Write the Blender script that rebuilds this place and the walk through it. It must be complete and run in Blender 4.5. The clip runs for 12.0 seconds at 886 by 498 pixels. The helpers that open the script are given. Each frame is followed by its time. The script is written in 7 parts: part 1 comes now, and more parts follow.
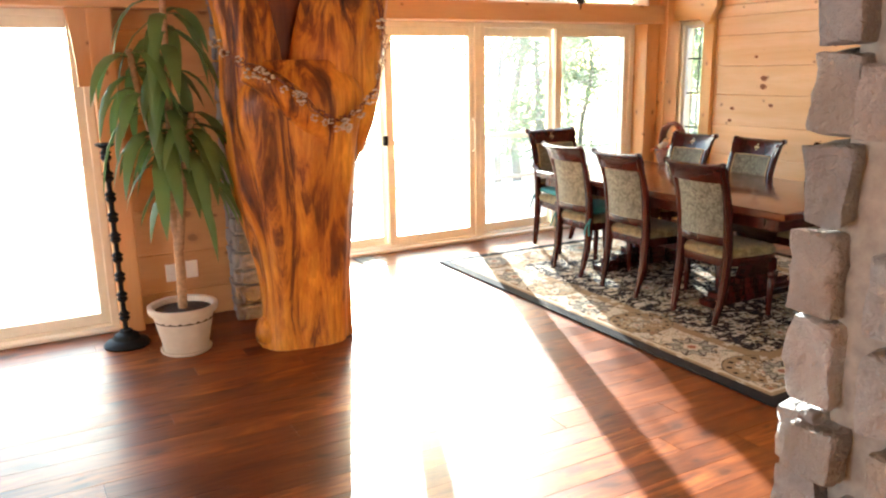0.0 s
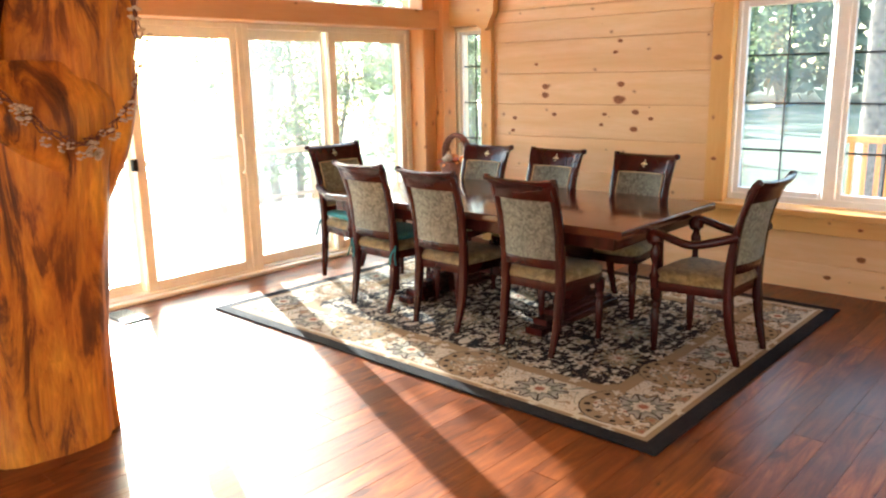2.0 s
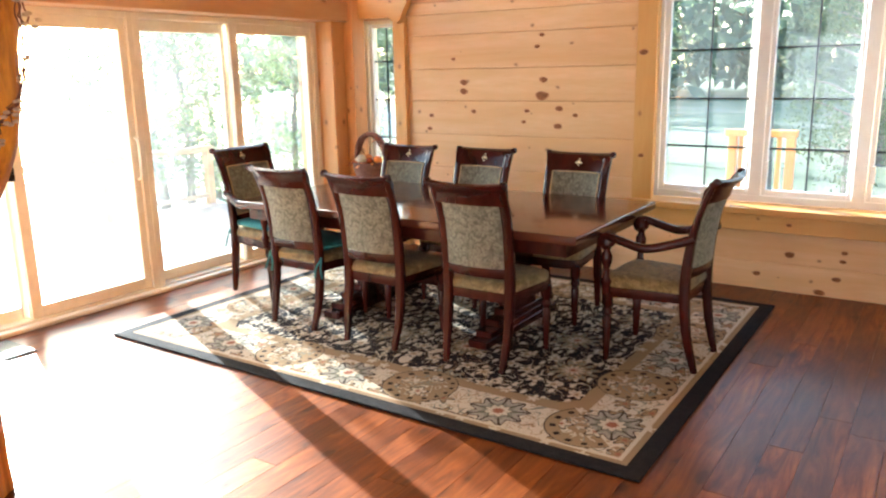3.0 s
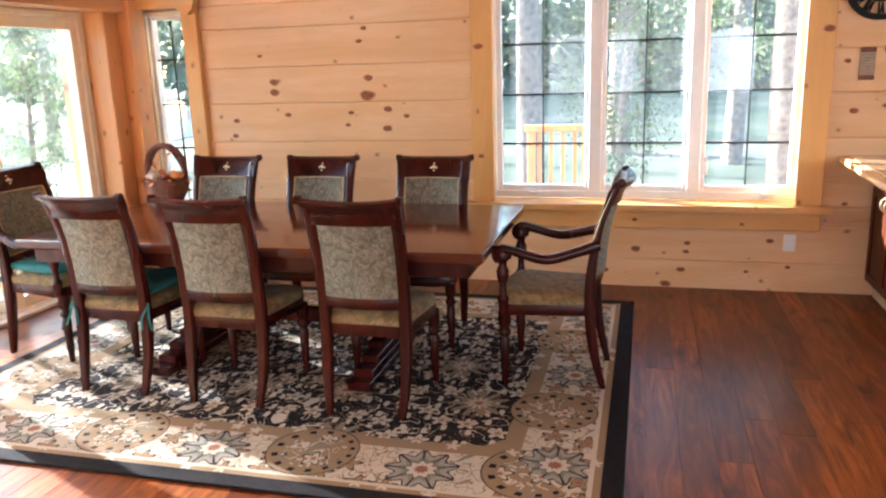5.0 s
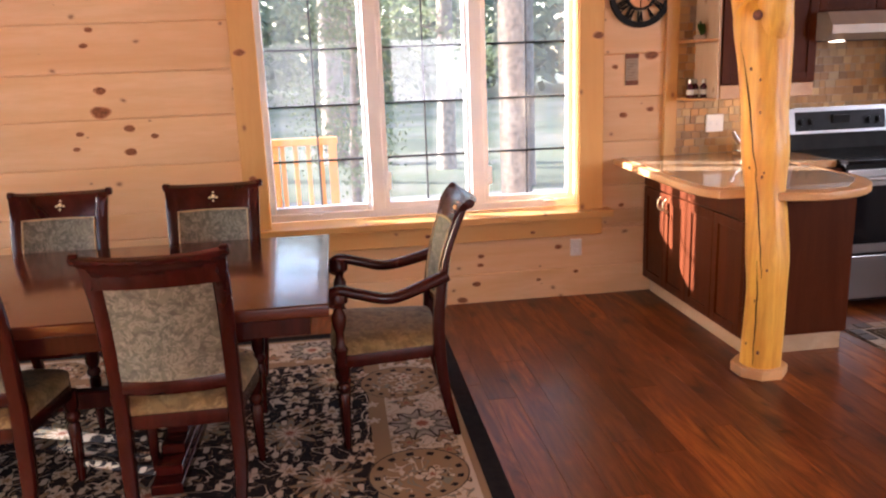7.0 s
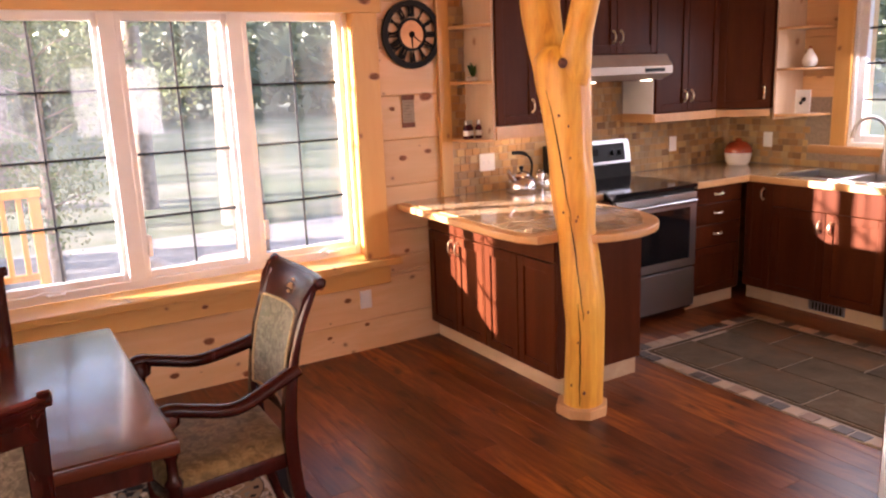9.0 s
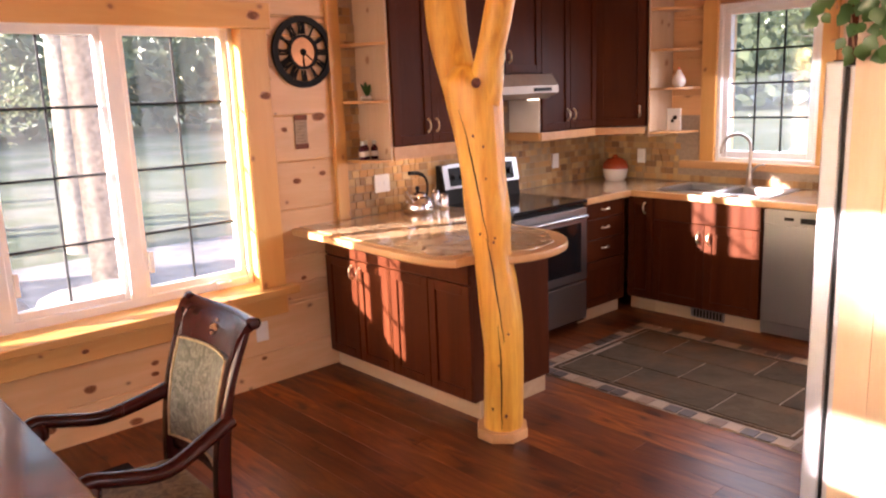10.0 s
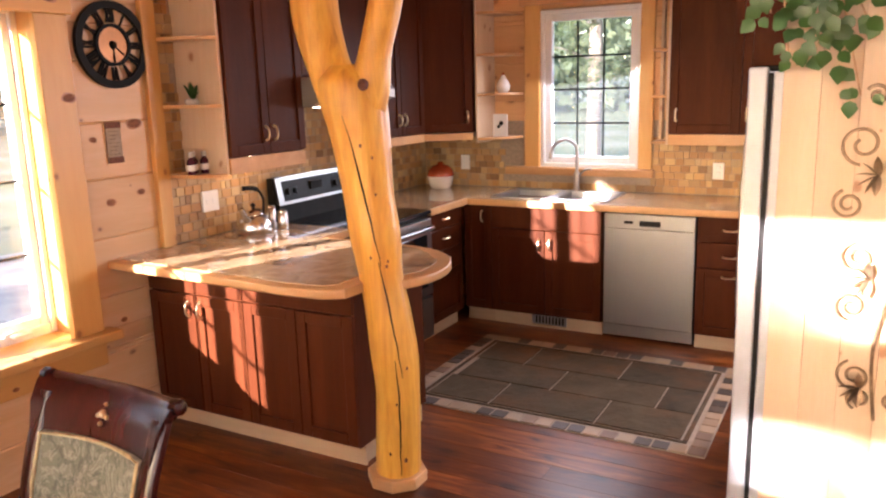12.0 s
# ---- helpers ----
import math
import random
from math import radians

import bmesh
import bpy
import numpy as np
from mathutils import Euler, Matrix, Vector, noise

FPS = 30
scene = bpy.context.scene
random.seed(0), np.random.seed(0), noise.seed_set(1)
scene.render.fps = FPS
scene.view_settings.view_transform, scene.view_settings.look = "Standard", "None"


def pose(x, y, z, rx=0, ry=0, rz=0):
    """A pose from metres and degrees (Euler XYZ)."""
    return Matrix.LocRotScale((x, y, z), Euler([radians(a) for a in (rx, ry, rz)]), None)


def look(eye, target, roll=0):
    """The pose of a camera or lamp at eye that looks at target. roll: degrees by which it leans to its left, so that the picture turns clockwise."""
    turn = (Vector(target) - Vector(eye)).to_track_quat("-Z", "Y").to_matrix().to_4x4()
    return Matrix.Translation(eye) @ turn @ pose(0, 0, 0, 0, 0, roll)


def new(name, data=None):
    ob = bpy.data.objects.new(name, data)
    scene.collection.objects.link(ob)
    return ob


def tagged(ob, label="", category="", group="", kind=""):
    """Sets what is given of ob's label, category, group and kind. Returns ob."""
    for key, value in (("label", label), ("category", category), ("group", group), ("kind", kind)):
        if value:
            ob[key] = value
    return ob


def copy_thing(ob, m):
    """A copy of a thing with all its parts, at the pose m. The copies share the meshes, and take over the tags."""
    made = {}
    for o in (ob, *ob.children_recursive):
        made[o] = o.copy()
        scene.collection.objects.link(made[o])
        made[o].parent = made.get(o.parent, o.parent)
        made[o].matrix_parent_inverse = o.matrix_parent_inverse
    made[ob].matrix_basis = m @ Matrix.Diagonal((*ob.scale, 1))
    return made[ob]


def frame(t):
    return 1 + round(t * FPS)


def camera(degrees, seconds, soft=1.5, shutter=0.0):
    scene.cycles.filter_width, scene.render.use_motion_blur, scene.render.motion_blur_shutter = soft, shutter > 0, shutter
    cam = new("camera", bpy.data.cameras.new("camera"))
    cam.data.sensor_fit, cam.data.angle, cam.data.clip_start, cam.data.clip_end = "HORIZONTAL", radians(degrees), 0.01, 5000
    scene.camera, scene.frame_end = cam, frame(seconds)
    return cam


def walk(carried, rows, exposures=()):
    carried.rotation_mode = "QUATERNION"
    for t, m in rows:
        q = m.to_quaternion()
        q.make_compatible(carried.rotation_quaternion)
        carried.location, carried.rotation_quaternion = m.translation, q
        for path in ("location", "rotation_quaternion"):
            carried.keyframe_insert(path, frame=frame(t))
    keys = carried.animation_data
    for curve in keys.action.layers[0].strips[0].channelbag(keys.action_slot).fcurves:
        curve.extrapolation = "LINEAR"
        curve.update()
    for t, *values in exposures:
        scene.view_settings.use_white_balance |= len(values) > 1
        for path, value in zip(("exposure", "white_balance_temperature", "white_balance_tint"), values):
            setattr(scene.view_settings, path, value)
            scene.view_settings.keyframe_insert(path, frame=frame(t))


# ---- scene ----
cam = camera(60.0, 12.0, soft=2.2)
PATH = [
    (0, (0.536, 0.648, 1.612), (1.467, 2.359, 1.157), -1.0),
    (0.5, (0.598, 0.887, 1.617), (1.676, 2.51, 1.165), -0.9),
    (1, (0.654, 1.119, 1.614), (1.869, 2.643, 1.168), -1.0),
    (1.5, (0.699, 1.325, 1.599), (2.036, 2.745, 1.16), -1.0),
    (2, (0.765, 1.545, 1.584), (2.21, 2.857, 1.147), -1.1),
    (2.5, (0.83, 1.77, 1.582), (2.366, 2.971, 1.138), -1.1),
    (4.5, (1.09, 2.683, 1.568), (2.922, 3.341, 1.107), -1.6),
    (5, (1.185, 2.848, 1.564), (3.065, 3.349, 1.101), -1.8),
    (5.5, (1.294, 3.016, 1.559), (3.212, 3.338, 1.094), -1.9),
    (6, (1.423, 3.178, 1.552), (3.364, 3.311, 1.089), -2.0),
    (6.5, (1.573, 3.324, 1.556), (3.517, 3.261, 1.09), -2.1),
    (7, (1.718, 3.447, 1.566), (3.647, 3.192, 1.103), -2.2),
    (9, (2.311, 3.87, 1.689), (3.988, 2.87, 1.257), -2.3),
    (9.5, (2.452, 3.96, 1.702), (4.024, 2.796, 1.286), -2.4),
    (10, (2.605, 4.029, 1.711), (4.059, 2.716, 1.307), -2.2),
    (10.5, (2.792, 4.041, 1.716), (4.12, 2.601, 1.316), -2.1),
    (11, (2.997, 4.03, 1.717), (4.194, 2.479, 1.314), -1.9),
    (11.5, (3.189, 4.041, 1.718), (4.257, 2.4, 1.312), -1.7),
    (12, (3.371, 4.071, 1.721), (4.319, 2.359, 1.309), -1.6),
]
walk(cam, [(t, look(eye, target, roll)) for t, eye, target, roll in PATH],
     exposures=[(0, 3.77, 5600, 2), (2.5, 3.7, 5500, 2), (4.5, 3.7, 5260, 8), (7, 3.49, 5900, 26), (9, 3.47, 6450, 35), (12, 3.56, 6150, 26)])

# ---- light ----
SUN_DIR = Vector((0.38, 0.925, 0.0)).normalized()
SUN_ELEV = radians(13.0)
world = bpy.data.worlds.new("world")
scene.world = world
world.use_nodes = True
wn = world.node_tree.nodes
sky = wn.new("ShaderNodeTexSky")
sky.sky_type = "NISHITA"
sky.sun_disc = False
sky.sun_elevation = SUN_ELEV
sky.sun_rotation = math.atan2(SUN_DIR.x, SUN_DIR.y)
sky.dust_density = 2.0
wn["Background"].inputs["Strength"].default_value = 0.15
world.node_tree.links.new(sky.outputs[0], wn["Background"].inputs[0])
sun_data = bpy.data.lights.new("sun", "SUN")
sun_data.energy, sun_data.angle, sun_data.color = 4.0, radians(0.6), (1.0, 0.93, 0.82)
sun = new("sun", sun_data)
# added fill lamps at the two assumed, unseen west windows
for wy, wl, watts in ((1.35, 1.6, 9.0), (4.0, 1.9, 4.2)):
    ad = bpy.data.lights.new("sky_fill", "AREA")
    ad.shape, ad.size, ad.size_y, ad.energy, ad.color = "RECTANGLE", wl, 1.3, watts, (1.0, 0.96, 0.9)
    al = new("sky_fill", ad)
    al.matrix_world = look((-5.12, wy, 1.5), (0, wy, 1.5))
# added fill lamp at an assumed, unseen south window behind the fridge
ad = bpy.data.lights.new("sky_fill", "AREA")
ad.shape, ad.size, ad.size_y, ad.energy, ad.color = "RECTANGLE", 1.3, 1.1, 11.0, (1.0, 0.96, 0.9)
new("sky_fill", ad).matrix_world = look((2.4, -1.5, 1.6), (1.7, 3.5, 0.9))
# lamp standing in for sky light through the window over the sink
ad = bpy.data.lights.new("sky_fill", "AREA")
ad.shape, ad.size, ad.size_y, ad.energy, ad.color = "RECTANGLE", 0.66, 1.0, 2.4, (0.95, 0.98, 1.0)
new("sky_fill", ad).matrix_world = look((5.2, -1.62, 1.68), (5.0, 0.2, 0.0))
sd = Vector((SUN_DIR.x * math.cos(SUN_ELEV), SUN_DIR.y * math.cos(SUN_ELEV), math.sin(SUN_ELEV)))
sun.matrix_world = look(sd * 30, (0, 0, 0))


# ---- material helpers ----
class Nodes:
    """Short hand for building a node material."""

    def __init__(self, name):
        self.mat = bpy.data.materials.new(name)
        self.mat.use_nodes = True
        self.t = self.mat.node_tree
        self.b = self.t.nodes["Principled BSDF"]

    def add(self, kind, **kw):
        n = self.t.nodes.new("ShaderNode" + kind)
        for k, v in kw.items():
            if k in n.inputs:
                n.inputs[k].default_value = v
            else:
                setattr(n, k, v)
        return n

    def link(self, a, b):
        self.t.links.new(a, b)

    def coords(self, scale=(1, 1, 1), kind="Object", rot=(0, 0, 0), jitter=False):
        tc = self.add("TexCoord")
        mp = self.add("Mapping")
        mp.inputs["Scale"].default_value = scale
        mp.inputs["Rotation"].default_value = [radians(a) for a in rot]
        src = tc.outputs[kind]
        if jitter:
            info = self.add("ObjectInfo")
            m = self.add("VectorMath", operation="MULTIPLY_ADD")
            cx = self.add("CombineXYZ")
            for k in range(3):
                self.link(info.outputs["Random"], cx.inputs[k])
            m.inputs[1].default_value = (37.0, 23.0, 11.0)
            self.link(cx.outputs[0], m.inputs[0])
            self.link(src, m.inputs[2])
            src = m.outputs[0]
        self.link(src, mp.inputs[0])
        return mp.outputs[0]

    def noise(self, vec, scale=5, detail=4, rough=0.55, dist=0.0):
        n = self.add("TexNoise")
        n.inputs["Scale"].default_value = scale
        n.inputs["Detail"].default_value = detail
        n.inputs["Roughness"].default_value = rough
        n.inputs["Distortion"].default_value = dist
        self.link(vec, n.inputs["Vector"])
        return n.outputs["Fac"]

    def ramp(self, fac, stops, interp="LINEAR"):
        r = self.add("ValToRGB")
        r.color_ramp.interpolation = interp
        el = r.color_ramp.elements
        while len(el) < len(stops):
            el.new(0.5)
        for e, (p, c) in zip(el, stops):
            e.position = p
            e.color = (*c, 1) if len(c) == 3 else c
        self.link(fac, r.inputs[0])
        return r.outputs[0]

    def mix(self, fac, a, b, mode="MIX"):
        m = self.add("Mix", data_type="RGBA", blend_type=mode)
        for sock, v in ((m.inputs[0], fac), (m.inputs[6], a), (m.inputs[7], b)):
            if isinstance(v, (int, float)):
                sock.default_value = v
            elif isinstance(v, tuple):
                sock.default_value = (*v, 1) if len(v) == 3 else v
            else:
                self.link(v, sock)
        return m.outputs[2]

    def math(self, op, a, b=0.0, c=0.0):
        m = self.add("Math", operation=op)
        for k, v in enumerate((a, b, c)):
            if isinstance(v, (int, float)):
                m.inputs[k].default_value = v
            else:
                self.link(v, m.inputs[k])
        return m.outputs[0]

    def bump(self, height, strength=0.2, distance=0.01):
        b = self.add("Bump")
        b.inputs["Strength"].default_value = strength
        b.inputs["Distance"].default_value = distance
        self.link(height, b.inputs["Height"])
        self.link(b.outputs[0], self.b.inputs["Normal"])

    def out(self, color, rough=0.5, metal=0.0, coat=0.0, spec=0.5):
        for key, v in (("Base Color", color), ("Roughness", rough), ("Metallic", metal), ("Coat Weight", coat), ("Specular IOR Level", spec)):
            if isinstance(v, tuple):
                self.b.inputs[key].default_value = (*v, 1)
            elif isinstance(v, (int, float)):
                self.b.inputs[key].default_value = v
            else:
                self.link(v, self.b.inputs[key])
        return self.mat


def wood(name, light, dark, along="y", knots=0.0, rough=0.45, coat=0.0, spec=0.5, knot_col=(0.12, 0.05, 0.02), grain=1.0, knot_scale=3.2, jitter=True, flat=False):
    """Wood with stretched grain and, if asked, dark round knots."""
    n = Nodes(name)
    st = {"x": (0.12, 1, 1), "y": (1, 0.12, 1), "z": (1, 1, 0.12)}[along]
    v = n.coords(st, jitter=jitter)
    fine = n.noise(v, 60 * grain, 5, 0.6, 0.4)
    broad = n.noise(v, 6 * grain, 4, 0.55, 1.2)
    mid = tuple((a + b) / 2 for a, b in zip(light, dark))
    col = n.ramp(broad, [(0.3, dark), (0.5, mid), (0.72, light)])
    col = n.mix(n.math("MULTIPLY", n.ramp(fine, [(0.35, (1, 1, 1)), (0.6, (0, 0, 0))]), 0.35), col, dark)
    if jitter:
        info = n.add("ObjectInfo")
        tone = n.ramp(info.outputs["Random"], [(0.0, (0.86, 0.84, 0.8)), (1.0, (1.08, 1.08, 1.08))])
        col = n.mix(1.0, col, tone, "MULTIPLY")
    if knots:
        kv = n.coords((1, 1, 1), jitter=jitter)
        sp = n.add("SeparateXYZ")
        n.link(kv, sp.inputs[0])
        wob = n.noise(kv, 6, 2)
        uv = n.add("CombineXYZ")
        u = {"x": sp.outputs[0], "y": sp.outputs[1], "z": sp.outputs[2]}[along]
        v2 = sp.outputs[1] if flat else (n.math("ADD", sp.outputs[0], sp.outputs[1]) if along == "z" else sp.outputs[2])
        n.link(n.math("MULTIPLY_ADD", wob, 0.05, n.math("MULTIPLY", u, 0.75)), uv.inputs[0])
        n.link(n.math("MULTIPLY_ADD", wob, -0.05, v2), uv.inputs[1])
        vor = n.add("TexVoronoi", voronoi_dimensions="2D")
        vor.inputs["Scale"].default_value = knot_scale
        n.link(uv.outputs[0], vor.inputs["Vector"])
        sc = n.add("SeparateColor")
        n.link(vor.outputs["Color"], sc.inputs[0])
        dist = n.math("DIVIDE", vor.outputs["Distance"], n.math("MULTIPLY_ADD", sc.outputs[0], 1.0, 0.15))
        core = n.ramp(dist, [(0.0, (1, 1, 1)), (0.05 * knots, (0.85, 0.85, 0.85)), (0.068 * knots, (0.25, 0.25, 0.25)), (0.13 * knots, (0, 0, 0))])
        col = n.mix(n.math("MULTIPLY", core, 0.85), col, knot_col)
    n.bump(n.math("ADD", fine, n.math("MULTIPLY", broad, 2.0)), 0.12, 0.004)
    rr = n.math("MULTIPLY_ADD", broad, 0.15, rough - 0.07)
    return n.out(col, rr, 0.0, coat, spec)


def plain(name, color, rough=0.5, metal=0.0, coat=0.0, var=0.12, scale=12, bump=0.05, spec=0.5):
    n = Nodes(name)
    v = n.coords()
    a = n.noise(v, scale, 4)
    b = n.noise(v, scale * 9, 3)
    col = n.mix(n.ramp(a, [(0.3, (0, 0, 0)), (0.7, (1, 1, 1))]), tuple(c * (1 - var) for c in color), tuple(min(1, c * (1 + var)) for c in color))
    n.bump(n.math("ADD", a, n.math("MULTIPLY", b, 0.4)), bump, 0.004)
    return n.out(col, n.math("MULTIPLY_ADD", b, 0.12, rough - 0.06), metal, coat, spec)


M_LOG = wood("pine_log", (0.77, 0.525, 0.3), (0.65, 0.385, 0.17), "y", knots=0.55, rough=0.42, knot_col=(0.2, 0.085, 0.04), grain=0.7)
M_LOGX = wood("pine_log_x", (0.72, 0.43, 0.2), (0.6, 0.32, 0.13), "x", knots=1.3, rough=0.42, knot_col=(0.2, 0.085, 0.03), grain=0.7)
M_POSTWOOD = wood("pine_upright", (0.72, 0.4, 0.16), (0.58, 0.28, 0.09), "z", knots=0.8, rough=0.4, knot_col=(0.2, 0.07, 0.02), grain=0.7)
M_TRIM = wood("pine_trim", (0.73, 0.43, 0.14), (0.62, 0.32, 0.08), "z", knots=0.7, rough=0.38, knot_col=(0.25, 0.09, 0.03), grain=0.7)
M_TRIMY = wood("pine_trim_long", (0.73, 0.43, 0.14), (0.62, 0.32, 0.08), "y", knots=0.6, rough=0.38, knot_col=(0.25, 0.09, 0.03), grain=0.7)
M_PANEL = wood("pine_panel", (0.64, 0.49, 0.34), (0.55, 0.39, 0.24), "z", knots=1.1, rough=0.4, knot_col=(0.28, 0.11, 0.04), grain=0.7)


def floor_mat():
    """Stained softwood: cathedral grain, dark whirled knots, worn and cloudy patches."""
    n = Nodes("stained_plank")
    v = n.coords((0.13, 1, 1), jitter=True)
    warp = n.noise(n.coords((0.5, 1.2, 1), jitter=True), 2.2, 3)
    fine = n.noise(v, 55, 5, 0.62, 0.5)
    ring = n.noise(v, 11, 4, 0.6, 2.6)
    cloud = n.noise(n.coords((0.45, 0.8, 1)), 2.1, 5, 0.62, 0.6)
    col = n.ramp(ring, [(0.3, (0.085, 0.021, 0.005)), (0.46, (0.2, 0.053, 0.01)), (0.56, (0.27, 0.077, 0.013)), (0.72, (0.37, 0.118, 0.021))])
    col = n.mix(n.math("MULTIPLY", n.ramp(fine, [(0.36, (1, 1, 1)), (0.58, (0, 0, 0))]), 0.3), col, (0.09, 0.024, 0.008))
    col = n.mix(n.ramp(cloud, [(0.42, (0.62, 0.62, 0.62)), (0.6, (0, 0, 0))]), col, (0.09, 0.025, 0.009))
    info = n.add("ObjectInfo")
    col = n.mix(1.0, col, n.ramp(info.outputs["Random"], [(0.0, (0.66, 0.62, 0.58)), (0.5, (1, 1, 1)), (1.0, (1.26, 1.32, 1.3))]), "MULTIPLY")
    sp, uv = n.add("SeparateXYZ"), n.add("CombineXYZ")
    n.link(n.coords((1, 1, 1), jitter=True), sp.inputs[0])
    n.link(n.math("MULTIPLY_ADD", warp, 0.22, n.math("MULTIPLY", sp.outputs[0], 0.55)), uv.inputs[0])
    n.link(n.math("MULTIPLY_ADD", warp, -0.16, sp.outputs[1]), uv.inputs[1])
    vor = n.add("TexVoronoi", voronoi_dimensions="2D")
    vor.inputs["Scale"].default_value = 3.9
    n.link(uv.outputs[0], vor.inputs["Vector"])
    sc = n.add("SeparateColor")
    n.link(vor.outputs["Color"], sc.inputs[0])
    dist = n.math("DIVIDE", vor.outputs["Distance"], n.math("MULTIPLY_ADD", sc.outputs[0], 1.1, 0.1))
    core = n.ramp(dist, [(0.0, (1, 1, 1)), (0.07, (0.9, 0.9, 0.9)), (0.11, (0.45, 0.45, 0.45)), (0.27, (0, 0, 0))])
    col = n.mix(n.math("MULTIPLY", core, 0.8), col, (0.03, 0.009, 0.005))
    n.bump(n.math("ADD", fine, n.math("MULTIPLY", ring, 2.0)), 0.1, 0.004)
    return n.out(col, n.math("MULTIPLY_ADD", cloud, 0.2, 0.24), 0.0, 0.0, spec=0.22)


M_FLOOR = floor_mat()
M_MAHOG = wood("mahogany", (0.055, 0.0085, 0.006), (0.02, 0.003, 0.0025), "z", rough=0.24, coat=0.0, spec=0.32, grain=0.9)
M_TABLE = wood("polished_mahogany", (0.085, 0.021, 0.01), (0.042, 0.0095, 0.005), "y", rough=0.14, coat=0.2, grain=0.8)
M_CAB = wood("cherry_cabinet", (0.088, 0.022, 0.0062), (0.052, 0.012, 0.0036), "z", rough=0.42, coat=0.0, spec=0.08, grain=0.8)
M_CTREDGE = wood("counter_edge", (0.66, 0.38, 0.16), (0.5, 0.26, 0.1), "x", rough=0.36, coat=0.1)
M_TOEKICK = wood("pine_kick", (0.55, 0.4, 0.25), (0.44, 0.3, 0.17), "x", rough=0.5)
M_DECK = wood("deck_board", (0.5, 0.42, 0.34), (0.38, 0.3, 0.24), "x", rough=0.8)
M_WHITE = plain("white_vinyl", (0.8, 0.8, 0.79), 0.35, var=0.03)
M_PLATE = plain("white_plate", (0.8, 0.79, 0.76), 0.3, var=0.03)
M_CREAM = plain("cream_vinyl", (0.8, 0.74, 0.6), 0.4, var=0.05)
M_BLACK = plain("black_iron", (0.008, 0.007, 0.006), 0.6, var=0.3, spec=0.2)
M_DARKGLASS = plain("black_ceramic_glass", (0.008, 0.008, 0.009), 0.08, var=0.1, bump=0.0, spec=0.3)
M_CHROME = plain("chrome", (0.72, 0.72, 0.71), 0.2, 1.0, var=0.04, bump=0.01)
M_BRASS = plain("antique_brass", (0.8, 0.7, 0.45), 0.3, 1.0, var=0.2)
M_NICKEL = plain("nickel", (0.42, 0.4, 0.37), 0.3, 1.0, var=0.06)
M_FRIDGE = plain("satin_steel_side", (0.42, 0.44, 0.475), 0.45, 0.25, var=0.05)
M_RUST = plain("bronzed_iron", (0.26, 0.18, 0.11), 0.5, 0.7, var=0.4, scale=30)
M_POT = plain("cream_plastic", (0.66, 0.58, 0.46), 0.45, var=0.08)
M_SOIL = plain("soil", (0.05, 0.03, 0.02), 0.95, var=0.5, scale=60, bump=0.6)
M_TEAL = plain("teal_cushion", (0.03, 0.17, 0.18), 0.85, var=0.2, scale=40, bump=0.3)
M_CORK = plain("woody_stem", (0.42, 0.26, 0.14), 0.8, var=0.3, scale=40, bump=0.4)
M_RED = plain("red_glaze", (0.36, 0.06, 0.02), 0.2, coat=0.5, var=0.3)
M_JARW = plain("cream_glaze", (0.75, 0.72, 0.66), 0.2, coat=0.4, var=0.05)
M_ORANGE = plain("orange_gourd", (0.75, 0.24, 0.03), 0.5, var=0.25, scale=20)
M_TWIG = plain("wicker_twig", (0.16, 0.06, 0.035), 0.75, var=0.4, scale=60, bump=0.4)
M_DRY = plain("dried_flower", (0.52, 0.43, 0.3), 0.8, var=0.3, scale=60)
M_COPPER = plain("copper_face", (0.6, 0.27, 0.1), 0.4, 0.3, var=0.2)


def steel(name, along, tone):
    n = Nodes(name)
    a = n.noise(n.coords({"x": (1, 90, 90), "z": (90, 90, 1)}[along]), 5, 2)
    return n.out(n.mix(a, (tone, tone, tone), (tone * 1.08, tone * 1.08, tone * 1.07)), 0.33, 1.0)


M_HOOD = plain("satin_hood_steel", (0.36, 0.31, 0.26), 0.5, 0.5, var=0.06)
M_GUARD = plain("black_enamel", (0.008, 0.008, 0.009), 0.4, var=0.1, bump=0.0, spec=0.15)
M_STEEL = steel("brushed_steel", "x", 0.34)
M_STEELZ = steel("brushed_steel_upright", "z", 0.42)


def fabric(name, base, alt, scale=9, rough=0.85):
    """Damask: a soft two-tone figure with a fine weave."""
    n = Nodes(name)
    v = n.coords()
    a = n.noise(v, scale, 3, 0.6, 2.2)
    b = n.noise(v, scale * 2.4, 4, 0.6, 1.0)
    w = n.noise(v, 260, 2)
    fig = n.ramp(a, [(0.44, (0, 0, 0)), (0.5, (1, 1, 1)), (0.57, (0.15, 0.15, 0.15))])
    col = n.mix(fig, base, alt)
    vein = n.ramp(b, [(0.4, (0.9, 0.9, 0.9)), (0.5, (0.2, 0.2, 0.2)), (0.62, (0, 0, 0))])
    col = n.mix(n.math("MULTIPLY", vein, 0.75), col, tuple(c * 0.4 for c in base))
    n.bump(n.math("ADD", w, n.math("MULTIPLY", fig, 0.6)), 0.25, 0.003)
    n.b.inputs["Sheen Weight"].default_value = 0.1
    return n.out(col, rough)


M_DAMASK = fabric("green_damask", (0.155, 0.16, 0.115), (0.27, 0.27, 0.21), 13)
M_SEAT = fabric("olive_damask", (0.22, 0.16, 0.062), (0.29, 0.222, 0.098), 10)


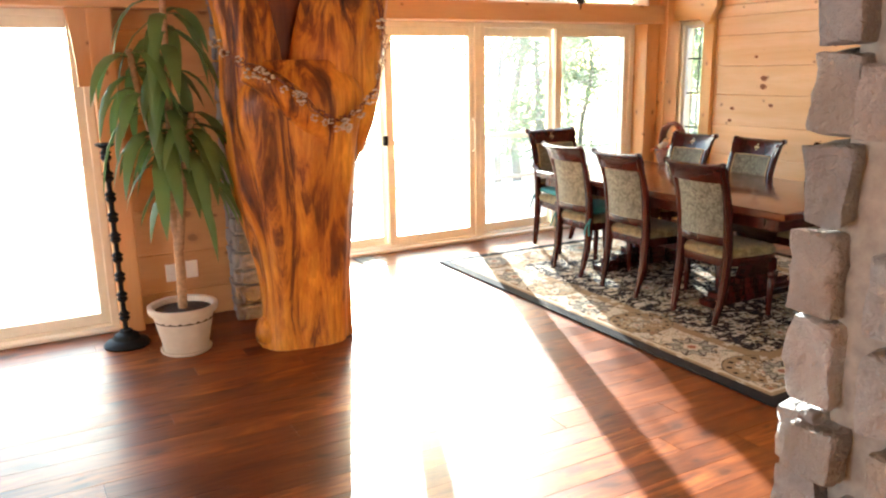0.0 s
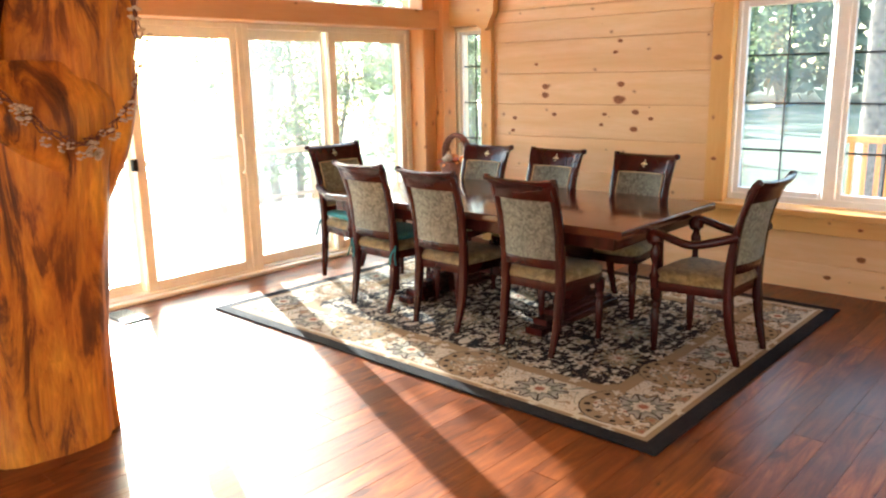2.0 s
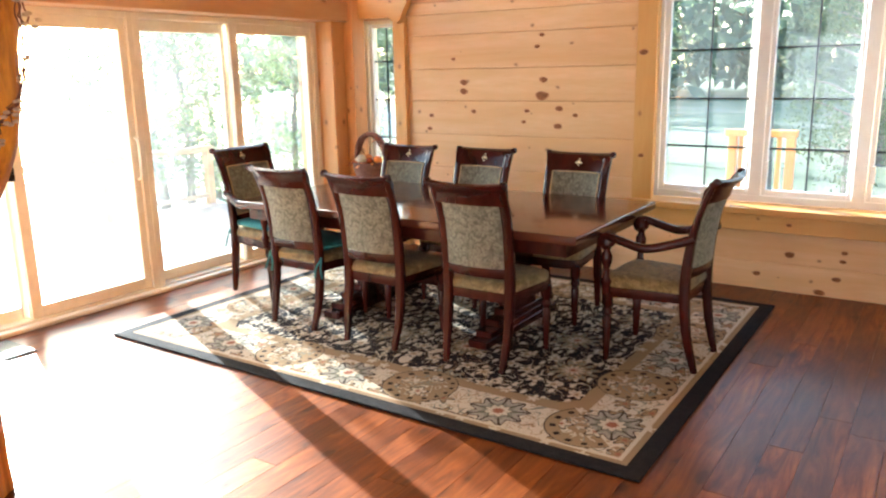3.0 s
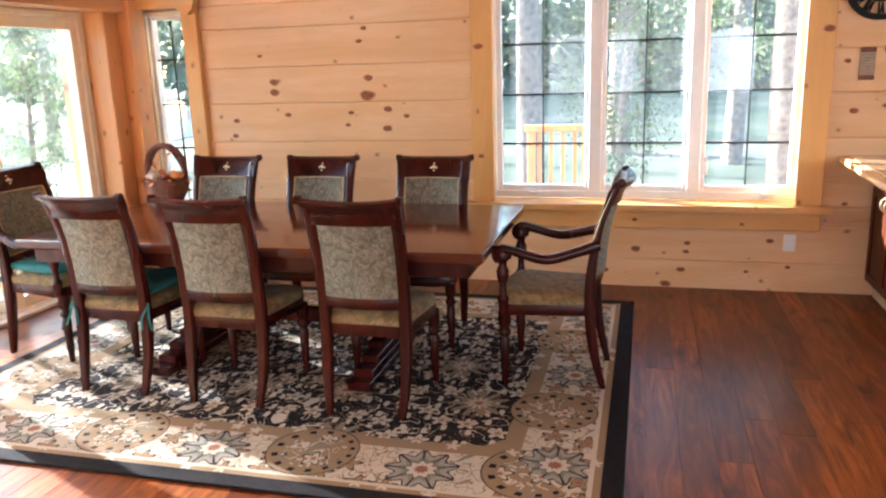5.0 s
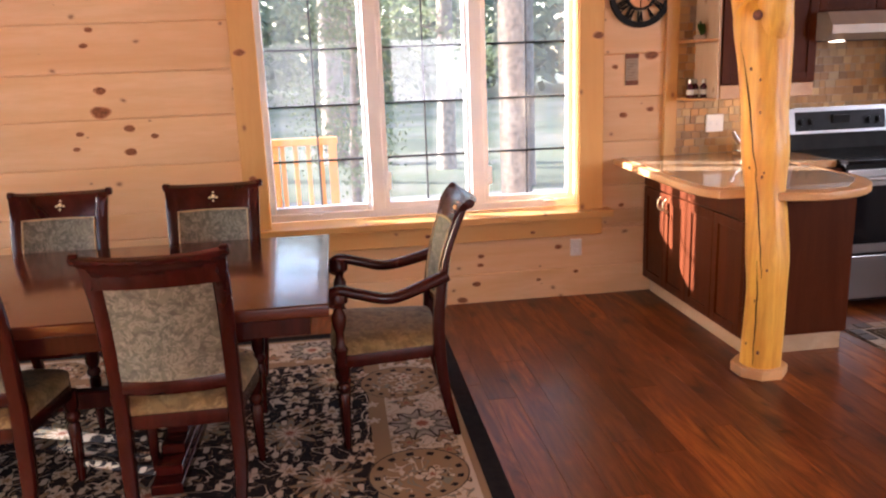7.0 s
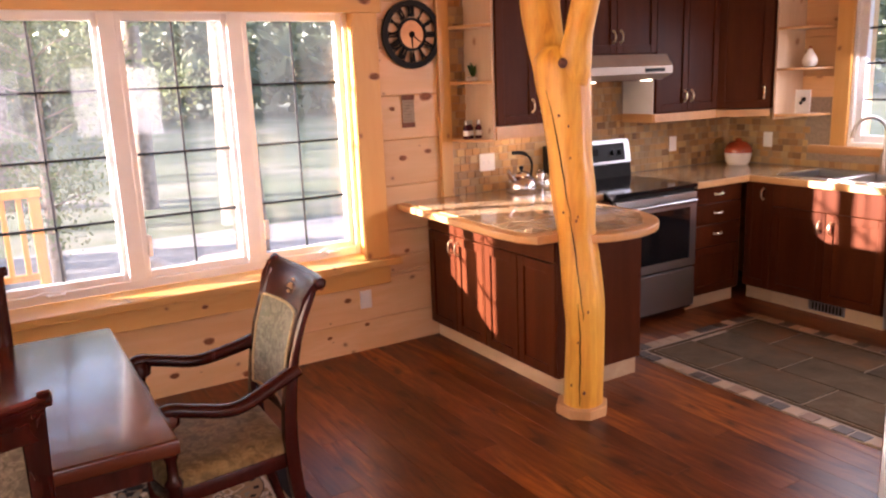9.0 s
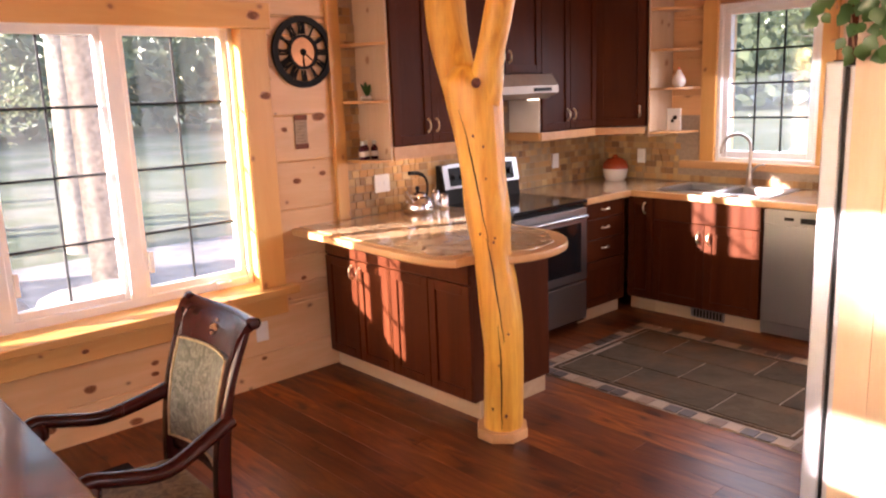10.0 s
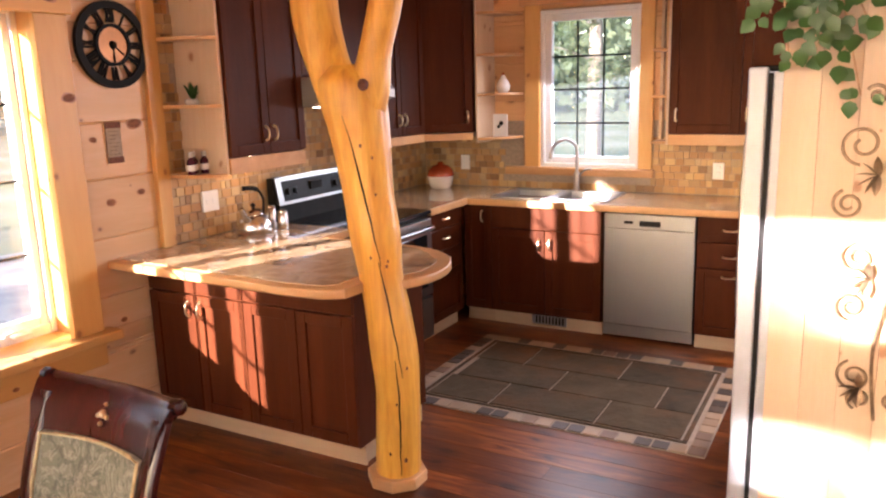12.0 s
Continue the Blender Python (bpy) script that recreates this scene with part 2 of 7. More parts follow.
def glass():
    n = Nodes("window_glass")
    tr, gl, mx, fr = n.add("BsdfTransparent"), n.add("BsdfGlossy"), n.add("MixShader"), n.add("LayerWeight")
    tr.inputs[0].default_value = (0.97, 0.98, 0.97, 1)
    gl.inputs["Roughness"].default_value = 0.02
    fr.inputs["Blend"].default_value = 0.5
    n.link(n.math("MULTIPLY_ADD", n.math("POWER", fr.outputs["Facing"], 4.0), 0.4, 0.025), mx.inputs[0])
    n.link(tr.outputs[0], mx.inputs[1])
    n.link(gl.outputs[0], mx.inputs[2])
    # a faint translucent veil, added to imitate bright haze over the view
    veil, mx2 = n.add("BsdfTranslucent"), n.add("MixShader")
    veil.inputs[0].default_value = (0.8, 0.86, 0.92, 1)
    n.link(n.math("MULTIPLY_ADD", n.noise(n.coords((1, 1, 0.25)), 2.5, 3), 0.035, 0.0), mx2.inputs[0])
    n.link(mx.outputs[0], mx2.inputs[1])
    n.link(veil.outputs[0], mx2.inputs[2])
    n.link(mx2.outputs[0], n.t.nodes["Material Output"].inputs[0])
    return n.mat


M_GLASS = glass()


def stone(name, lo, hi, warm, jitter=True, relief=0.9):
    n = Nodes(name)
    v = n.coords(jitter=jitter)
    a, b, c = n.noise(v, 5, 5, 0.6, 0.6), n.noise(v, 22, 5, 0.65), n.noise(v, 2.2, 3)
    col = n.ramp(a, [(0.3, lo), (0.7, hi)])
    col = n.mix(n.ramp(c, [(0.5, (0, 0, 0)), (0.66, (1, 1, 1))]), col, warm)
    info = n.add("ObjectInfo")
    col = n.mix(1.0, col, n.ramp(info.outputs["Random"], [(0, (0.72, 0.72, 0.74)), (1, (1.15, 1.1, 1.05))]), "MULTIPLY")
    n.bump(n.math("ADD", a, n.math("MULTIPLY", b, 0.6)), relief, 0.07)
    return n.out(col, 0.85, spec=0.25)


M_STONE = stone("field_stone", (0.24, 0.25, 0.26), (0.46, 0.46, 0.465), (0.36, 0.33, 0.3))
M_MORTAR = plain("mortar", (0.38, 0.35, 0.31), 0.95, var=0.2, scale=30, bump=0.5)
M_SLATE = stone("slate_tile", (0.062, 0.047, 0.026), (0.11, 0.085, 0.05), (0.14, 0.075, 0.032), relief=0.25)
M_GROUT = plain("grout", (0.34, 0.27, 0.2), 0.9, var=0.15, scale=40)


def tile_mix(name, stops):
    n = Nodes(name)
    info = n.add("ObjectInfo")
    v = n.coords(jitter=True)
    a = n.noise(v, 18, 4)
    col = n.ramp(info.outputs["Random"], stops)
    col = n.mix(n.math("MULTIPLY", a, 0.3), col, (0.16, 0.1, 0.06))
    n.bump(a, 0.3, 0.006)
    return n.out(col, 0.5)


SPLASH = [(0.0, (0.6, 0.36, 0.13)), (0.2, (0.37, 0.19, 0.06)), (0.4, (0.64, 0.43, 0.18)), (0.55, (0.23, 0.125, 0.05)), (0.7, (0.58, 0.31, 0.09)), (0.85, (0.36, 0.25, 0.12)), (1.0, (0.54, 0.39, 0.2))]
M_SPLASH = tile_mix("splash_stone", SPLASH)
M_MATEDGE = tile_mix("edge_stone", [(0.0, (0.05, 0.04, 0.035)), (0.36, (0.06, 0.05, 0.04)), (0.4, (0.17, 0.1, 0.06)), (0.55, (0.22, 0.13, 0.08)), (0.6, (0.36, 0.25, 0.15)), (1.0, (0.46, 0.34, 0.22))])


def counter_mat():
    n = Nodes("counter_tile")
    v = n.coords()
    a, b = n.noise(v, 7, 5, 0.6, 1.0), n.noise(v, 35, 4)
    col = n.ramp(a, [(0.3, (0.34, 0.2, 0.1)), (0.5, (0.54, 0.36, 0.19)), (0.68, (0.62, 0.46, 0.28))])
    col = n.mix(n.math("MULTIPLY", b, 0.4), col, (0.2, 0.13, 0.08))
    br = n.add("TexBrick")
    br.offset = 0.0
    br.inputs["Scale"].default_value = 1.0
    br.inputs["Brick Width"].default_value = 0.3
    br.inputs["Row Height"].default_value = 0.3
    br.inputs["Mortar Size"].default_value = 0.004
    n.link(v, br.inputs["Vector"])
    col = n.mix(n.math("MULTIPLY", br.outputs["Fac"], 0.55), col, (0.3, 0.24, 0.17))
    n.bump(n.math("ADD", n.math("MULTIPLY", br.outputs["Fac"], -1.0), n.math("MULTIPLY", b, 0.1)), 0.3, 0.004)
    return n.out(col, n.math("MULTIPLY_ADD", b, 0.15, 0.12), coat=0.6)


M_COUNTER = counter_mat()


def trunk_mat():
    n = Nodes("varnished_burl")
    v = n.coords((1, 1, 0.16))
    a, b, c = n.noise(v, 7.0, 7, 0.66, 0.8), n.noise(v, 34, 5, 0.6, 0.6), n.noise(n.coords((1, 1, 0.6)), 2.4, 3)
    col = n.ramp(a, [(0.35, (0.022, 0.01, 0.005)), (0.43, (0.17, 0.055, 0.012)), (0.49, (0.54, 0.185, 0.016)), (0.66, (0.82, 0.385, 0.036))])
    col = n.mix(n.math("MULTIPLY", n.ramp(b, [(0.4, (1, 1, 1)), (0.6, (0, 0, 0))]), 0.35), col, (0.2, 0.06, 0.012))
    col = n.mix(n.ramp(c, [(0.5, (0, 0, 0)), (0.75, (0.45, 0.45, 0.45))]), col, (0.45, 0.12, 0.012))
    n.bump(n.math("ADD", a, n.math("MULTIPLY", b, 0.35)), 0.55, 0.03)
    return n.out(col, n.math("MULTIPLY_ADD", b, 0.2, 0.3), coat=0.05, spec=0.35)


M_TRUNK = trunk_mat()
M_HEART = wood("heartwood", (0.2, 0.05, 0.012), (0.05, 0.012, 0.005), "z", rough=0.5, grain=1.2)


def post_mat():
    n = Nodes("golden_log")
    v = n.coords((1, 1, 0.09))
    a, b, c = n.noise(v, 16, 5, 0.6, 0.8), n.noise(v, 60, 4, 0.6, 0.4), n.noise(n.coords((1, 1, 0.5)), 5, 4, 0.6)
    col = n.ramp(a, [(0.28, (0.5, 0.2, 0.02)), (0.45, (0.73, 0.355, 0.036)), (0.66, (0.84, 0.48, 0.065))])
    col = n.mix(n.math("MULTIPLY", n.ramp(b, [(0.38, (1, 1, 1)), (0.55, (0, 0, 0))]), 0.22), col, (0.45, 0.19, 0.03))
    col = n.mix(n.ramp(c, [(0.52, (0, 0, 0)), (0.7, (0.4, 0.4, 0.4))]), col, (0.6, 0.27, 0.035))
    n.bump(n.math("ADD", n.math("ADD", a, n.math("MULTIPLY", b, 0.4)), n.math("MULTIPLY", c, 1.5)), 0.22, 0.012)
    return n.out(col, n.math("MULTIPLY_ADD", b, 0.2, 0.34), coat=0.08)


M_GOLD = post_mat()


def leaf_mat(name, lo, hi, rough=0.4):
    n = Nodes(name)
    geo = n.add("NewGeometry")
    a = n.noise(n.coords((1, 1, 1)), 14, 3)
    col = n.ramp(geo.outputs["Random Per Island"], [(0, lo), (1, hi)])
    col = n.mix(n.math("MULTIPLY", a, 0.4), col, lo)
    n.b.inputs["Subsurface Weight"].default_value = 0.0
    tl, mx, out = n.add("BsdfTranslucent"), n.add("MixShader"), n.t.nodes["Material Output"]
    n.out(col, rough)
    n.link(col, tl.inputs[0])
    mx.inputs[0].default_value = 0.45
    n.link(n.b.outputs[0], mx.inputs[1])
    n.link(tl.outputs[0], mx.inputs[2])
    n.link(mx.outputs[0], out.inputs[0])
    return n.mat


M_LEAF = leaf_mat("broad_leaf", (0.1, 0.19, 0.055), (0.28, 0.38, 0.13))
M_IVY = leaf_mat("ivy_leaf", (0.025, 0.085, 0.02), (0.085, 0.2, 0.05), 0.3)
M_TREELEAF = leaf_mat("tree_leaf", (0.1, 0.14, 0.06), (0.2, 0.24, 0.12), 0.6)
M_NEEDLE = leaf_mat("needle_leaf", (0.07, 0.1, 0.06), (0.12, 0.155, 0.09), 0.95)
M_BARK = plain("tree_bark", (0.19, 0.16, 0.13), 0.9, var=0.4, scale=12, bump=0.8)
M_ROCK = stone("boulder", (0.2, 0.195, 0.18), (0.38, 0.36, 0.33), (0.3, 0.26, 0.21))
M_GRAVEL = plain("pale_gravel", (0.15, 0.145, 0.135), 0.95, var=0.25, scale=3, bump=0.5)
M_STAIN = wood("orange_stain", (0.72, 0.34, 0.1), (0.55, 0.22, 0.05), "z", rough=0.5)
M_KNOT = plain("pine_knot", (0.22, 0.085, 0.033), 0.5, var=0.45, scale=55, bump=0.2, spec=0.2)
M_KNOTRING = plain("pine_knot_ring", (0.4, 0.18, 0.075), 0.45, var=0.3, scale=40, bump=0.1)
M_WELT = plain("gold_welt", (0.42, 0.34, 0.19), 0.8, var=0.2, scale=60)


def grass_mat():
    n = Nodes("lawn")
    v = n.coords()
    a, b = n.noise(v, 0.25, 4), n.noise(v, 30, 4)
    col = n.ramp(a, [(0.35, (0.035, 0.055, 0.022)), (0.52, (0.06, 0.078, 0.034)), (0.64, (0.12, 0.115, 0.085))])
    col = n.mix(n.math("MULTIPLY", b, 0.45), col, (0.045, 0.07, 0.022))
    n.bump(b, 0.6, 0.05)
    return n.out(col, 0.9)


M_GRASS = grass_mat()


def rug_mat(hx, hy):
    """Oriental rug: black edge, tan guards, a cream floral band and a black floral field."""
    n = Nodes("oriental_rug")
    tc = n.add("TexCoord")
    sp = n.add("SeparateXYZ")
    n.link(tc.outputs["Object"], sp.inputs[0])
    ax, ay = n.math("ABSOLUTE", sp.outputs[0]), n.math("ABSOLUTE", sp.outputs[1])
    wob = n.noise(tc.outputs["Object"], 9, 2)
    dx, dy = n.math("SUBTRACT", hx, ax), n.math("SUBTRACT", hy, ay)
    d = n.math("MINIMUM", dx, dy)
    cut = n.math("MULTIPLY", n.math("SUBTRACT", n.math("ADD", dx, dy), 0.36), 0.7)
    inner = n.math("ADD", n.math("MINIMUM", d, cut), n.math("MULTIPLY", n.math("SUBTRACT", wob, 0.5), 0.05))

    def flower(scale, petals, size):
        vor = n.add("TexVoronoi", voronoi_dimensions="2D")
        vor.inputs["Scale"].default_value = scale
        vor.inputs["Randomness"].default_value = 0.55
        n.link(tc.outputs["Object"], vor.inputs["Vector"])
        sub = n.add("VectorMath", operation="SUBTRACT")
        n.link(tc.outputs["Object"], sub.inputs[0])
        n.link(vor.outputs["Position"], sub.inputs[1])
        s2 = n.add("SeparateXYZ")
        n.link(sub.outputs[0], s2.inputs[0])
        ang = n.math("ARCTAN2", s2.outputs[1], s2.outputs[0])
        cx = n.add("CombineXYZ")
        n.link(s2.outputs[0], cx.inputs[0])
        n.link(s2.outputs[1], cx.inputs[1])
        ln = n.add("VectorMath", operation="LENGTH")
        n.link(cx.outputs[0], ln.inputs[0])
        rad = n.math("MULTIPLY", ln.outputs["Value"], scale)
        pet = n.math("MULTIPLY_ADD", n.math("COSINE", n.math("MULTIPLY", ang, petals)), 0.28 * size, 0.72 * size)
        return n.math("DIVIDE", rad, pet), vor.outputs["Color"]

    f2, c2 = flower(5.6, 5.0, 0.34)
    f3, c3 = flower(1.9, 11.0, 0.3)
    f4, c4 = flower(9.5, 2.0, 0.5)
    vine = n.math("ABSOLUTE", n.math("SUBTRACT", n.noise(tc.outputs["Object"], 6.5, 1, 0.4, 1.6), 0.5))
    vine2 = n.math("ABSOLUTE", n.math("SUBTRACT", n.noise(tc.outputs["Object"], 11, 1, 0.4, 1.4), 0.47))
    cream, tan, ink, sage, rose = (0.52, 0.45, 0.35), (0.27, 0.19, 0.11), (0.008, 0.009, 0.014), (0.2, 0.2, 0.16), (0.26, 0.11, 0.07)
    grey = (0.3, 0.28, 0.24)
    lt = lambda a, k: n.math("LESS_THAN", a, k)
    gt = lambda a, k: n.math("GREATER_THAN", a, k)
    # black field with pale leaves, thin stems and round blossoms
    field = n.mix(lt(vine2, 0.008), ink, tan)
    field = n.mix(lt(vine, 0.017), field, cream)
    field = n.mix(lt(f4, 0.5), field, cream)
    field = n.mix(lt(f2, 1.0), field, n.ramp(f2, [(0.0, tan), (0.35, cream), (0.86, ink)], "CONSTANT"))
    field = n.mix(lt(f3, 1.0), field, n.ramp(f3, [(0.0, rose), (0.18, cream), (0.42, tan), (0.6, sage), (0.82, tan), (0.95, ink)], "CONSTANT"))

    # border motifs repeat along the band: palmettes on cream, then tan dotted roundels
    by_x = lt(dx, dy)
    along = n.math("ADD", n.math("MULTIPLY", by_x, sp.outputs[1]), n.math("MULTIPLY", n.math("SUBTRACT", 1.0, by_x), sp.outputs[0]))
    STEP = 0.92

    def motif(shift, petals, radius, centre):
        """Distance to a petalled figure on the band's middle line, 1 at its rim, and the bearing about it."""
        u = n.math("SUBTRACT", n.math("FRACT", n.math("ADD", n.math("DIVIDE", along, STEP), shift)), 0.5)
        u = n.math("MULTIPLY", u, STEP)
        w = n.math("SUBTRACT", d, centre)
        rad = n.math("SQRT", n.math("ADD", n.math("MULTIPLY", u, u), n.math("MULTIPLY", w, w)))
        ang = n.math("ARCTAN2", w, u)
        rim = n.math("MULTIPLY_ADD", n.math("COSINE", n.math("MULTIPLY", ang, petals)), 0.14 * radius, 0.86 * radius)
        return n.math("DIVIDE", rad, rim), ang

    m1, a1 = motif(0.5, 9.0, 0.155, 0.27)
    m2, a2 = motif(0.0, 1.0, 0.23, 0.33)
    spokes = lt(n.math("ABSOLUTE", n.math("SINE", n.math("MULTIPLY", a1, 4.5))), 0.2)
    dots = n.math("MULTIPLY", gt(n.math("SINE", n.math("MULTIPLY", a2, 14.0)), 0.45), n.math("MULTIPLY", gt(m2, 0.76), lt(m2, 0.88)))
    outline = (0.045, 0.035, 0.03)
    band = n.mix(lt(vine2, 0.022), cream, tan)
    band = n.mix(lt(vine, 0.012), band, sage)
    band = n.mix(lt(f2, 1.0), band, n.ramp(f2, [(0.0, rose), (0.3, tan), (0.8, outline)], "CONSTANT"))
    palm = n.ramp(m1, [(0.0, rose), (0.2, cream), (0.42, outline), (0.46, sage), (0.66, grey), (0.92, outline)], "CONSTANT")
    palm = n.mix(n.math("MULTIPLY", spokes, gt(m1, 0.46)), palm, outline)
    band = n.mix(lt(m1, 1.0), band, palm)
    edge = n.mix(lt(f2, 0.55), tan, cream)
    col = n.mix(gt(d, 0.115), edge, n.mix(gt(d, 0.135), cream, n.mix(gt(d, 0.42), band, edge)))
    col = n.mix(gt(inner, 0.5), col, field)
    disc = n.ramp(m2, [(0.0, cream), (0.1, tan), (0.97, outline)], "CONSTANT")
    disc = n.mix(n.math("MULTIPLY", lt(vine2, 0.03), lt(m2, 0.68)), disc, cream)
    disc = n.mix(n.math("MULTIPLY", lt(vine, 0.02), lt(m2, 0.7)), disc, sage)
    disc = n.mix(n.math("MULTIPLY", lt(f2, 1.0), lt(m2, 0.7)), disc, n.ramp(f2, [(0.0, rose), (0.3, cream), (0.8, outline)], "CONSTANT"))
    disc = n.mix(dots, disc, ink)
    col = n.mix(lt(m2, 1.0), col, disc)
    col = n.mix(lt(d, 0.085), col, (0.008, 0.008, 0.012))
    pile = n.noise(tc.outputs["Object"], 420, 2)
    soft = n.noise(tc.outputs["Object"], 30, 3)
    col = n.mix(n.math("MULTIPLY", soft, 0.1), col, (0.2, 0.16, 0.11))
    n.bump(n.math("ADD", pile, soft), 0.5, 0.006)
    return n.out(col, 0.95, spec=0.06)


# ---- mesh helpers ----
def part(name, bm, material, parent=None, label=""):
    """Links a bmesh as one mesh object, under a thing or a part."""
    me = bpy.data.meshes.new(name)
    bmesh.ops.recalc_face_normals(bm, faces=bm.faces)
    bm.to_mesh(me)
    bm.free()
    me.materials.append(material)
    ob = new(name, me)
    if parent:
        ob.parent = parent
    return tagged(ob, label)


def smooth(ob, angle=40):
    for p in ob.data.polygons:
        p.use_smooth = True
    try:
        ob.data.set_sharp_from_angle(angle=radians(angle))
    except AttributeError:
        pass
    return ob


def thing(name, label, category, m=None, group="", kind=""):
    """An Empty at the base of a thing; its parts hang under it."""
    e = new(name)
    e.empty_display_size = 0.1
    if m is not None:
        e.matrix_world = m
    return tagged(e, label, category, group, kind)


def box(bm, x0, x1, y0, y1, z0, z1, bevel=0.0, segs=1):
    vs = [bm.verts.new((x, y, z)) for z in (z0, z1) for y in (y0, y1) for x in (x0, x1)]
    fs = [bm.faces.new([vs[i] for i in q]) for q in ((0, 2, 3, 1), (4, 5, 7, 6), (0, 1, 5, 4), (2, 6, 7, 3), (0, 4, 6, 2), (1, 3, 7, 5))]
    if bevel:
        es = list({e for f in fs for e in f.edges})
        bmesh.ops.bevel(bm, geom=es, offset=bevel, segments=segs, affect="EDGES", profile=0.6)
    return vs


def boxed(x0, x1, y0, y1, z0, z1, bevel=0.0, segs=1):
    bm = bmesh.new()
    box(bm, x0, x1, y0, y1, z0, z1, bevel, segs)
    return bm


def rings(bm, loops, closed_ends=True, wrap=True):
    """Skins a list of point loops of equal length."""
    rows = [[bm.verts.new(p) for p in loop] for loop in loops]
    n = len(rows[0])
    for a, b in zip(rows, rows[1:]):
        for k in range(n if wrap else n - 1):
            bm.faces.new((a[k], a[(k + 1) % n], b[(k + 1) % n], b[k]))
    if closed_ends and wrap:
        bm.faces.new(rows[0][::-1])
        bm.faces.new(rows[-1])
    return rows


def sweep(bm, pts, rx, ry=None, side=(1, 0, 0), n=10, power=1.0):
    """A bar along pts; rx across the side vector, ry across the other way; power under 1 squares it off."""
    pts = [Vector(p) for p in pts]
    ry = rx if ry is None else ry
    rx = rx if isinstance(rx, (list, tuple)) else [rx] * len(pts)
    ry = ry if isinstance(ry, (list, tuple)) else [ry] * len(pts)
    loops = []
    for i, p in enumerate(pts):
        t = (pts[min(i + 1, len(pts) - 1)] - pts[max(i - 1, 0)]).normalized()
        s = Vector(side)
        s = (s - t * s.dot(t))
        if s.length < 1e-4:
            s = t.orthogonal()
        s.normalize()
        u = t.cross(s)
        loop = []
        for k in range(n):
            a = 2 * math.pi * (k + 0.5) / n
            ca, sa = math.cos(a), math.sin(a)
            ca, sa = math.copysign(abs(ca) ** power, ca), math.copysign(abs(sa) ** power, sa)
            loop.append(p + s * (rx[i] * ca) + u * (ry[i] * sa))
        loops.append(loop)
    rings(bm, loops)


def spline(pts, steps=6):
    """Catmull-Rom through pts."""
    pts = [Vector(p) for p in pts]
    out = []
    for i in range(len(pts) - 1):
        p0, p1, p2, p3 = pts[max(i - 1, 0)], pts[i], pts[i + 1], pts[min(i + 2, len(pts) - 1)]
        for k in range(steps):
            t = k / steps
            out.append(0.5 * (2 * p1 + (p2 - p0) * t + (2 * p0 - 5 * p1 + 4 * p2 - p3) * t * t + (3 * p1 - p0 - 3 * p2 + p3) * t ** 3))
    out.append(pts[-1])
    return out


def lathe(bm, profile, cx=0, cy=0, n=20):
    loops = [[(cx + r * math.cos(2 * math.pi * k / n), cy + r * math.sin(2 * math.pi * k / n), z) for k in range(n)] for r, z in profile]
    rings(bm, loops)


def slab(bm, outline, z0, z1, bevel=0.0, segs=2):
    """An outline in plan, extruded."""
    lo = [bm.verts.new((x, y, z0)) for x, y in outline]
    hi = [bm.verts.new((x, y, z1)) for x, y in outline]
    n = len(outline)
    fs = [bm.faces.new(lo[::-1]), bm.faces.new(hi)]
    for k in range(n):
        fs.append(bm.faces.new((lo[k], lo[(k + 1) % n], hi[(k + 1) % n], hi[k])))
    if bevel:
        es = list(set(fs[0].edges) | set(fs[1].edges))
        bmesh.ops.bevel(bm, geom=es, offset=bevel, segments=segs, affect="EDGES", profile=0.6)


def ball(bm, c, r, seg=10, squash=1.0):
    m = Matrix.Translation(c) @ Matrix.Diagonal((r, r, r * squash, 1))
    bmesh.ops.create_uvsphere(bm, u_segments=seg, v_segments=max(5, seg // 2 + 1), radius=1.0, matrix=m)


# ---- large structure ----
EAST, NORTH, NORTHL, SOUTH, WEST, CEIL = 6.62, 6.89, 5.85, -1.53, -5.2, 3.6
ROWS_Z = [-0.14, 0.2, 0.46, 0.75, 1.04, 1.33, 1.6, 1.885, 2.17, 2.45, 2.74, 3.02, 3.3, 3.6]


def abox(bm, axis, a0, a1, d0, d1, z0, z1, bevel=0.0):
    """A box whose long way runs along axis; d is the other horizontal way."""
    if axis == "x":
        box(bm, a0, a1, d0, d1, z0, z1, bevel)
    else:
        box(bm, d0, d1, a0, a1, z0, z1, bevel)


def log_wall(name, axis, a0, a1, d0, d1, openings, material, label):
    """Squared logs laid in courses, cut round the openings (a0, a1, z0, z1)."""
    root = thing(name, label, "wall", kind="structure")
    for z0, z1 in zip(ROWS_Z, ROWS_Z[1:]):
        cuts = sorted({z0, z1, *[z for o in openings for z in o[2:] if z0 < z < z1]})
        for s0, s1 in zip(cuts, cuts[1:]):
            spans = [(a0, a1)]
            for o in openings:
                if o[2] < s1 - 1e-4 and o[3] > s0 + 1e-4:
                    spans = [q for p in spans for q in ((p[0], min(p[1], o[0])), (max(p[0], o[1]), p[1])) if q[1] - q[0] > 0.01]
            for p in spans:
                bm = bmesh.new()
                abox(bm, axis, p[0], p[1], d0, d1, s0, s1, 0.007)
                part("log", bm, material, root)
    return root


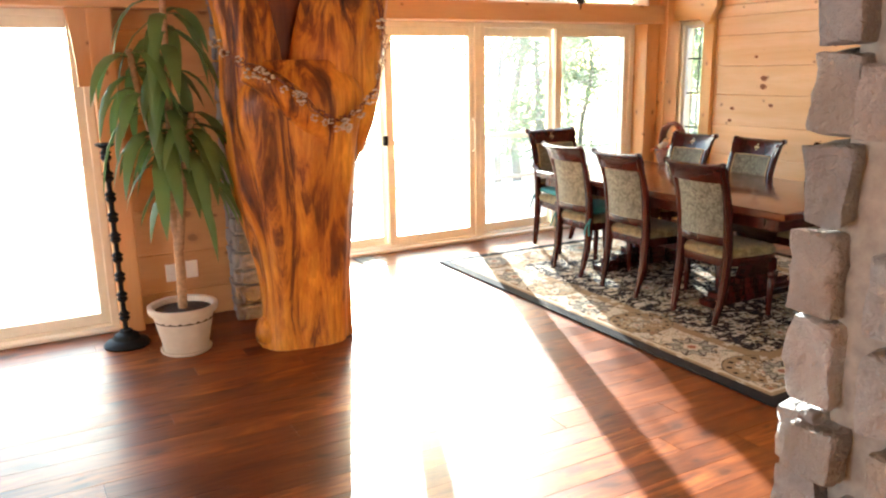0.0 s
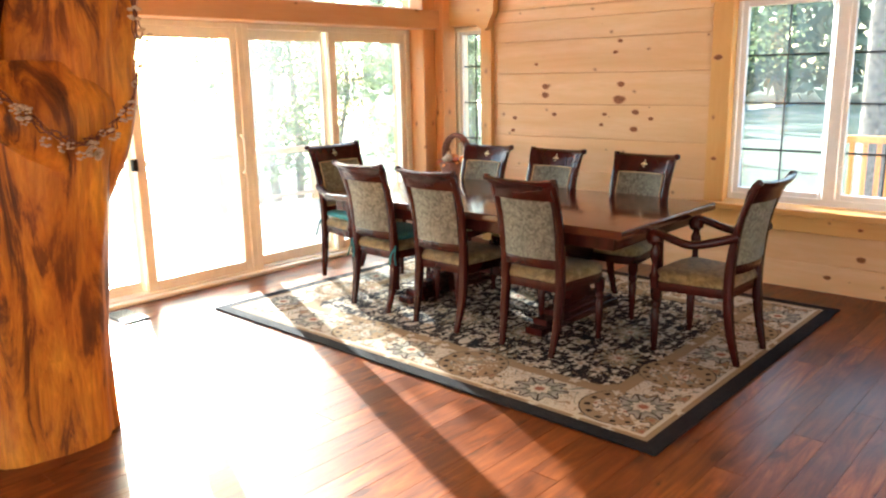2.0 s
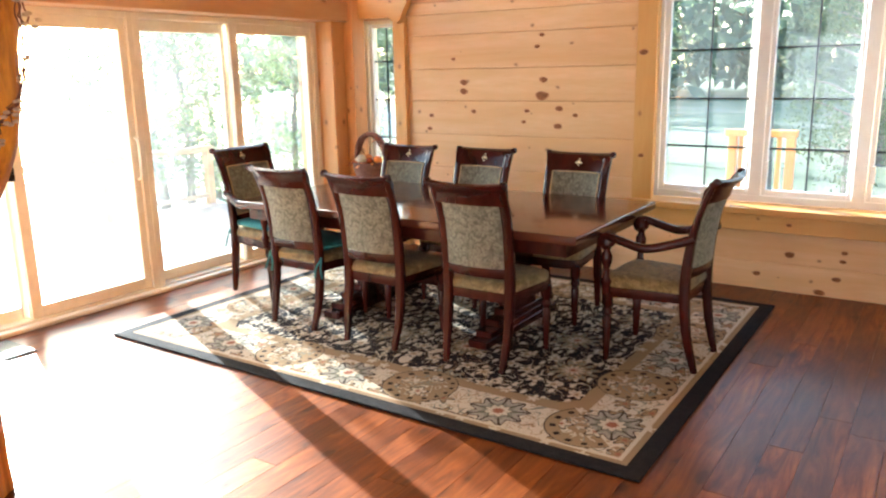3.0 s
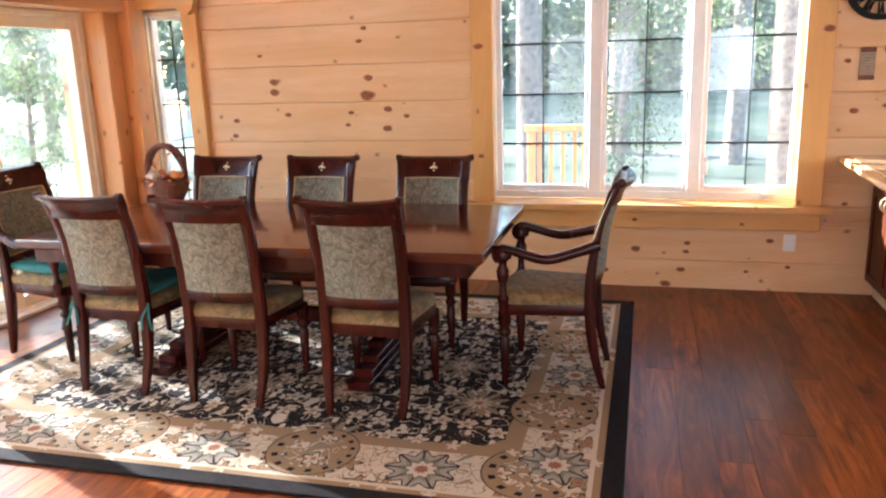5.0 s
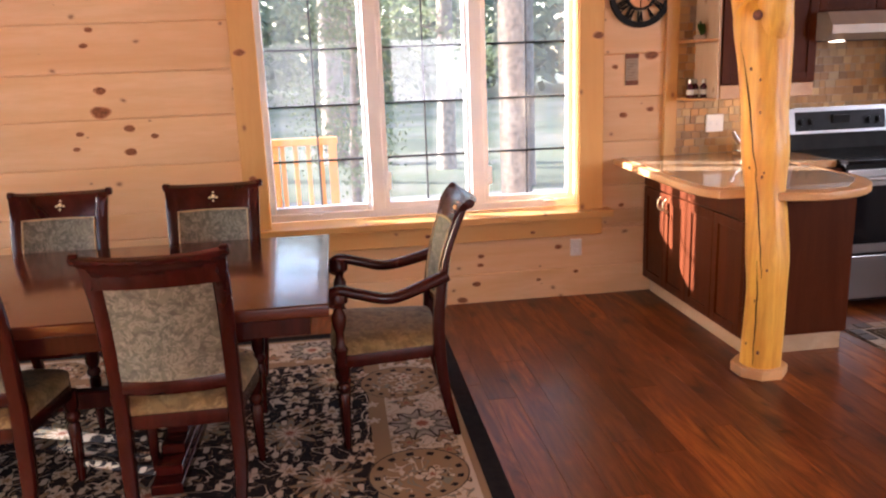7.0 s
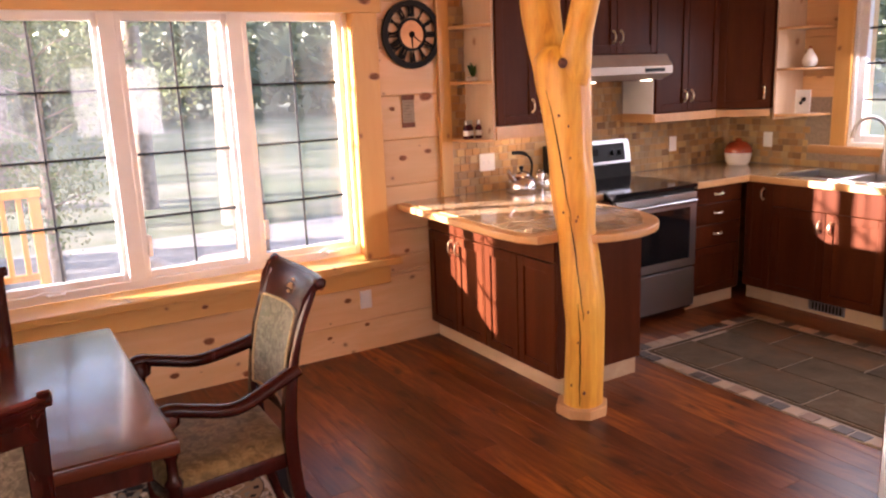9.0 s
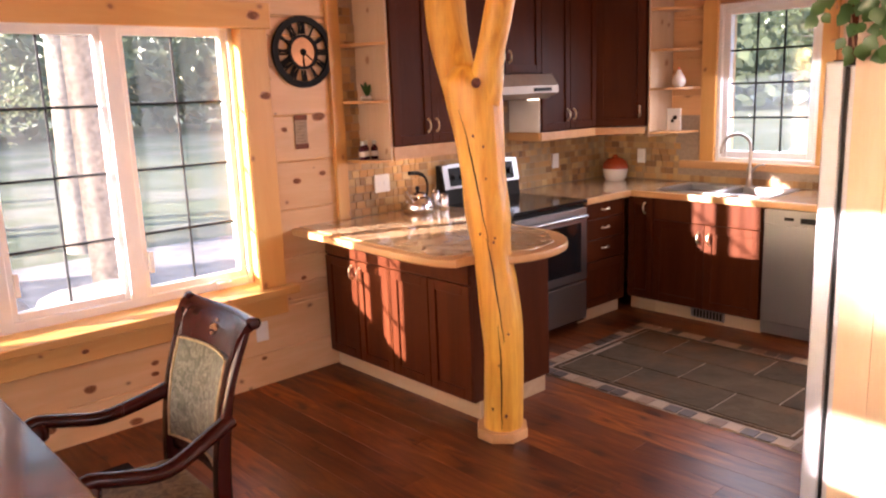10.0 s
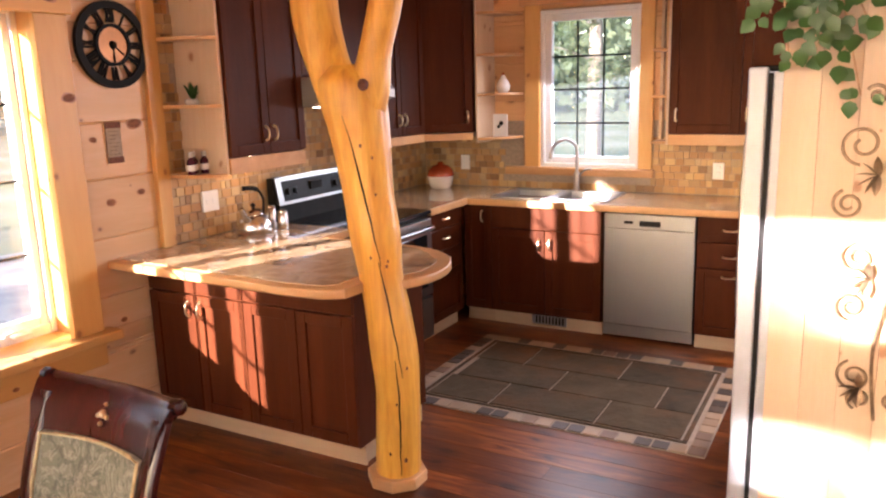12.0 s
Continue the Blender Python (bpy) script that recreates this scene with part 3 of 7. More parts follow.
east_wall = log_wall("wall_east", "y", SOUTH - 0.28, NORTH + 0.26, EAST, EAST + 0.28, [(1.8, 3.96, 0.585, 2.16), (6.29, 6.72, 0.485, 2.06)], M_LOG, "pale pine squared-log wall with dark knots")
KNOTS = [(4.84, 1.85, 0.05), (4.88, 1.76, 0.05), (5.68, 1.68, 0.045), (4.82, 1.5, 0.075), (4.83, 1.375, 0.12), (5.575, 1.485, 0.08), (5.58, 1.41, 0.085),
         (5.48, 1.24, 0.055), (4.97, 1.25, 0.05), (5.0, 1.16, 0.045), (4.68, 1.27, 0.07), (4.69, 1.13, 0.075), (4.54, 1.22, 0.05), (5.92, 1.2, 0.055), (5.94, 1.085, 0.055),
         (1.57, 1.21, 0.06), (1.385, 1.24, 0.052), (1.385, 1.585, 0.09), (1.575, 0.61, 0.042), (1.63, 1.52, 0.045), (2.89, 0.27, 0.07), (2.545, 0.32, 0.045),
         (2.55, 0.26, 0.045), (2.58, 0.13, 0.06), (2.68, 0.025, 0.07), (2.01, 0.35, 0.052), (2.15, 0.13, 0.035), (1.89, 0.17, 0.04), (3.1, 0.11, 0.055)]


def wall_knots(wall, face, knots):
    """Knots that show on a face looking west: a dark core in a paler ring, nearly flush."""
    random.seed(19)
    for y, z, w in knots:
        for scale, lift, material in ((1.0, 0.0012, M_KNOTRING), (0.8, 0.002, M_KNOT)):
            bm = bmesh.new()
            r, wob = w * 0.42 * scale, random.random() * 9
            rim = []
            for k in range(18):
                a = 2 * math.pi * k / 18
                f = r * (1 + 0.25 * noise.noise(Vector((math.cos(a) + wob, math.sin(a), z))))
                rim.append((f * 1.2 * math.cos(a), f * 0.74 * math.sin(a)))
            rings(bm, [[(face + 0.004, y + q, z + v) for q, v in rim], [(face - lift, y + q, z + v) for q, v in rim], [(face - lift - 0.0006, y + q * 0.3, z + v * 0.3) for q, v in rim]])
            part("knot", bm, material, wall)


wall_knots(east_wall, EAST, KNOTS)
log_wall("wall_north", "x", 1.98, EAST, NORTH, NORTH + 0.26, [(2.1, 6.24, 0.0, 2.03), (2.1, 6.4, 2.2, 2.72)], M_LOGX, "honey pine squared-log wall round glazed doors")
log_wall("wall_north_west", "x", WEST, 1.98, NORTHL, NORTHL + 0.26, [(-1.3, 0.96, 0.0, 2.0), (-1.3, 0.96, 2.2, 2.72)], M_LOGX, "honey pine squared-log wall beside a glazed door")
log_wall("wall_jog", "y", NORTHL + 0.26, NORTH + 0.26, 1.72, 1.98, [], M_LOG, "short pine log return wall")
# the opening from x 1.7 to 3.1 is assumed, unseen, for the fill lamp
log_wall("wall_south", "x", WEST, EAST, SOUTH - 0.28, SOUTH, [(4.815, 5.585, 1.09, 2.27), (1.7, 3.1, 1.0, 2.2)], M_LOGX, "pine log wall behind the kitchen")
log_wall("wall_west", "y", SOUTH, NORTHL, WEST - 0.26, WEST, [(0.5, 2.2, 0.8, 2.2), (3.0, 5.0, 0.8, 2.2)], M_LOG, "unseen pine log wall with two assumed windows")
tagged(part("ceiling", boxed(WEST, EAST + 0.3, SOUTH - 0.3, NORTH + 0.3, CEIL, CEIL + 0.2), M_LOGX), "honey pine board ceiling", "ceiling", kind="structure")


def rect_frame(bm, axis, a0, a1, z0, z1, w, d0, d1, bevel=0.004, wz=None):
    wz = w if wz is None else wz
    abox(bm, axis, a0, a0 + w, d0, d1, z0, z1, bevel)
    abox(bm, axis, a1 - w, a1, d0, d1, z0, z1, bevel)
    abox(bm, axis, a0 + w, a1 - w, d0 + 0.001, d1 - 0.001, z0, z0 + wz, bevel)
    abox(bm, axis, a0 + w, a1 - w, d0 + 0.001, d1 - 0.001, z1 - wz, z1, bevel)


def pane(axis, a0, a1, d, z0, z1, parent):
    bm = bmesh.new()
    abox(bm, axis, a0, a1, d - 0.003, d + 0.003, z0, z1)
    ob = part("pane", bm, M_GLASS, parent)
    ob.visible_shadow = False
    return ob


def glazed(parent, axis, a0, a1, z0, z1, w, d0, d1, material, cols=1, rows=1, wz=None, inset=None, rail_z=()):
    """One sash: frame, glass and dark glazing bars."""
    bm = bmesh.new()
    rect_frame(bm, axis, a0, a1, z0, z1, w, d0, d1, wz=wz)
    sash = part("sash", bm, material, parent)
    wz = w if wz is None else wz
    mid = (d0 + d1) / 2 if inset is None else inset
    pane(axis, a0 + w - 0.008, a1 - w + 0.008, mid, z0 + wz - 0.008, z1 - wz + 0.008, sash)
    for c in range(1, cols):
        a = a0 + w + (a1 - a0 - 2 * w) * c / cols
        bm = bmesh.new()
        abox(bm, axis, a - 0.006, a + 0.006, mid + 0.005, mid + 0.014, z0 + wz, z1 - wz)
        part("glazing_bar", bm, M_BLACK, sash)
    zs = rail_z or [z0 + wz + (z1 - z0 - 2 * wz) * r / rows for r in range(1, rows)]
    for z in zs:
        bm = bmesh.new()
        abox(bm, axis, a0 + w, a1 - w, mid + 0.004, mid + 0.016, z - 0.007, z + 0.007)
        part("glazing_bar", bm, M_BLACK, sash)
    return sash


# triple casement in the east wall
win = thing("window_1", "white triple casement window with dark grilles in pine trim", "window", kind="structure")
bm = bmesh.new()
rect_frame(bm, "y", 1.8, 3.96, 0.6, 2.15, 0.05, 6.80, 6.89)
part("window_frame", bm, M_WHITE, win)
for a0, a1 in ((1.83, 2.5), (2.53, 3.18), (3.21, 3.93)):
    glazed(win, "y", a0, a1, 0.63, 2.12, 0.06, 6.82, 6.87, M_WHITE, 2, 4, rail_z=(0.99, 1.345, 1.70))
for a in (2.515, 3.195):
    part("mullion", boxed(6.8, 6.885, a - 0.045, a + 0.045, 0.645, 2.105, 0.004), M_WHITE, win)
    part("latch", boxed(6.772, 6.8, a - 0.09, a - 0.065, 0.78, 0.9, 0.006, 2), M_WHITE, win)
for a in (2.02, 3.62):
    bm = bmesh.new()
    box(bm, 6.755, 6.8, a - 0.045, a + 0.045, 0.632, 0.65, 0.005)
    sweep(bm, [(6.77, a - 0.02, 0.655), (6.755, a + 0.05, 0.67), (6.75, a + 0.1, 0.662)], 0.007, side=(0, 0, 1), n=6)
    part("crank", bm, M_WHITE, win)
bm = bmesh.new()
for y in (1.8, 3.94):
    box(bm, 6.621, 6.8, y, y + 0.02, 0.6, 2.15)
box(bm, 6.621, 6.8, 1.82, 3.94, 2.13, 2.15)
part("jamb", bm, M_TRIM, win)
part("trim", boxed(6.585, 6.62, 1.715, 1.88, 0.6, 2.09, 0.004), M_TRIM, win)
part("trim", boxed(6.585, 6.62, 3.89, 4.045, 0.6, 2.09, 0.004), M_TRIM, win)
part("trim", boxed(6.575, 6.62, 1.69, 4.07, 2.09, 2.23, 0.004), M_TRIMY, win)
part("window_sill", boxed(6.52, 6.80, 1.66, 4.1, 0.552, 0.6, 0.008, 2), M_TRIMY, win)
part("apron", boxed(6.575, 6.62, 1.72, 4.05, 0.43, 0.552, 0.004), M_TRIMY, win)

wall_knots(win, 6.585, [(1.755, 1.72, 0.075), (3.99, 1.69, 0.07), (3.98, 0.93, 0.05)])
wall_knots(win, 6.575, [(1.8, 2.16, 0.08), (2.9, 0.49, 0.04), (2.2, 0.47, 0.035)])

# narrow window by the corner
win = thing("window_2", "narrow white window with dark grilles by the corner", "window", kind="structure")
bm = bmesh.new()
rect_frame(bm, "y", 6.29, 6.72, 0.5, 2.05, 0.035, 6.70, 6.85)
part("window_frame", bm, M_CREAM, win)
glazed(win, "y", 6.32, 6.69, 0.53, 2.02, 0.035, 6.73, 6.78, M_WHITE, 2, 5, rail_z=(0.63, 0.98, 1.33, 1.68))
part("trim", boxed(6.57, 6.62, 6.16, 6.29, 0.0, 2.05, 0.006), M_TRIM, win)
part("trim", boxed(6.585, 6.62, 6.72, 6.8, 0.0, 2.05, 0.004), M_TRIM, win)
part("window_sill", boxed(6.56, 6.70, 6.29, 6.72, 0.46, 0.5, 0.006), M_TRIMY, win)
# scalloped lintel over it
bm = bmesh.new()
prof = [(6.08, 2.3), (6.08, 2.16), (6.12, 2.1), (6.15, 2.03), (6.19, 2.0), (6.24, 2.02), (6.29, 2.05), (6.8, 2.06), (6.8, 2.3)]
rings(bm, [[(x, y, z) for y, z in prof] for x in (6.5, 6.568)])
part("lintel", bm, M_TRIMY, win)

# corner posts and the long beam over the doors
for nm, x0, x1, y0, y1 in (("corner_post", 6.41, 6.585, 6.62, 6.885), ("door_post", 6.24, 6.409, 6.72, 6.888), ("corner_post", 0.96, 1.1, 5.72, 5.848), ("door_post", 1.985, 2.1, 6.72, 6.888)):
    tagged(part(nm, boxed(x0, x1, y0, y1, 0, 3.2, 0.012, 2), M_POSTWOOD), "square varnished pine timber post", "post", kind="structure")
tagged(part("beam", boxed(1.985, 6.5, 6.66, 6.888, 2.03, 2.2, 0.012, 2), M_LOGX), "varnished pine beam over the glazed doors", "beam", kind="structure")
tagged(part("beam", boxed(-1.6, 1.4, 5.66, 5.848, 2.0, 2.2, 0.012, 2), M_LOGX), "varnished pine beam over a glazed door", "beam", kind="structure")
bm = bmesh.new()
prof = [(0.85, 2.0), (0.96, 2.0), (0.96, 1.55), (0.88, 1.55), (0.878, 1.7), (0.868, 1.85)]
rings(bm, [[(x, y, z) for x, z in prof] for y in (5.74, 5.82)])
tagged(part("brace", bm, M_POSTWOOD), "curved pine bracket under the beam", "bracket", kind="structure")

# sliding doors
door = thing("door_1", "cream framed sliding glass doors, closed", "sliding door", kind="structure")
bm = bmesh.new()
rect_frame(bm, "x", 2.1, 4.36, 0.0, 2.03, 0.05, 6.9, 7.05, wz=0.045)
rect_frame(bm, "x", 4.36, 6.24, 0.0, 2.03, 0.055, 6.9, 7.05, wz=0.045)
part("door_frame", bm, M_CREAM, door)
for a0, a1, d0, inner in ((2.14, 3.45, 6.99, 0), (3.40, 4.33, 6.92, 1), (4.4, 5.29, 6.99, 0), (5.25, 6.2, 6.92, 1)):
    glazed(door, "x", a0, a1, 0.045, 1.985, 0.075, d0, d0 + 0.045, M_CREAM, wz=0.08)
bm = bmesh.new()
sweep(bm, spline([(4.29, 6.915, 0.86), (4.29, 6.87, 0.9), (4.29, 6.87, 1.12), (4.29, 6.915, 1.16)], 5), 0.012, side=(1, 0, 0), n=8)
part("door_handle", bm, M_CREAM, door)
bm = bmesh.new()
box(bm, 3.36, 3.4, 6.89, 6.93, 0.96, 1.05, 0.008, 2)
part("lock", bm, M_BLACK, door)
part("threshold", boxed(2.1, 6.24, 6.84, 6.9, 0.0, 0.03, 0.006), M_CREAM, door)
transom = thing("window_3", "row of clear transom panes above the doors", "window", kind="structure")
for a0, a1 in ((2.12, 4.36), (4.44, 6.38)):
    glazed(transom, "x", a0, a1, 2.2, 2.72, 0.045, 6.95, 7.0, M_CREAM)
part("post", boxed(4.36, 4.44, 6.9, 7.1, 2.2, 2.72), M_POSTWOOD, transom)
door = thing("door_2", "cream framed sliding glass door in a pine wall", "sliding door", kind="structure")
bm = bmesh.new()
rect_frame(bm, "x", -1.3, 0.96, 0.0, 2.0, 0.05, 5.86, 6.0, wz=0.045)
part("door_frame", bm, M_CREAM, door)
for a0, a1, d0 in ((-1.26, -0.1, 5.94), (-0.16, 0.92, 5.88)):
    glazed(door, "x", a0, a1, 0.045, 1.96, 0.065, d0, d0 + 0.04, M_CREAM, wz=0.07)
part("threshold", boxed(-1.3, 0.96, 5.8, 5.86, 0.0, 0.03, 0.006), M_CREAM, door)
transom = thing("window_4", "clear transom panes above a glass door", "window", kind="structure")
glazed(transom, "x", -1.28, 0.94, 2.2, 2.72, 0.045, 5.92, 5.97, M_CREAM)
# assumed west windows, out of view, added to let fill light in
for k, (a0, a1) in enumerate(((0.5, 2.2), (3.0, 5.0))):
    w = thing(f"window_{5 + k}", "unseen plain white window assumed in the west wall", "window", kind="structure")
    glazed(w, "y", a0, a1, 0.8, 2.2, 0.07, WEST - 0.15, WEST - 0.09, M_WHITE)

# kitchen window
win = thing("window_7", "white sash window with dark grilles over the sink", "window", kind="structure")
bm = bmesh.new()
rect_frame(bm, "x", 4.82, 5.58, 1.1, 2.26, 0.03, SOUTH - 0.12, SOUTH + 0.012)
part("window_frame", bm, M_WHITE, win)
glazed(win, "x", 4.85, 5.55, 1.13, 2.23, 0.05, SOUTH - 0.07, SOUTH - 0.015, M_WHITE, 3, 4, rail_z=(1.43, 1.68, 1.92))
for x0, x1 in ((5.58, 5.7), (4.72, 4.82)):
    part("trim", boxed(x0, x1, SOUTH, SOUTH + 0.035, 1.1, 2.3, 0.004), M_TRIM, win)
part("trim", boxed(4.68, 5.74, SOUTH, SOUTH + 0.045, 2.3, 2.42, 0.004), M_CTREDGE, win)
part("window_sill", boxed(4.7, 5.86, SOUTH, SOUTH + 0.06, 1.04, 1.1, 0.006), M_CTREDGE, win)

# fridge alcove partition, clad with upright boards
root = thing("wall_partition", "pale knotty pine board partition beside the fridge", "wall", kind="structure")
part("core", boxed(2.0, 3.6, 1.03, 1.15, 0, CEIL), M_PANEL, root)
x = 3.635
while x > 2.0:
    w = 0.118
    part("board", boxed(x - w + 0.0004, x - 0.0004, 1.15, 1.172, 0, 2.9, 0.0015), M_PANEL, root)
    x -= w
part("edge_board", boxed(3.6, 3.635, 1.0, 1.15, 0, 2.9, 0.004), M_PANEL, root)

# ---- dining furniture ----
RUG = (3.55, 6.2, 2.885, 6.29)
rx, ry = (RUG[0] + RUG[1]) / 2, (RUG[2] + RUG[3]) / 2
hx, hy = (RUG[1] - RUG[0]) / 2, (RUG[3] - RUG[2]) / 2
bm = bmesh.new()
box(bm, -hx, hx, -hy, hy, 0.002, 0.014, 0.005)
rug = part("rug", bm, rug_mat(hx, hy))
rug.location = (rx, ry, 0)
tagged(rug, "black and cream floral oriental rug under the table", "rug")
FLOOR_Z = 0.014


def turned_leg(h, r):
    return [(r * 0.55, 0), (r * 0.6, 0.02), (r * 0.8, h * 0.3), (r * 0.95, h * 0.62), (r * 0.7, h * 0.66), (r * 1.1, h * 0.7), (r * 1.1, h * 0.74), (r * 0.75, h * 0.78), (r * 1.15, h * 0.84), (r * 1.15, h)]


def chair(label, arms=False, cushion=False):
    """A scroll-back dining chair facing +y, its back legs at y = 0."""
    e = thing("dining_armchair" if arms else "dining_chair", label, "chair", group="chairs round the table")
    fw = 0.27 if arms else 0.235
    bw = 0.215 if arms else 0.19
    d = 0.47
    # back posts: sabre leg, then a sweep back to the crest
    for s in (-1, 1):
        bm = bmesh.new()
        pts = spline([(s * (bw - 0.015), -0.01, 0), (s * bw, 0.035, 0.2), (s * bw, 0.055, 0.42), (s * (bw + 0.002), 0.045, 0.62), (s * (bw + 0.006), 0.008, 0.82), (s * (bw + 0.01), -0.055, 0.985)], 4)
        n = len(pts)
        sweep(bm, pts, [0.018 + 0.011 * math.sin(math.pi * min(0.6, k / n * 1.3)) for k in range(n)], [0.015 + 0.011 * math.sin(math.pi * min(1, k / n * 1.3)) for k in range(n)], power=0.6, n=10)
        smooth(part("back_post", bm, M_MAHOG, e))
        bm = bmesh.new()
        lathe(bm, turned_leg(0.38, 0.027), s * (fw - 0.025), d - 0.02, 12)
        smooth(part("front_leg", bm, M_MAHOG, e))
    # crest: a bowed, scrolled board
    bm = bmesh.new()
    loops = []
    for k in range(13):
        u = -1 + 2 * k / 12
        bow = -0.035 * (1 - u * u)
        up = 0.012 * abs(u) ** 3
        prof = [(-0.03, 0.9), (-0.048, 0.955), (-0.078, 1.0), (-0.108, 1.017), (-0.128, 1.006), (-0.118, 0.985), (-0.09, 0.97), (-0.072, 0.935), (-0.062, 0.9)]
        loops.append([(u * (bw + 0.02 + 0.024 * max(0.0, (z - 0.9) / 0.11)), y + bow + 0.028, z + up * (z > 0.93)) for y, z in prof])
    rings(bm, loops)
    smooth(part("crest_rail", bm, M_MAHOG, e), 60)
    bm = bmesh.new()
    for ox, oz, rr in ((0, 0.945, 0.012), (-0.017, 0.94, 0.007), (0.017, 0.94, 0.007), (0, 0.965, 0.006), (0, 0.925, 0.007)):
        ball(bm, (ox, -0.042 - (oz - 0.92) * 0.55, oz + 0.015), rr * 0.9, 8)
    part("inlay", bm, M_BRASS, e, "small gilt flower motif")
    for s in (-1, 1):
        bm = bmesh.new()
        sweep(bm, [(s * (bw + 0.026), -0.078, 1.012), (s * (bw + 0.05), -0.08, 1.014), (s * (bw + 0.054), -0.08, 1.014)], [0.02, 0.019, 0.012], side=(0, 1, 0), n=14)
        smooth(part("scroll_end", bm, M_MAHOG, e))
    # upholstered back, bowed like the crest
    bm = bmesh.new()
    loops = []
    for k in range(9):
        u = -1 + 2 * k / 8
        x = u * (bw - 0.02)
        bow = -0.03 * (1 - u * u)
        col = [(0.062, 0.56), (0.054, 0.66), (0.032, 0.78), (-0.006, 0.902), (-0.03, 0.902), (0.002, 0.78), (0.02, 0.66), (0.026, 0.56)]
        loops.append([(x, y + bow, z) for y, z in col])
    rings(bm, loops)
    smooth(part("back_panel", bm, M_DAMASK, e, "grey-green damask upholstery"), 50)
    face = [(0.064, 0.562), (0.056, 0.66), (0.034, 0.78), (-0.003, 0.898)]
    across = [-1 + k / 4 for k in range(9)]
    ring = [(u * (bw - 0.024), face[0][0] - 0.03 * (1 - u * u), face[0][1]) for u in across]
    ring += [(bw - 0.024, y, z) for y, z in face[1:-1]]
    ring += [(u * (bw - 0.024), face[-1][0] - 0.03 * (1 - u * u), face[-1][1]) for u in across[::-1]]
    ring += [(-(bw - 0.024), y, z) for y, z in face[-2:0:-1]]
    bm = bmesh.new()
    sweep(bm, ring + ring[:1], 0.0048, side=(1, 0, 0.3), n=6)
    smooth(part("welt", bm, M_WELT, e, "dull gold cord round the upholstery"))
    bm = bmesh.new()
    sweep(bm, [(u * bw, 0.048 - 0.028 * (1 - u * u), 0.535) for u in (-1, -0.5, 0, 0.5, 1)], 0.014, 0.032, side=(0, 1, 0), power=0.5, n=8)
    smooth(part("lower_rail", bm, M_MAHOG, e))
    # seat
    out = [(-bw, 0.05), (bw, 0.05), (fw, d - 0.06), (fw - 0.02, d), (fw * 0.5, d + 0.025), (-fw * 0.5, d + 0.025), (-fw + 0.02, d), (-fw, d - 0.06)]
    bm = bmesh.new()
    slab(bm, out, 0.365, 0.42, 0.006)
    smooth(part("seat_frame", bm, M_MAHOG, e))
    bm = bmesh.new()
    loops = []
    dense = []
    for (xa, ya), (xb, yb) in zip(out, out[1:] + out[:1]):
        for k in range(3):
            dense.append((xa + (xb - xa) * k / 3, ya + (yb - ya) * k / 3))
    for sc, z in ((0.985, 0.42), (1.0, 0.438), (0.985, 0.455), (0.92, 0.47), (0.75, 0.48), (0.4, 0.486), (0.05, 0.487)):
        loops.append([(x * sc, 0.26 + (y - 0.26) * sc, z) for x, y in dense])
    rings(bm, loops)
    smooth(part("seat_cushion", bm, M_SEAT, e, "worn olive damask seat"), 60)
    if cushion:
        bm = bmesh.new()
        loops = []
        for sc, z in ((0.8, 0.484), (0.93, 0.492), (0.96, 0.505), (0.93, 0.522), (0.8, 0.532), (0.4, 0.536), (0.05, 0.537)):
            loops.append([(x * sc, 0.26 + (y - 0.26) * sc, z) for x, y in dense])
        rings(bm, loops)
        smooth(part("tie_cushion", bm, M_TEAL, e, "teal tied seat pad"), 60)
        for s in (-1, 1):
            bm = bmesh.new()
            for q in (-1, 1):
                sweep(bm, spline([(s * (bw - 0.02), 0.07, 0.5), (s * (bw + 0.03), 0.04, 0.46), (s * (bw + 0.02) + 0.02 * q, 0.02, 0.4), (s * (bw + 0.03) + 0.03 * q, 0.01, 0.34)], 3), 0.006, n=5)
            part("tie", bm, M_TEAL, e)
    if arms:
        for s in (-1, 1):
            bm = bmesh.new()
            pts = spline([(s * (bw + 0.015), 0.015, 0.72), (s * (bw + 0.035), 0.1, 0.69), (s * (fw + 0.02), 0.24, 0.655), (s * (fw + 0.025), 0.36, 0.68), (s * (fw + 0.02), 0.44, 0.7), (s * (fw + 0.015), 0.475, 0.68), (s * (fw + 0.012), 0.47, 0.65), (s * (fw + 0.01), 0.445, 0.655)], 5)
            n = len(pts)
            sweep(bm, pts, [0.029 - 0.006 * math.sin(math.pi * k / n) for k in range(n)], [0.026 - 0.004 * math.sin(math.pi * k / n) for k in range(n)], side=(1, 0, 0), power=0.85, n=12)
            smooth(part("arm", bm, M_MAHOG, e))
            bm = bmesh.new()
            lathe(bm, [(0.02, 0.38), (0.022, 0.42), (0.03, 0.45), (0.018, 0.47), (0.016, 0.52), (0.028, 0.56), (0.03, 0.59), (0.018, 0.62), (0.022, 0.635), (0.04, 0.65), (0.043, 0.675), (0.03, 0.7)], s * (fw + 0.005), d - 0.02, 14)
            smooth(part("arm_support", bm, M_MAHOG, e))
    return e


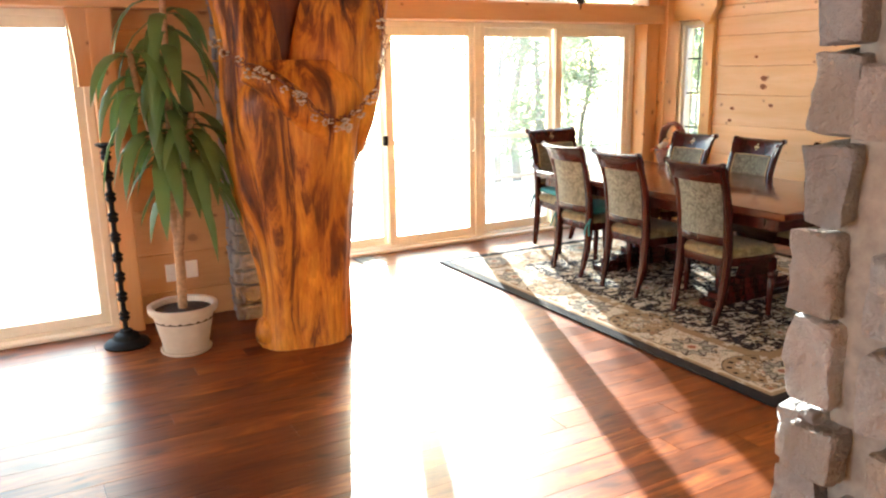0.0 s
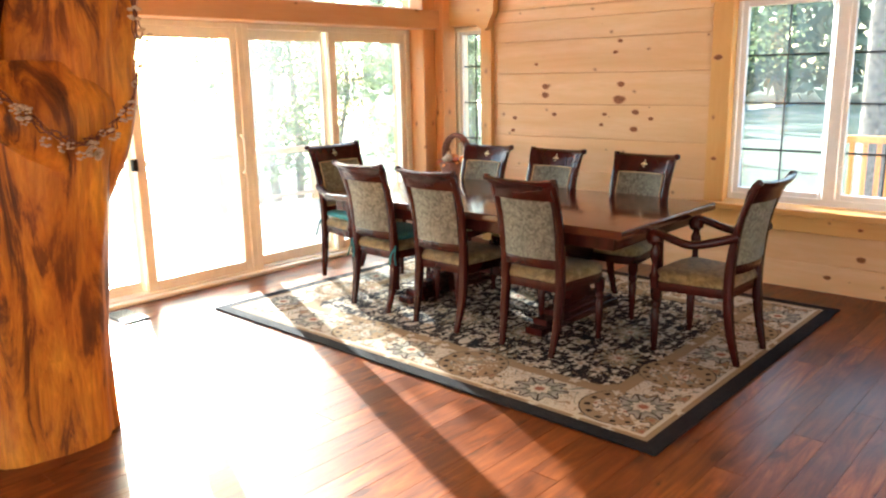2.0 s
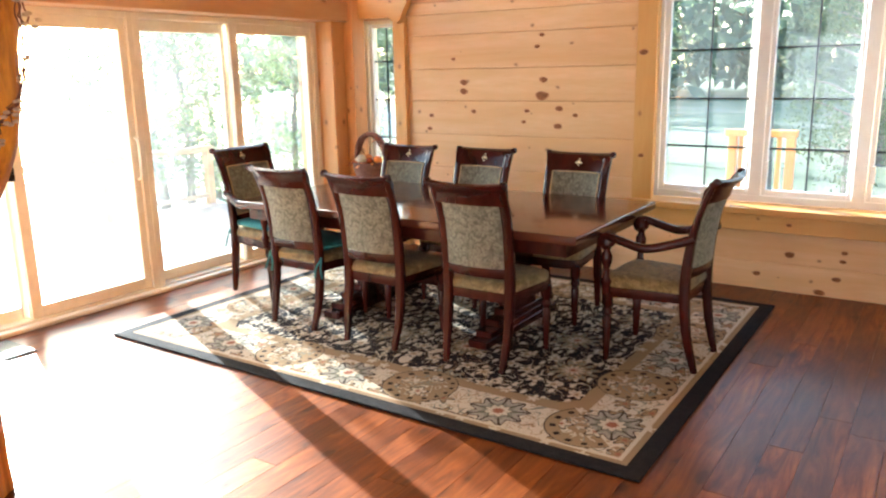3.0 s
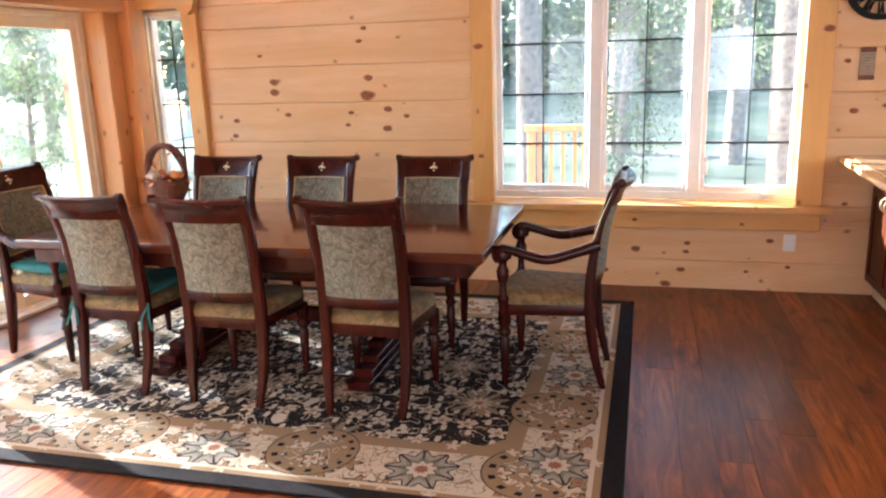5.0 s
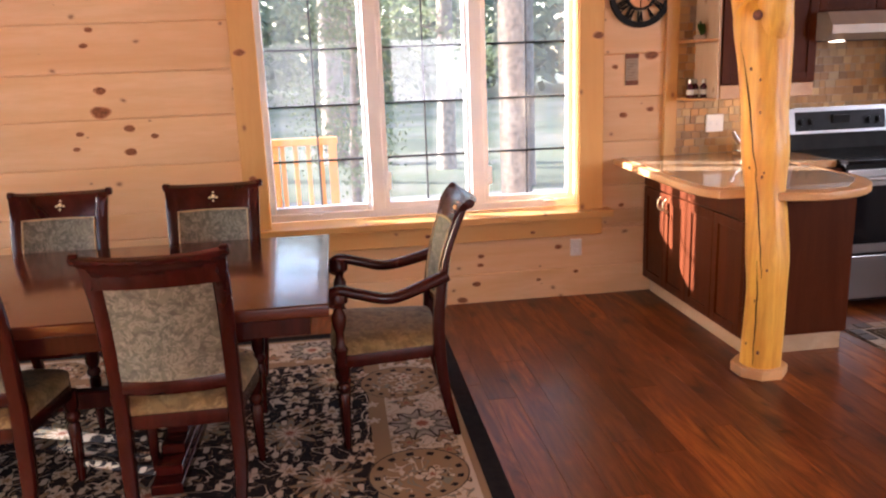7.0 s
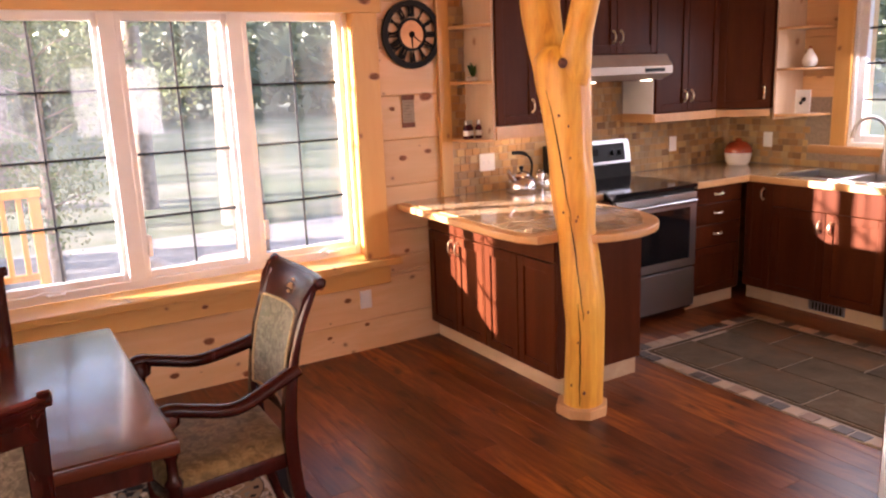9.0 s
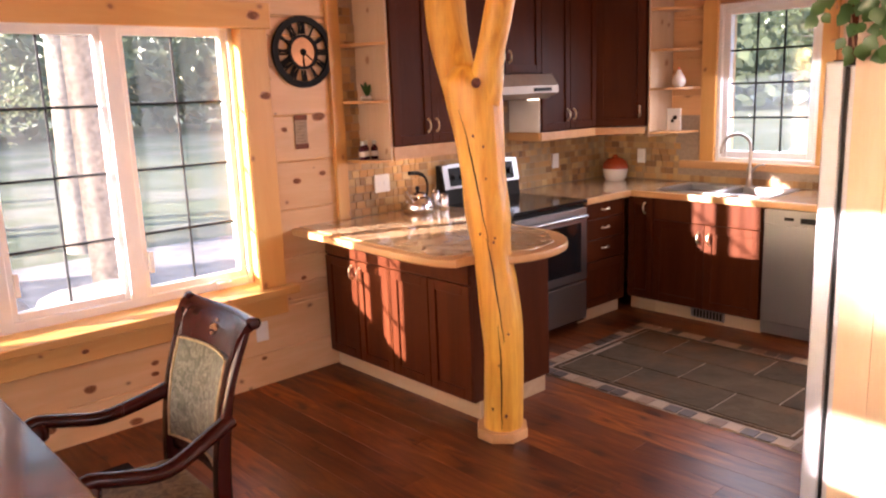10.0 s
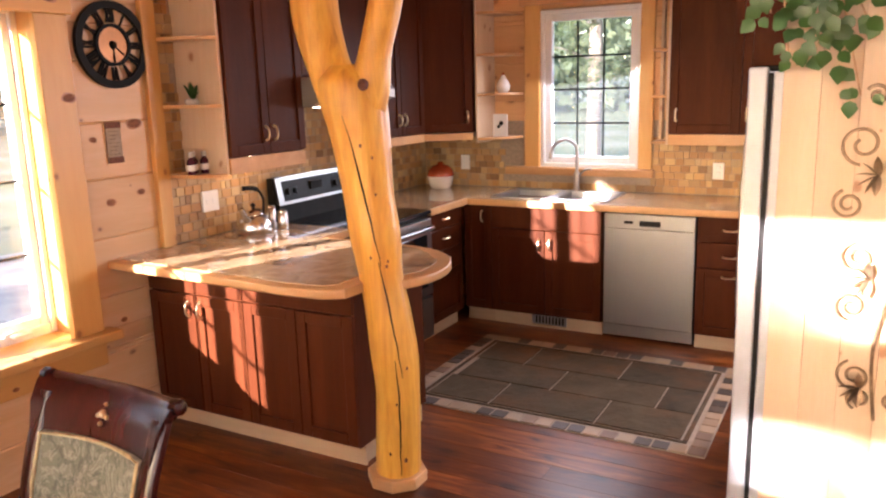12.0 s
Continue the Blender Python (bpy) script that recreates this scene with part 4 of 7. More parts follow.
SIDE = "dark mahogany scroll-back dining chair with worn olive damask seat"
first = chair(SIDE)
first.matrix_world = pose(4.235, 4.05, FLOOR_Z, 0, 0, -90)
copy_thing(first, pose(4.225, 4.755, FLOOR_Z, 0, 0, -90))
for y in (5.48, 4.81, 4.08):
    copy_thing(first, pose(5.6, y, FLOOR_Z, 0, 0, 90))
padded = chair("dark mahogany dining chair with a teal tied seat pad", cushion=True)
padded.matrix_world = pose(4.25, 5.395, FLOOR_Z, 0, 0, -91)
arm1 = chair("dark mahogany scroll-back armchair at the table's end", arms=True)
arm1.matrix_world = pose(4.93, 3.02, FLOOR_Z, 0, 0, -1) @ Matrix.Diagonal((0.93, 1.03, 1.003, 1))
arm2 = chair("dark mahogany armchair with a teal seat pad by the doors", arms=True, cushion=True)
arm2.matrix_world = pose(4.84, 6.37, FLOOR_Z, 0, 0, 178) @ Matrix.Diagonal((1, 1, 1.028, 1))

# trestle table
table = thing("dining_table", "long polished mahogany trestle dining table", "table", pose(4.945, 4.737, FLOOR_Z))
bm = bmesh.new()
slab(bm, [(-0.605, -1.222), (0.605, -1.222), (0.605, 1.222), (-0.605, 1.222)], 0.705, 0.753, 0.01, 3)
smooth(part("tabletop", bm, M_TABLE, table))
bm = bmesh.new()
for x0, x1, y0, y1 in ((-0.56, -0.535, -1.15, 1.15), (0.535, 0.56, -1.15, 1.15), (-0.535, 0.535, -1.15, -1.125), (-0.535, 0.535, 1.125, 1.15)):
    box(bm, x0, x1, y0, y1, 0.63, 0.705)
part("apron", bm, M_MAHOG, table)
for y in (-0.56, 0.56):
    bm = bmesh.new()
    for z0, z1, w, dd in ((0.0, 0.045, 0.47, 0.06), (0.045, 0.085, 0.4, 0.052), (0.085, 0.125, 0.3, 0.046), (0.125, 0.165, 0.2, 0.042)):
        box(bm, -w, w, y - dd, y + dd, z0, z1, 0.004)
    part("foot", bm, M_MAHOG, table)
    bm = bmesh.new()
    loops = [[(u * w, y + v * 0.05, z) for u, v in ((-1, -1), (1, -1), (1, 1), (-1, 1))] for z, w in ((0.165, 0.13), (0.24, 0.09), (0.35, 0.1), (0.48, 0.16), (0.58, 0.3), (0.63, 0.42))]
    rings(bm, loops)
    part("pedestal", bm, M_MAHOG, table)
part("stretcher", boxed(-0.03, 0.03, -0.52, 0.52, 0.19, 0.27, 0.006), M_MAHOG, table)

def strap_leaf(bm, base, direction, length, width, droop):
    """One long arching leaf with a keel."""
    d = Vector(direction).normalized()
    side = d.cross(Vector((0, 0, 1)))
    side = side.normalized() if side.length > 0.05 else Vector((1, 0, 0))
    rows = []
    p = Vector(base)
    for k in range(7):
        t = k / 6
        w = width * (math.sin(math.pi * min(1, t * 0.9 + 0.12)) ** 0.8) * (1 if t < 0.98 else 0.1)
        up = d.cross(side)
        rows.append([bm.verts.new(p - side * w), bm.verts.new(p - up * w * 0.25), bm.verts.new(p + side * w)])
        d = (d + Vector((0, 0, -droop / 6))).normalized()
        p = p + d * (length / 6)
    for a, b in zip(rows, rows[1:]):
        bm.faces.new((a[0], a[1], b[1], b[0]))
        bm.faces.new((a[1], a[2], b[2], b[1]))


# twig wreath basket behind the table
wre = thing("wreath_basket", "autumn twig basket with tall handle, leaves and gourds", "basket", pose(6.36, 6.42, 0.0))
bm = bmesh.new()
for k in range(5):
    ph = k * 1.3
    pts = [(0.02 * math.sin(a * 5 + ph), 0.17 * math.cos(a) + 0.012 * math.sin(a * 9 + ph), 0.79 + 0.25 * math.sin(a) + 0.012 * math.cos(a * 7 + ph)) for a in [math.pi * i / 24 for i in range(25)]]
    sweep(bm, pts, 0.011, n=6)
part("handle", bm, M_TWIG, wre)
bm = bmesh.new()
lathe(bm, [(0.11, 0.62), (0.14, 0.66), (0.165, 0.74), (0.17, 0.79), (0.15, 0.79), (0.145, 0.74), (0.1, 0.66)], 0, 0, 22)
part("bowl", bm, M_TWIG, wre)
random.seed(3)
for k in range(9):
    bm = bmesh.new()
    a = k * 0.7
    ball(bm, (0.09 * math.cos(a), 0.13 * math.sin(a), 0.8 + 0.02 * random.random()), random.uniform(0.03, 0.05), 10, 0.8)
    smooth(part("gourd", bm, random.choice((M_ORANGE, M_RED, M_ORANGE, M_DRY)), wre))
for k in range(60):
    a = random.uniform(0, 2 * math.pi)
    bm = bmesh.new()
    hi = random.random() < 0.35
    b0 = (0.02 * math.cos(a), 0.17 * math.cos(a), 0.79 + 0.25 * abs(math.sin(a))) if hi else (0.12 * math.cos(a), 0.15 * math.sin(a), 0.79)
    strap_leaf(bm, b0, (math.cos(a) * 0.8, math.sin(a) * 0.8, random.uniform(-0.5, 0.7)), random.uniform(0.05, 0.1), 0.016, 1.0)
    part("autumn_leaf", bm, random.choice((M_ORANGE, M_RED, M_TWIG)), wre)
st = thing("side_stand", "small dark wooden stand by the corner", "stand", pose(6.36, 6.42, 0))
bm = bmesh.new()
lathe(bm, [(0.16, 0.59), (0.17, 0.6), (0.17, 0.62)], 0, 0, 20)
part("top", bm, M_MAHOG, st)
bm = bmesh.new()
lathe(bm, [(0.13, 0), (0.12, 0.03), (0.03, 0.06), (0.03, 0.3), (0.045, 0.4), (0.03, 0.5), (0.06, 0.59)], 0, 0, 14)
smooth(part("pedestal", bm, M_MAHOG, st))

# ---- tree trunk post, plant, lamp stand ----
trunk = thing("tree_trunk_post", "massive varnished tree trunk column with burls and a fork", "tree trunk", pose(0, 0, 0))


def bole(path, radii, n=56, seed=0.0, lobes=0.1, flare=0.0, squash=0.8):
    bm = bmesh.new()
    loops = []
    zs = spline([(p[0], p[1], p[2]) for p in path], 10)
    rr = spline([(r, 0, 0) for r in radii], 10)
    for i, (c, r) in enumerate(zip(zs, rr)):
        loop = []
        for k in range(n):
            a = 2 * math.pi * k / n
            q = Vector((math.cos(a) * 1.3, math.sin(a) * 1.3, c.z * 0.75 + seed))
            rad = r.x * (1 + lobes * (noise.noise(q * 1.6) * 1.4 + 0.5 * noise.noise(q * 4.5)))
            rad *= 1 + flare * max(0, 0.16 - c.z) * (1 + math.sin(3 * a + seed))
            loop.append((c.x + rad * math.cos(a), c.y + rad * squash * math.sin(a), c.z))
        loops.append(loop)
    rings(bm, loops)
    return bm


smooth(part("bole", bole([(1.95, 5.08, 0), (1.965, 5.08, 0.3), (1.965, 5.08, 0.6), (1.955, 5.08, 0.9), (1.965, 5.08, 1.2), (1.99, 5.08, 1.5), (2.0, 5.08, 1.68)], [0.3, 0.285, 0.31, 0.36, 0.405, 0.43, 0.3], seed=2.0, lobes=0.1), M_TRUNK, trunk), 80)
smooth(part("heartwood", bole([(1.97, 5.2, 1.3), (1.97, 5.2, 1.6), (1.98, 5.2, 2.0), (2.0, 5.2, 2.5), (2.02, 5.2, 3.2), (2.02, 5.2, 3.6)], [0.3, 0.3, 0.29, 0.3, 0.34, 0.36], 40, 4.0, 0.16, squash=0.45), M_HEART, trunk, "dark red weathered hollow"), 80)
smooth(part("limb", bole([(1.84, 5.08, 0.95), (1.74, 5.05, 1.4), (1.7, 5.05, 1.8), (1.62, 5.08, 2.3), (1.5, 5.1, 2.9), (1.4, 5.1, 3.6)], [0.1, 0.19, 0.17, 0.165, 0.155, 0.15], 36, 7.0, 0.2), M_TRUNK, trunk), 80)
smooth(part("limb", bole([(2.04, 5.1, 0.7), (2.16, 5.06, 1.25), (2.23, 5.05, 1.7), (2.34, 5.08, 2.1), (2.5, 5.12, 2.8), (2.66, 5.15, 3.6)], [0.1, 0.24, 0.27, 0.25, 0.22, 0.2], 40, 12.0, 0.16), M_TRUNK, trunk), 80)
bm = bmesh.new()
pts = spline([(1.62, 4.83, 1.62), (1.74, 4.8, 1.56), (1.86, 4.78, 1.45), (1.97, 4.79, 1.34), (2.06, 4.83, 1.24)], 6)
nn = len(pts)
sweep(bm, pts, [0.05 + 0.035 * math.sin(math.pi * k / nn) for k in range(nn)], n=16)
smooth(part("cross_branch", bm, M_TRUNK, trunk), 80)
for (bx, by, bz, br) in ((1.72, 5.03, 0.09, 0.09), (2.14, 4.95, 0.75, 0.07)):
    bm = bmesh.new()
    ball(bm, (bx, by, bz), br, 16)
    for v in bm.verts:
        v.co += v.normal * 0.02 * noise.noise(v.co * 14)
    smooth(part("burl", bm, M_TRUNK, trunk), 80)

# dried garland wound round the trunk
gar = thing("dried_garland", "dried flower and twig garland wound round the trunk", "garland", pose(0, 0, 0))
random.seed(11)
bm = bmesh.new()
gpts = spline([(1.5, 4.85, 1.75), (1.6, 4.74, 1.66), (1.8, 4.68, 1.56), (1.95, 4.68, 1.42), (2.08, 4.7, 1.35), (2.2, 4.74, 1.38), (2.34, 4.76, 1.5), (2.42, 4.78, 1.75), (2.4, 4.78, 2.05)], 8)
for k in range(4):
    sweep(bm, [p + Vector([random.uniform(-0.02, 0.02) for _ in range(3)]) for p in gpts], 0.003, n=5)
part("stem", bm, M_TWIG, gar)
for i, p in enumerate(gpts):
    if i % 3 == 0 or random.random() < 0.2:
        bm = bmesh.new()
        q = p + Vector((random.uniform(-0.03, 0.03), -0.015, random.uniform(-0.05, 0.03)))
        rr = random.uniform(0.011, 0.026)
        for k in range(6):
            a = k * math.pi / 3 + random.random()
            ball(bm, q + Vector((math.cos(a) * rr, -0.006, math.sin(a) * rr)), rr * 0.55, 6, 0.6)
        part("flower", bm, M_DRY, gar)


plant = thing("potted_plant", "tall cane plant with long drooping green leaves in cream pot", "plant", pose(1.26, 5.22, 0))
bm = bmesh.new()
lathe(bm, [(0.115, 0), (0.125, 0.01), (0.175, 0.245), (0.195, 0.25), (0.2, 0.262), (0.2, 0.288), (0.19, 0.292), (0.172, 0.285), (0.165, 0.25)], 0, 0, 32)
smooth(part("pot", bm, M_POT, plant), 50)
bm = bmesh.new()
lathe(bm, [(0.135, 0.0), (0.145, 0.008), (0.15, 0.022), (0.14, 0.024), (0.13, 0.012)], 0, 0, 28)
part("saucer", bm, M_POT, plant)
bm = bmesh.new()
lathe(bm, [(0.168, 0.2), (0.168, 0.255), (0.1, 0.262), (0.01, 0.265)], 0, 0, 20)
part("soil", bm, M_SOIL, plant)
random.seed(5)
for sx, sy, low, top, lean in ((0.0, 0.0, 0.24, 2.05, 0.05), (0.01, 0.0, 0.7, 1.75, -0.16), (0.01, -0.01, 0.62, 1.4, 0.14)):
    bm = bmesh.new()
    pts = spline([(sx, sy, low), (sx + lean * 0.3, sy, low + (top - low) * 0.4), (sx + lean * 0.75, sy + 0.02, low + (top - low) * 0.75), (sx + lean, sy, top)], 5)
    sweep(bm, pts, [0.028 - 0.011 * k / len(pts) for k in range(len(pts))], n=10)
    smooth(part("cane", bm, M_CORK, plant))
    for k in range(30):
        t = random.uniform(0.45, 1.0)
        p = pts[min(len(pts) - 1, int(t * (len(pts) - 1)))]
        a = random.uniform(0, 2 * math.pi)
        bm = bmesh.new()
        strap_leaf(bm, p + Vector((0, 0, random.uniform(-0.03, 0.05))), (math.cos(a) * 0.8, math.sin(a) * 0.8 - 0.1, random.uniform(0.1, 0.8)), random.uniform(0.34, 0.6), random.uniform(0.03, 0.048), random.uniform(2.4, 4.0))
        smooth(part("leaf", bm, M_LEAF, plant), 180)

lamp = thing("candle_stand", "tall turned black wooden floor candle stand", "candle stand", pose(0.96, 5.5, 0))
bm = bmesh.new()
lathe(bm, [(0.13, 0), (0.135, 0.012), (0.12, 0.03), (0.08, 0.045), (0.07, 0.07), (0.04, 0.085), (0.035, 0.1)], 0, 0, 28)
smooth(part("base", bm, M_BLACK, lamp))
bm = bmesh.new()
prof = []
z = 0.1
for k in range(9):
    prof += [(0.014, z), (0.014, z + 0.05), (0.028, z + 0.065), (0.032, z + 0.075), (0.022, z + 0.088), (0.034, z + 0.1), (0.02, z + 0.115)]
    z += 0.122
prof += [(0.014, z), (0.05, z + 0.02), (0.055, z + 0.03), (0.04, z + 0.035)]
lathe(bm, prof, 0, 0, 16)
smooth(part("stem", bm, M_BLACK, lamp))

# ---- forked log post by the peninsula ----
post = thing("forked_log_post", "varnished yellow forked log post with drying cracks", "post", pose(0.045, -0.07, 0))
bm = bmesh.new()
slab(bm, [(5.065 + 0.135 * math.cos(math.pi * (k + 0.5) / 4), 1.48 + 0.135 * math.sin(math.pi * (k + 0.5) / 4)) for k in range(8)], 0, 0.055, 0.01)
part("plinth", bm, M_CTREDGE, post)
smooth(part("shaft", bole([(5.06, 1.48, 0.05), (5.05, 1.48, 0.25), (5.045, 1.48, 0.45), (5.055, 1.48, 0.6), (5.08, 1.48, 0.8), (5.105, 1.48, 0.94), (5.125, 1.48, 1.12), (5.15, 1.48, 1.31), (5.175, 1.48, 1.52), (5.2, 1.48, 1.66), (5.215, 1.48, 1.76), (5.215, 1.48, 1.82)], [0.1, 0.098, 0.097, 0.104, 0.1, 0.097, 0.112, 0.11, 0.125, 0.138, 0.135, 0.09], 30, 3.0, 0.055, squash=0.95), M_GOLD, post), 80)
smooth(part("limb", bole([(5.24, 1.48, 1.55), (5.28, 1.48, 1.72), (5.335, 1.48, 1.86), (5.37, 1.48, 2.0), (5.385, 1.48, 2.15), (5.42, 1.48, 2.5), (5.5, 1.48, 3.0), (5.56, 1.48, 3.6)], [0.08, 0.1, 0.098, 0.1, 0.1, 0.095, 0.09, 0.085], 24, 5.0, 0.05, squash=0.95), M_GOLD, post), 80)
smooth(part("limb", bole([(5.15, 1.48, 1.55), (5.125, 1.48, 1.72), (5.09, 1.48, 1.86), (5.045, 1.48, 2.0), (5.0, 1.48, 2.15), (4.86, 1.48, 2.6), (4.74, 1.48, 3.1), (4.6, 1.48, 3.6)], [0.07, 0.09, 0.072, 0.07, 0.068, 0.065, 0.062, 0.06], 24, 9.0, 0.05, squash=0.95), M_GOLD, post), 80)
SHAFT_Z = [0.05, 0.25, 0.45, 0.6, 0.8, 0.94, 1.12, 1.31, 1.52, 1.66]
SHAFT_X = [5.06, 5.05, 5.045, 5.055, 5.08, 5.105, 5.125, 5.15, 5.175, 5.2]
SHAFT_R = [0.1, 0.098, 0.097, 0.104, 0.1, 0.097, 0.112, 0.11, 0.125, 0.138]


def on_shaft(z, turn):
    """A point on the bark of the forked post at a height and a bearing."""
    i = max(k for k in range(9) if SHAFT_Z[k] <= z)
    f = (z - SHAFT_Z[i]) / (SHAFT_Z[i + 1] - SHAFT_Z[i])
    cx, r = SHAFT_X[i] + f * (SHAFT_X[i + 1] - SHAFT_X[i]), SHAFT_R[i] + f * (SHAFT_R[i + 1] - SHAFT_R[i])
    a = radians(turn)
    q = Vector((math.cos(a) * 1.3, math.sin(a) * 1.3, z * 0.75 + 3.0))
    r *= 1 + 0.055 * (noise.noise(q * 1.6) * 1.4 + 0.5 * noise.noise(q * 4.5))
    return Vector((cx + r * math.cos(a), 1.48 + r * 0.95 * math.sin(a), z))


for z0, z1, t0, t1 in ((0.07, 0.6, 128, 122), (0.52, 1.02, 136, 122), (1.0, 1.62, 126, 98)):
    bm = bmesh.new()
    pts = [on_shaft(z0 + (z1 - z0) * k / 16, t0 + (t1 - t0) * k / 16 + 2.5 * noise.noise(Vector((k * 0.5, z0, 0)))) for k in range(17)]
    sweep(bm, pts, [0.0026 * math.sin(math.pi * (k + 0.4) / 17) + 0.0012 for k in range(17)], n=6)
    part("crack", bm, M_BLACK, post)
for z, t, r in ((0.14, 140, 0.008), (0.17, 100, 0.006), (0.4, 118, 0.005), (0.56, 150, 0.006), (1.0, 140, 0.006), (1.02, 145, 0.005), (1.04, 105, 0.006), (1.3, 138, 0.005), (1.5, 120, 0.006), (1.45, 140, 0.005)):
    bm = bmesh.new()
    ball(bm, on_shaft(z, t), r, 8, 1.4)
    part("knot", bm, M_TWIG, post)
bm = bmesh.new()
ball(bm, (5.085, 1.578, 1.74), 0.022, 12, 1.1)
smooth(part("knot", bm, M_TWIG, post))

# ---- kitchen ----
def shaker(bm, x0, x1, z0, z1, y=0.0, th=0.02, rail=0.055):
    """A framed door front facing -y, its face at y - th."""
    for a0, a1, b0, b1 in ((x0, x0 + rail, z0, z1), (x1 - rail, x1, z0, z1), (x0 + rail, x1 - rail, z0, z0 + rail), (x0 + rail, x1 - rail, z1 - rail, z1)):
        box(bm, a0, a1, y - th, y, b0, b1, 0.002)
    box(bm, x0 + rail, x1 - rail, y - th * 0.45, y - 0.001, z0 + rail, z1 - rail)


def pull(parent, x, z, upright=True, y=-0.02, length=0.075):
    bm = bmesh.new()
    h = length / 2
    q = [(0, 0, -h), (0, -0.018, -h * 0.8), (0, -0.026, 0), (0, -0.018, h * 0.8), (0, 0, h)]
    if not upright:
        q = [(c, b, 0) for a, b, c in q]
    sweep(bm, spline([(x + a, y + b, z + c) for a, b, c in q], 4), 0.0055, n=8)
    for a, b, c in (q[0], q[-1]):
        ball(bm, (x + a, y - 0.003, z + c), 0.009, 8)
    return smooth(part("handle", bm, M_BRASS, parent))


def cabinet(name, label, m, w, d, z0, z1, fronts, kick=0.0, group="kitchen cabinets"):
    """A cabinet whose face is at y = 0 looking to -y. fronts: (x0, x1, z0, z1, (hx, hz, upright) or None)."""
    e = thing(name, label, "cabinet", m, group=group)
    part("body", boxed(0.001, w - 0.001, 0, d, z0, z1), M_CAB, e)
    for x0, x1, a, b, hd in fronts:
        bm = bmesh.new()
        if b - a > 0.2:
            shaker(bm, x0 + 0.002, x1 - 0.002, a + 0.002, b - 0.002)
        else:
            box(bm, x0 + 0.002, x1 - 0.002, -0.02, 0, a + 0.002, b - 0.002, 0.003)
        dr = part("door" if b - a > 0.2 else "drawer", bm, M_CAB, e)
        if hd:
            pull(dr, *hd)
    if kick:
        part("kickboard", boxed(0.0, w, 0.035, 0.05, 0.0, kick), M_TOEKICK, e)
    return e


KICK = 0.1
N180 = lambda x, y: pose(x, y, 0, 0, 0, 180)
W90 = lambda x, y: pose(x, y, 0, 0, 0, -90)
# peninsula: two units facing the dining room
for x1, hnd in ((6.6, True), (5.955, False)):
    w = 0.645
    f = [(0, w, 0.74, 0.885, (w * 0.42, 0.83, False) if hnd else None)]
    f += [(0, w / 2, KICK + 0.01, 0.735, (w / 2 - 0.04, 0.66, True) if hnd else None), (w / 2, w, KICK + 0.01, 0.735, (w / 2 + 0.04, 0.66, True) if hnd else None)]
    cabinet("peninsula_cabinet", "dark cherry peninsula cabinet with framed doors", N180(x1, 1.40), w, 0.6, KICK, 0.885, f, KICK)
bm = bmesh.new()
box(bm, 5.325, 5.34, 0.82, 1.355, 0, KICK)
tagged(part("kickboard_end", bm, M_TOEKICK), "pale pine kickboard at the peninsula's end", "kickboard")

# stove wall: filler, drawers
cabinet("corner_base_cabinet", "dark cherry base cabinet beside the range", W90(5.93, 0.78), 0.31, 0.6, KICK, 0.885, [(0, 0.31, KICK + 0.01, 0.885, None)], KICK)
w = 0.5
cabinet("drawer_cabinet", "dark cherry four-drawer base cabinet", W90(5.93, -0.31), w, 0.6, KICK, 0.885,
        [(0, w, 0.76, 0.885, (w / 2, 0.825, False)), (0, w, 0.61, 0.76, (w / 2, 0.69, False)), (0, w, 0.45, 0.61, (w / 2, 0.54, False)), (0, w, KICK + 0.01, 0.45, None)], KICK)
cabinet("corner_base_cabinet", "dark cherry corner base cabinet", N180(5.93, -0.9), 0.22, 0.6, KICK, 0.885, [(0, 0.22, KICK + 0.01, 0.885, (0.15, 0.8, True))], KICK)
w = 0.82
cabinet("sink_cabinet", "dark cherry sink base cabinet with two doors", N180(5.71, -0.9), w, 0.6, KICK, 0.885,
        [(0, w / 2, KICK + 0.01, 0.72, (w / 2 - 0.04, 0.62, True)), (w / 2, w, KICK + 0.01, 0.72, (w / 2 + 0.04, 0.62, True)), (0, w, 0.72, 0.885, None)], KICK)
cabinet("drawer_cabinet", "dark cherry narrow drawer cabinet beside the dishwasher", N180(4.27, -0.9), 0.42, 0.6, KICK, 0.885,
        [(0, 0.42, 0.72, 0.885, (0.2, 0.8, False)), (0, 0.42, 0.55, 0.72, (0.2, 0.63, False)), (0, 0.42, KICK + 0.01, 0.55, (0.2, 0.5, False))], KICK)
kv = thing("kick_vent", "dark metal heating vent in the kickboard", "vent", pose(5.28, -0.934, 0))
part("plate", boxed(-0.13, 0.13, 0.0, 0.012, 0.025, 0.095, 0.003), M_STEEL, kv)
for k in range(9):
    part("slat", boxed(-0.11 + k * 0.025, -0.1 + k * 0.025, 0.012, 0.017, 0.035, 0.085), M_BLACK, kv)

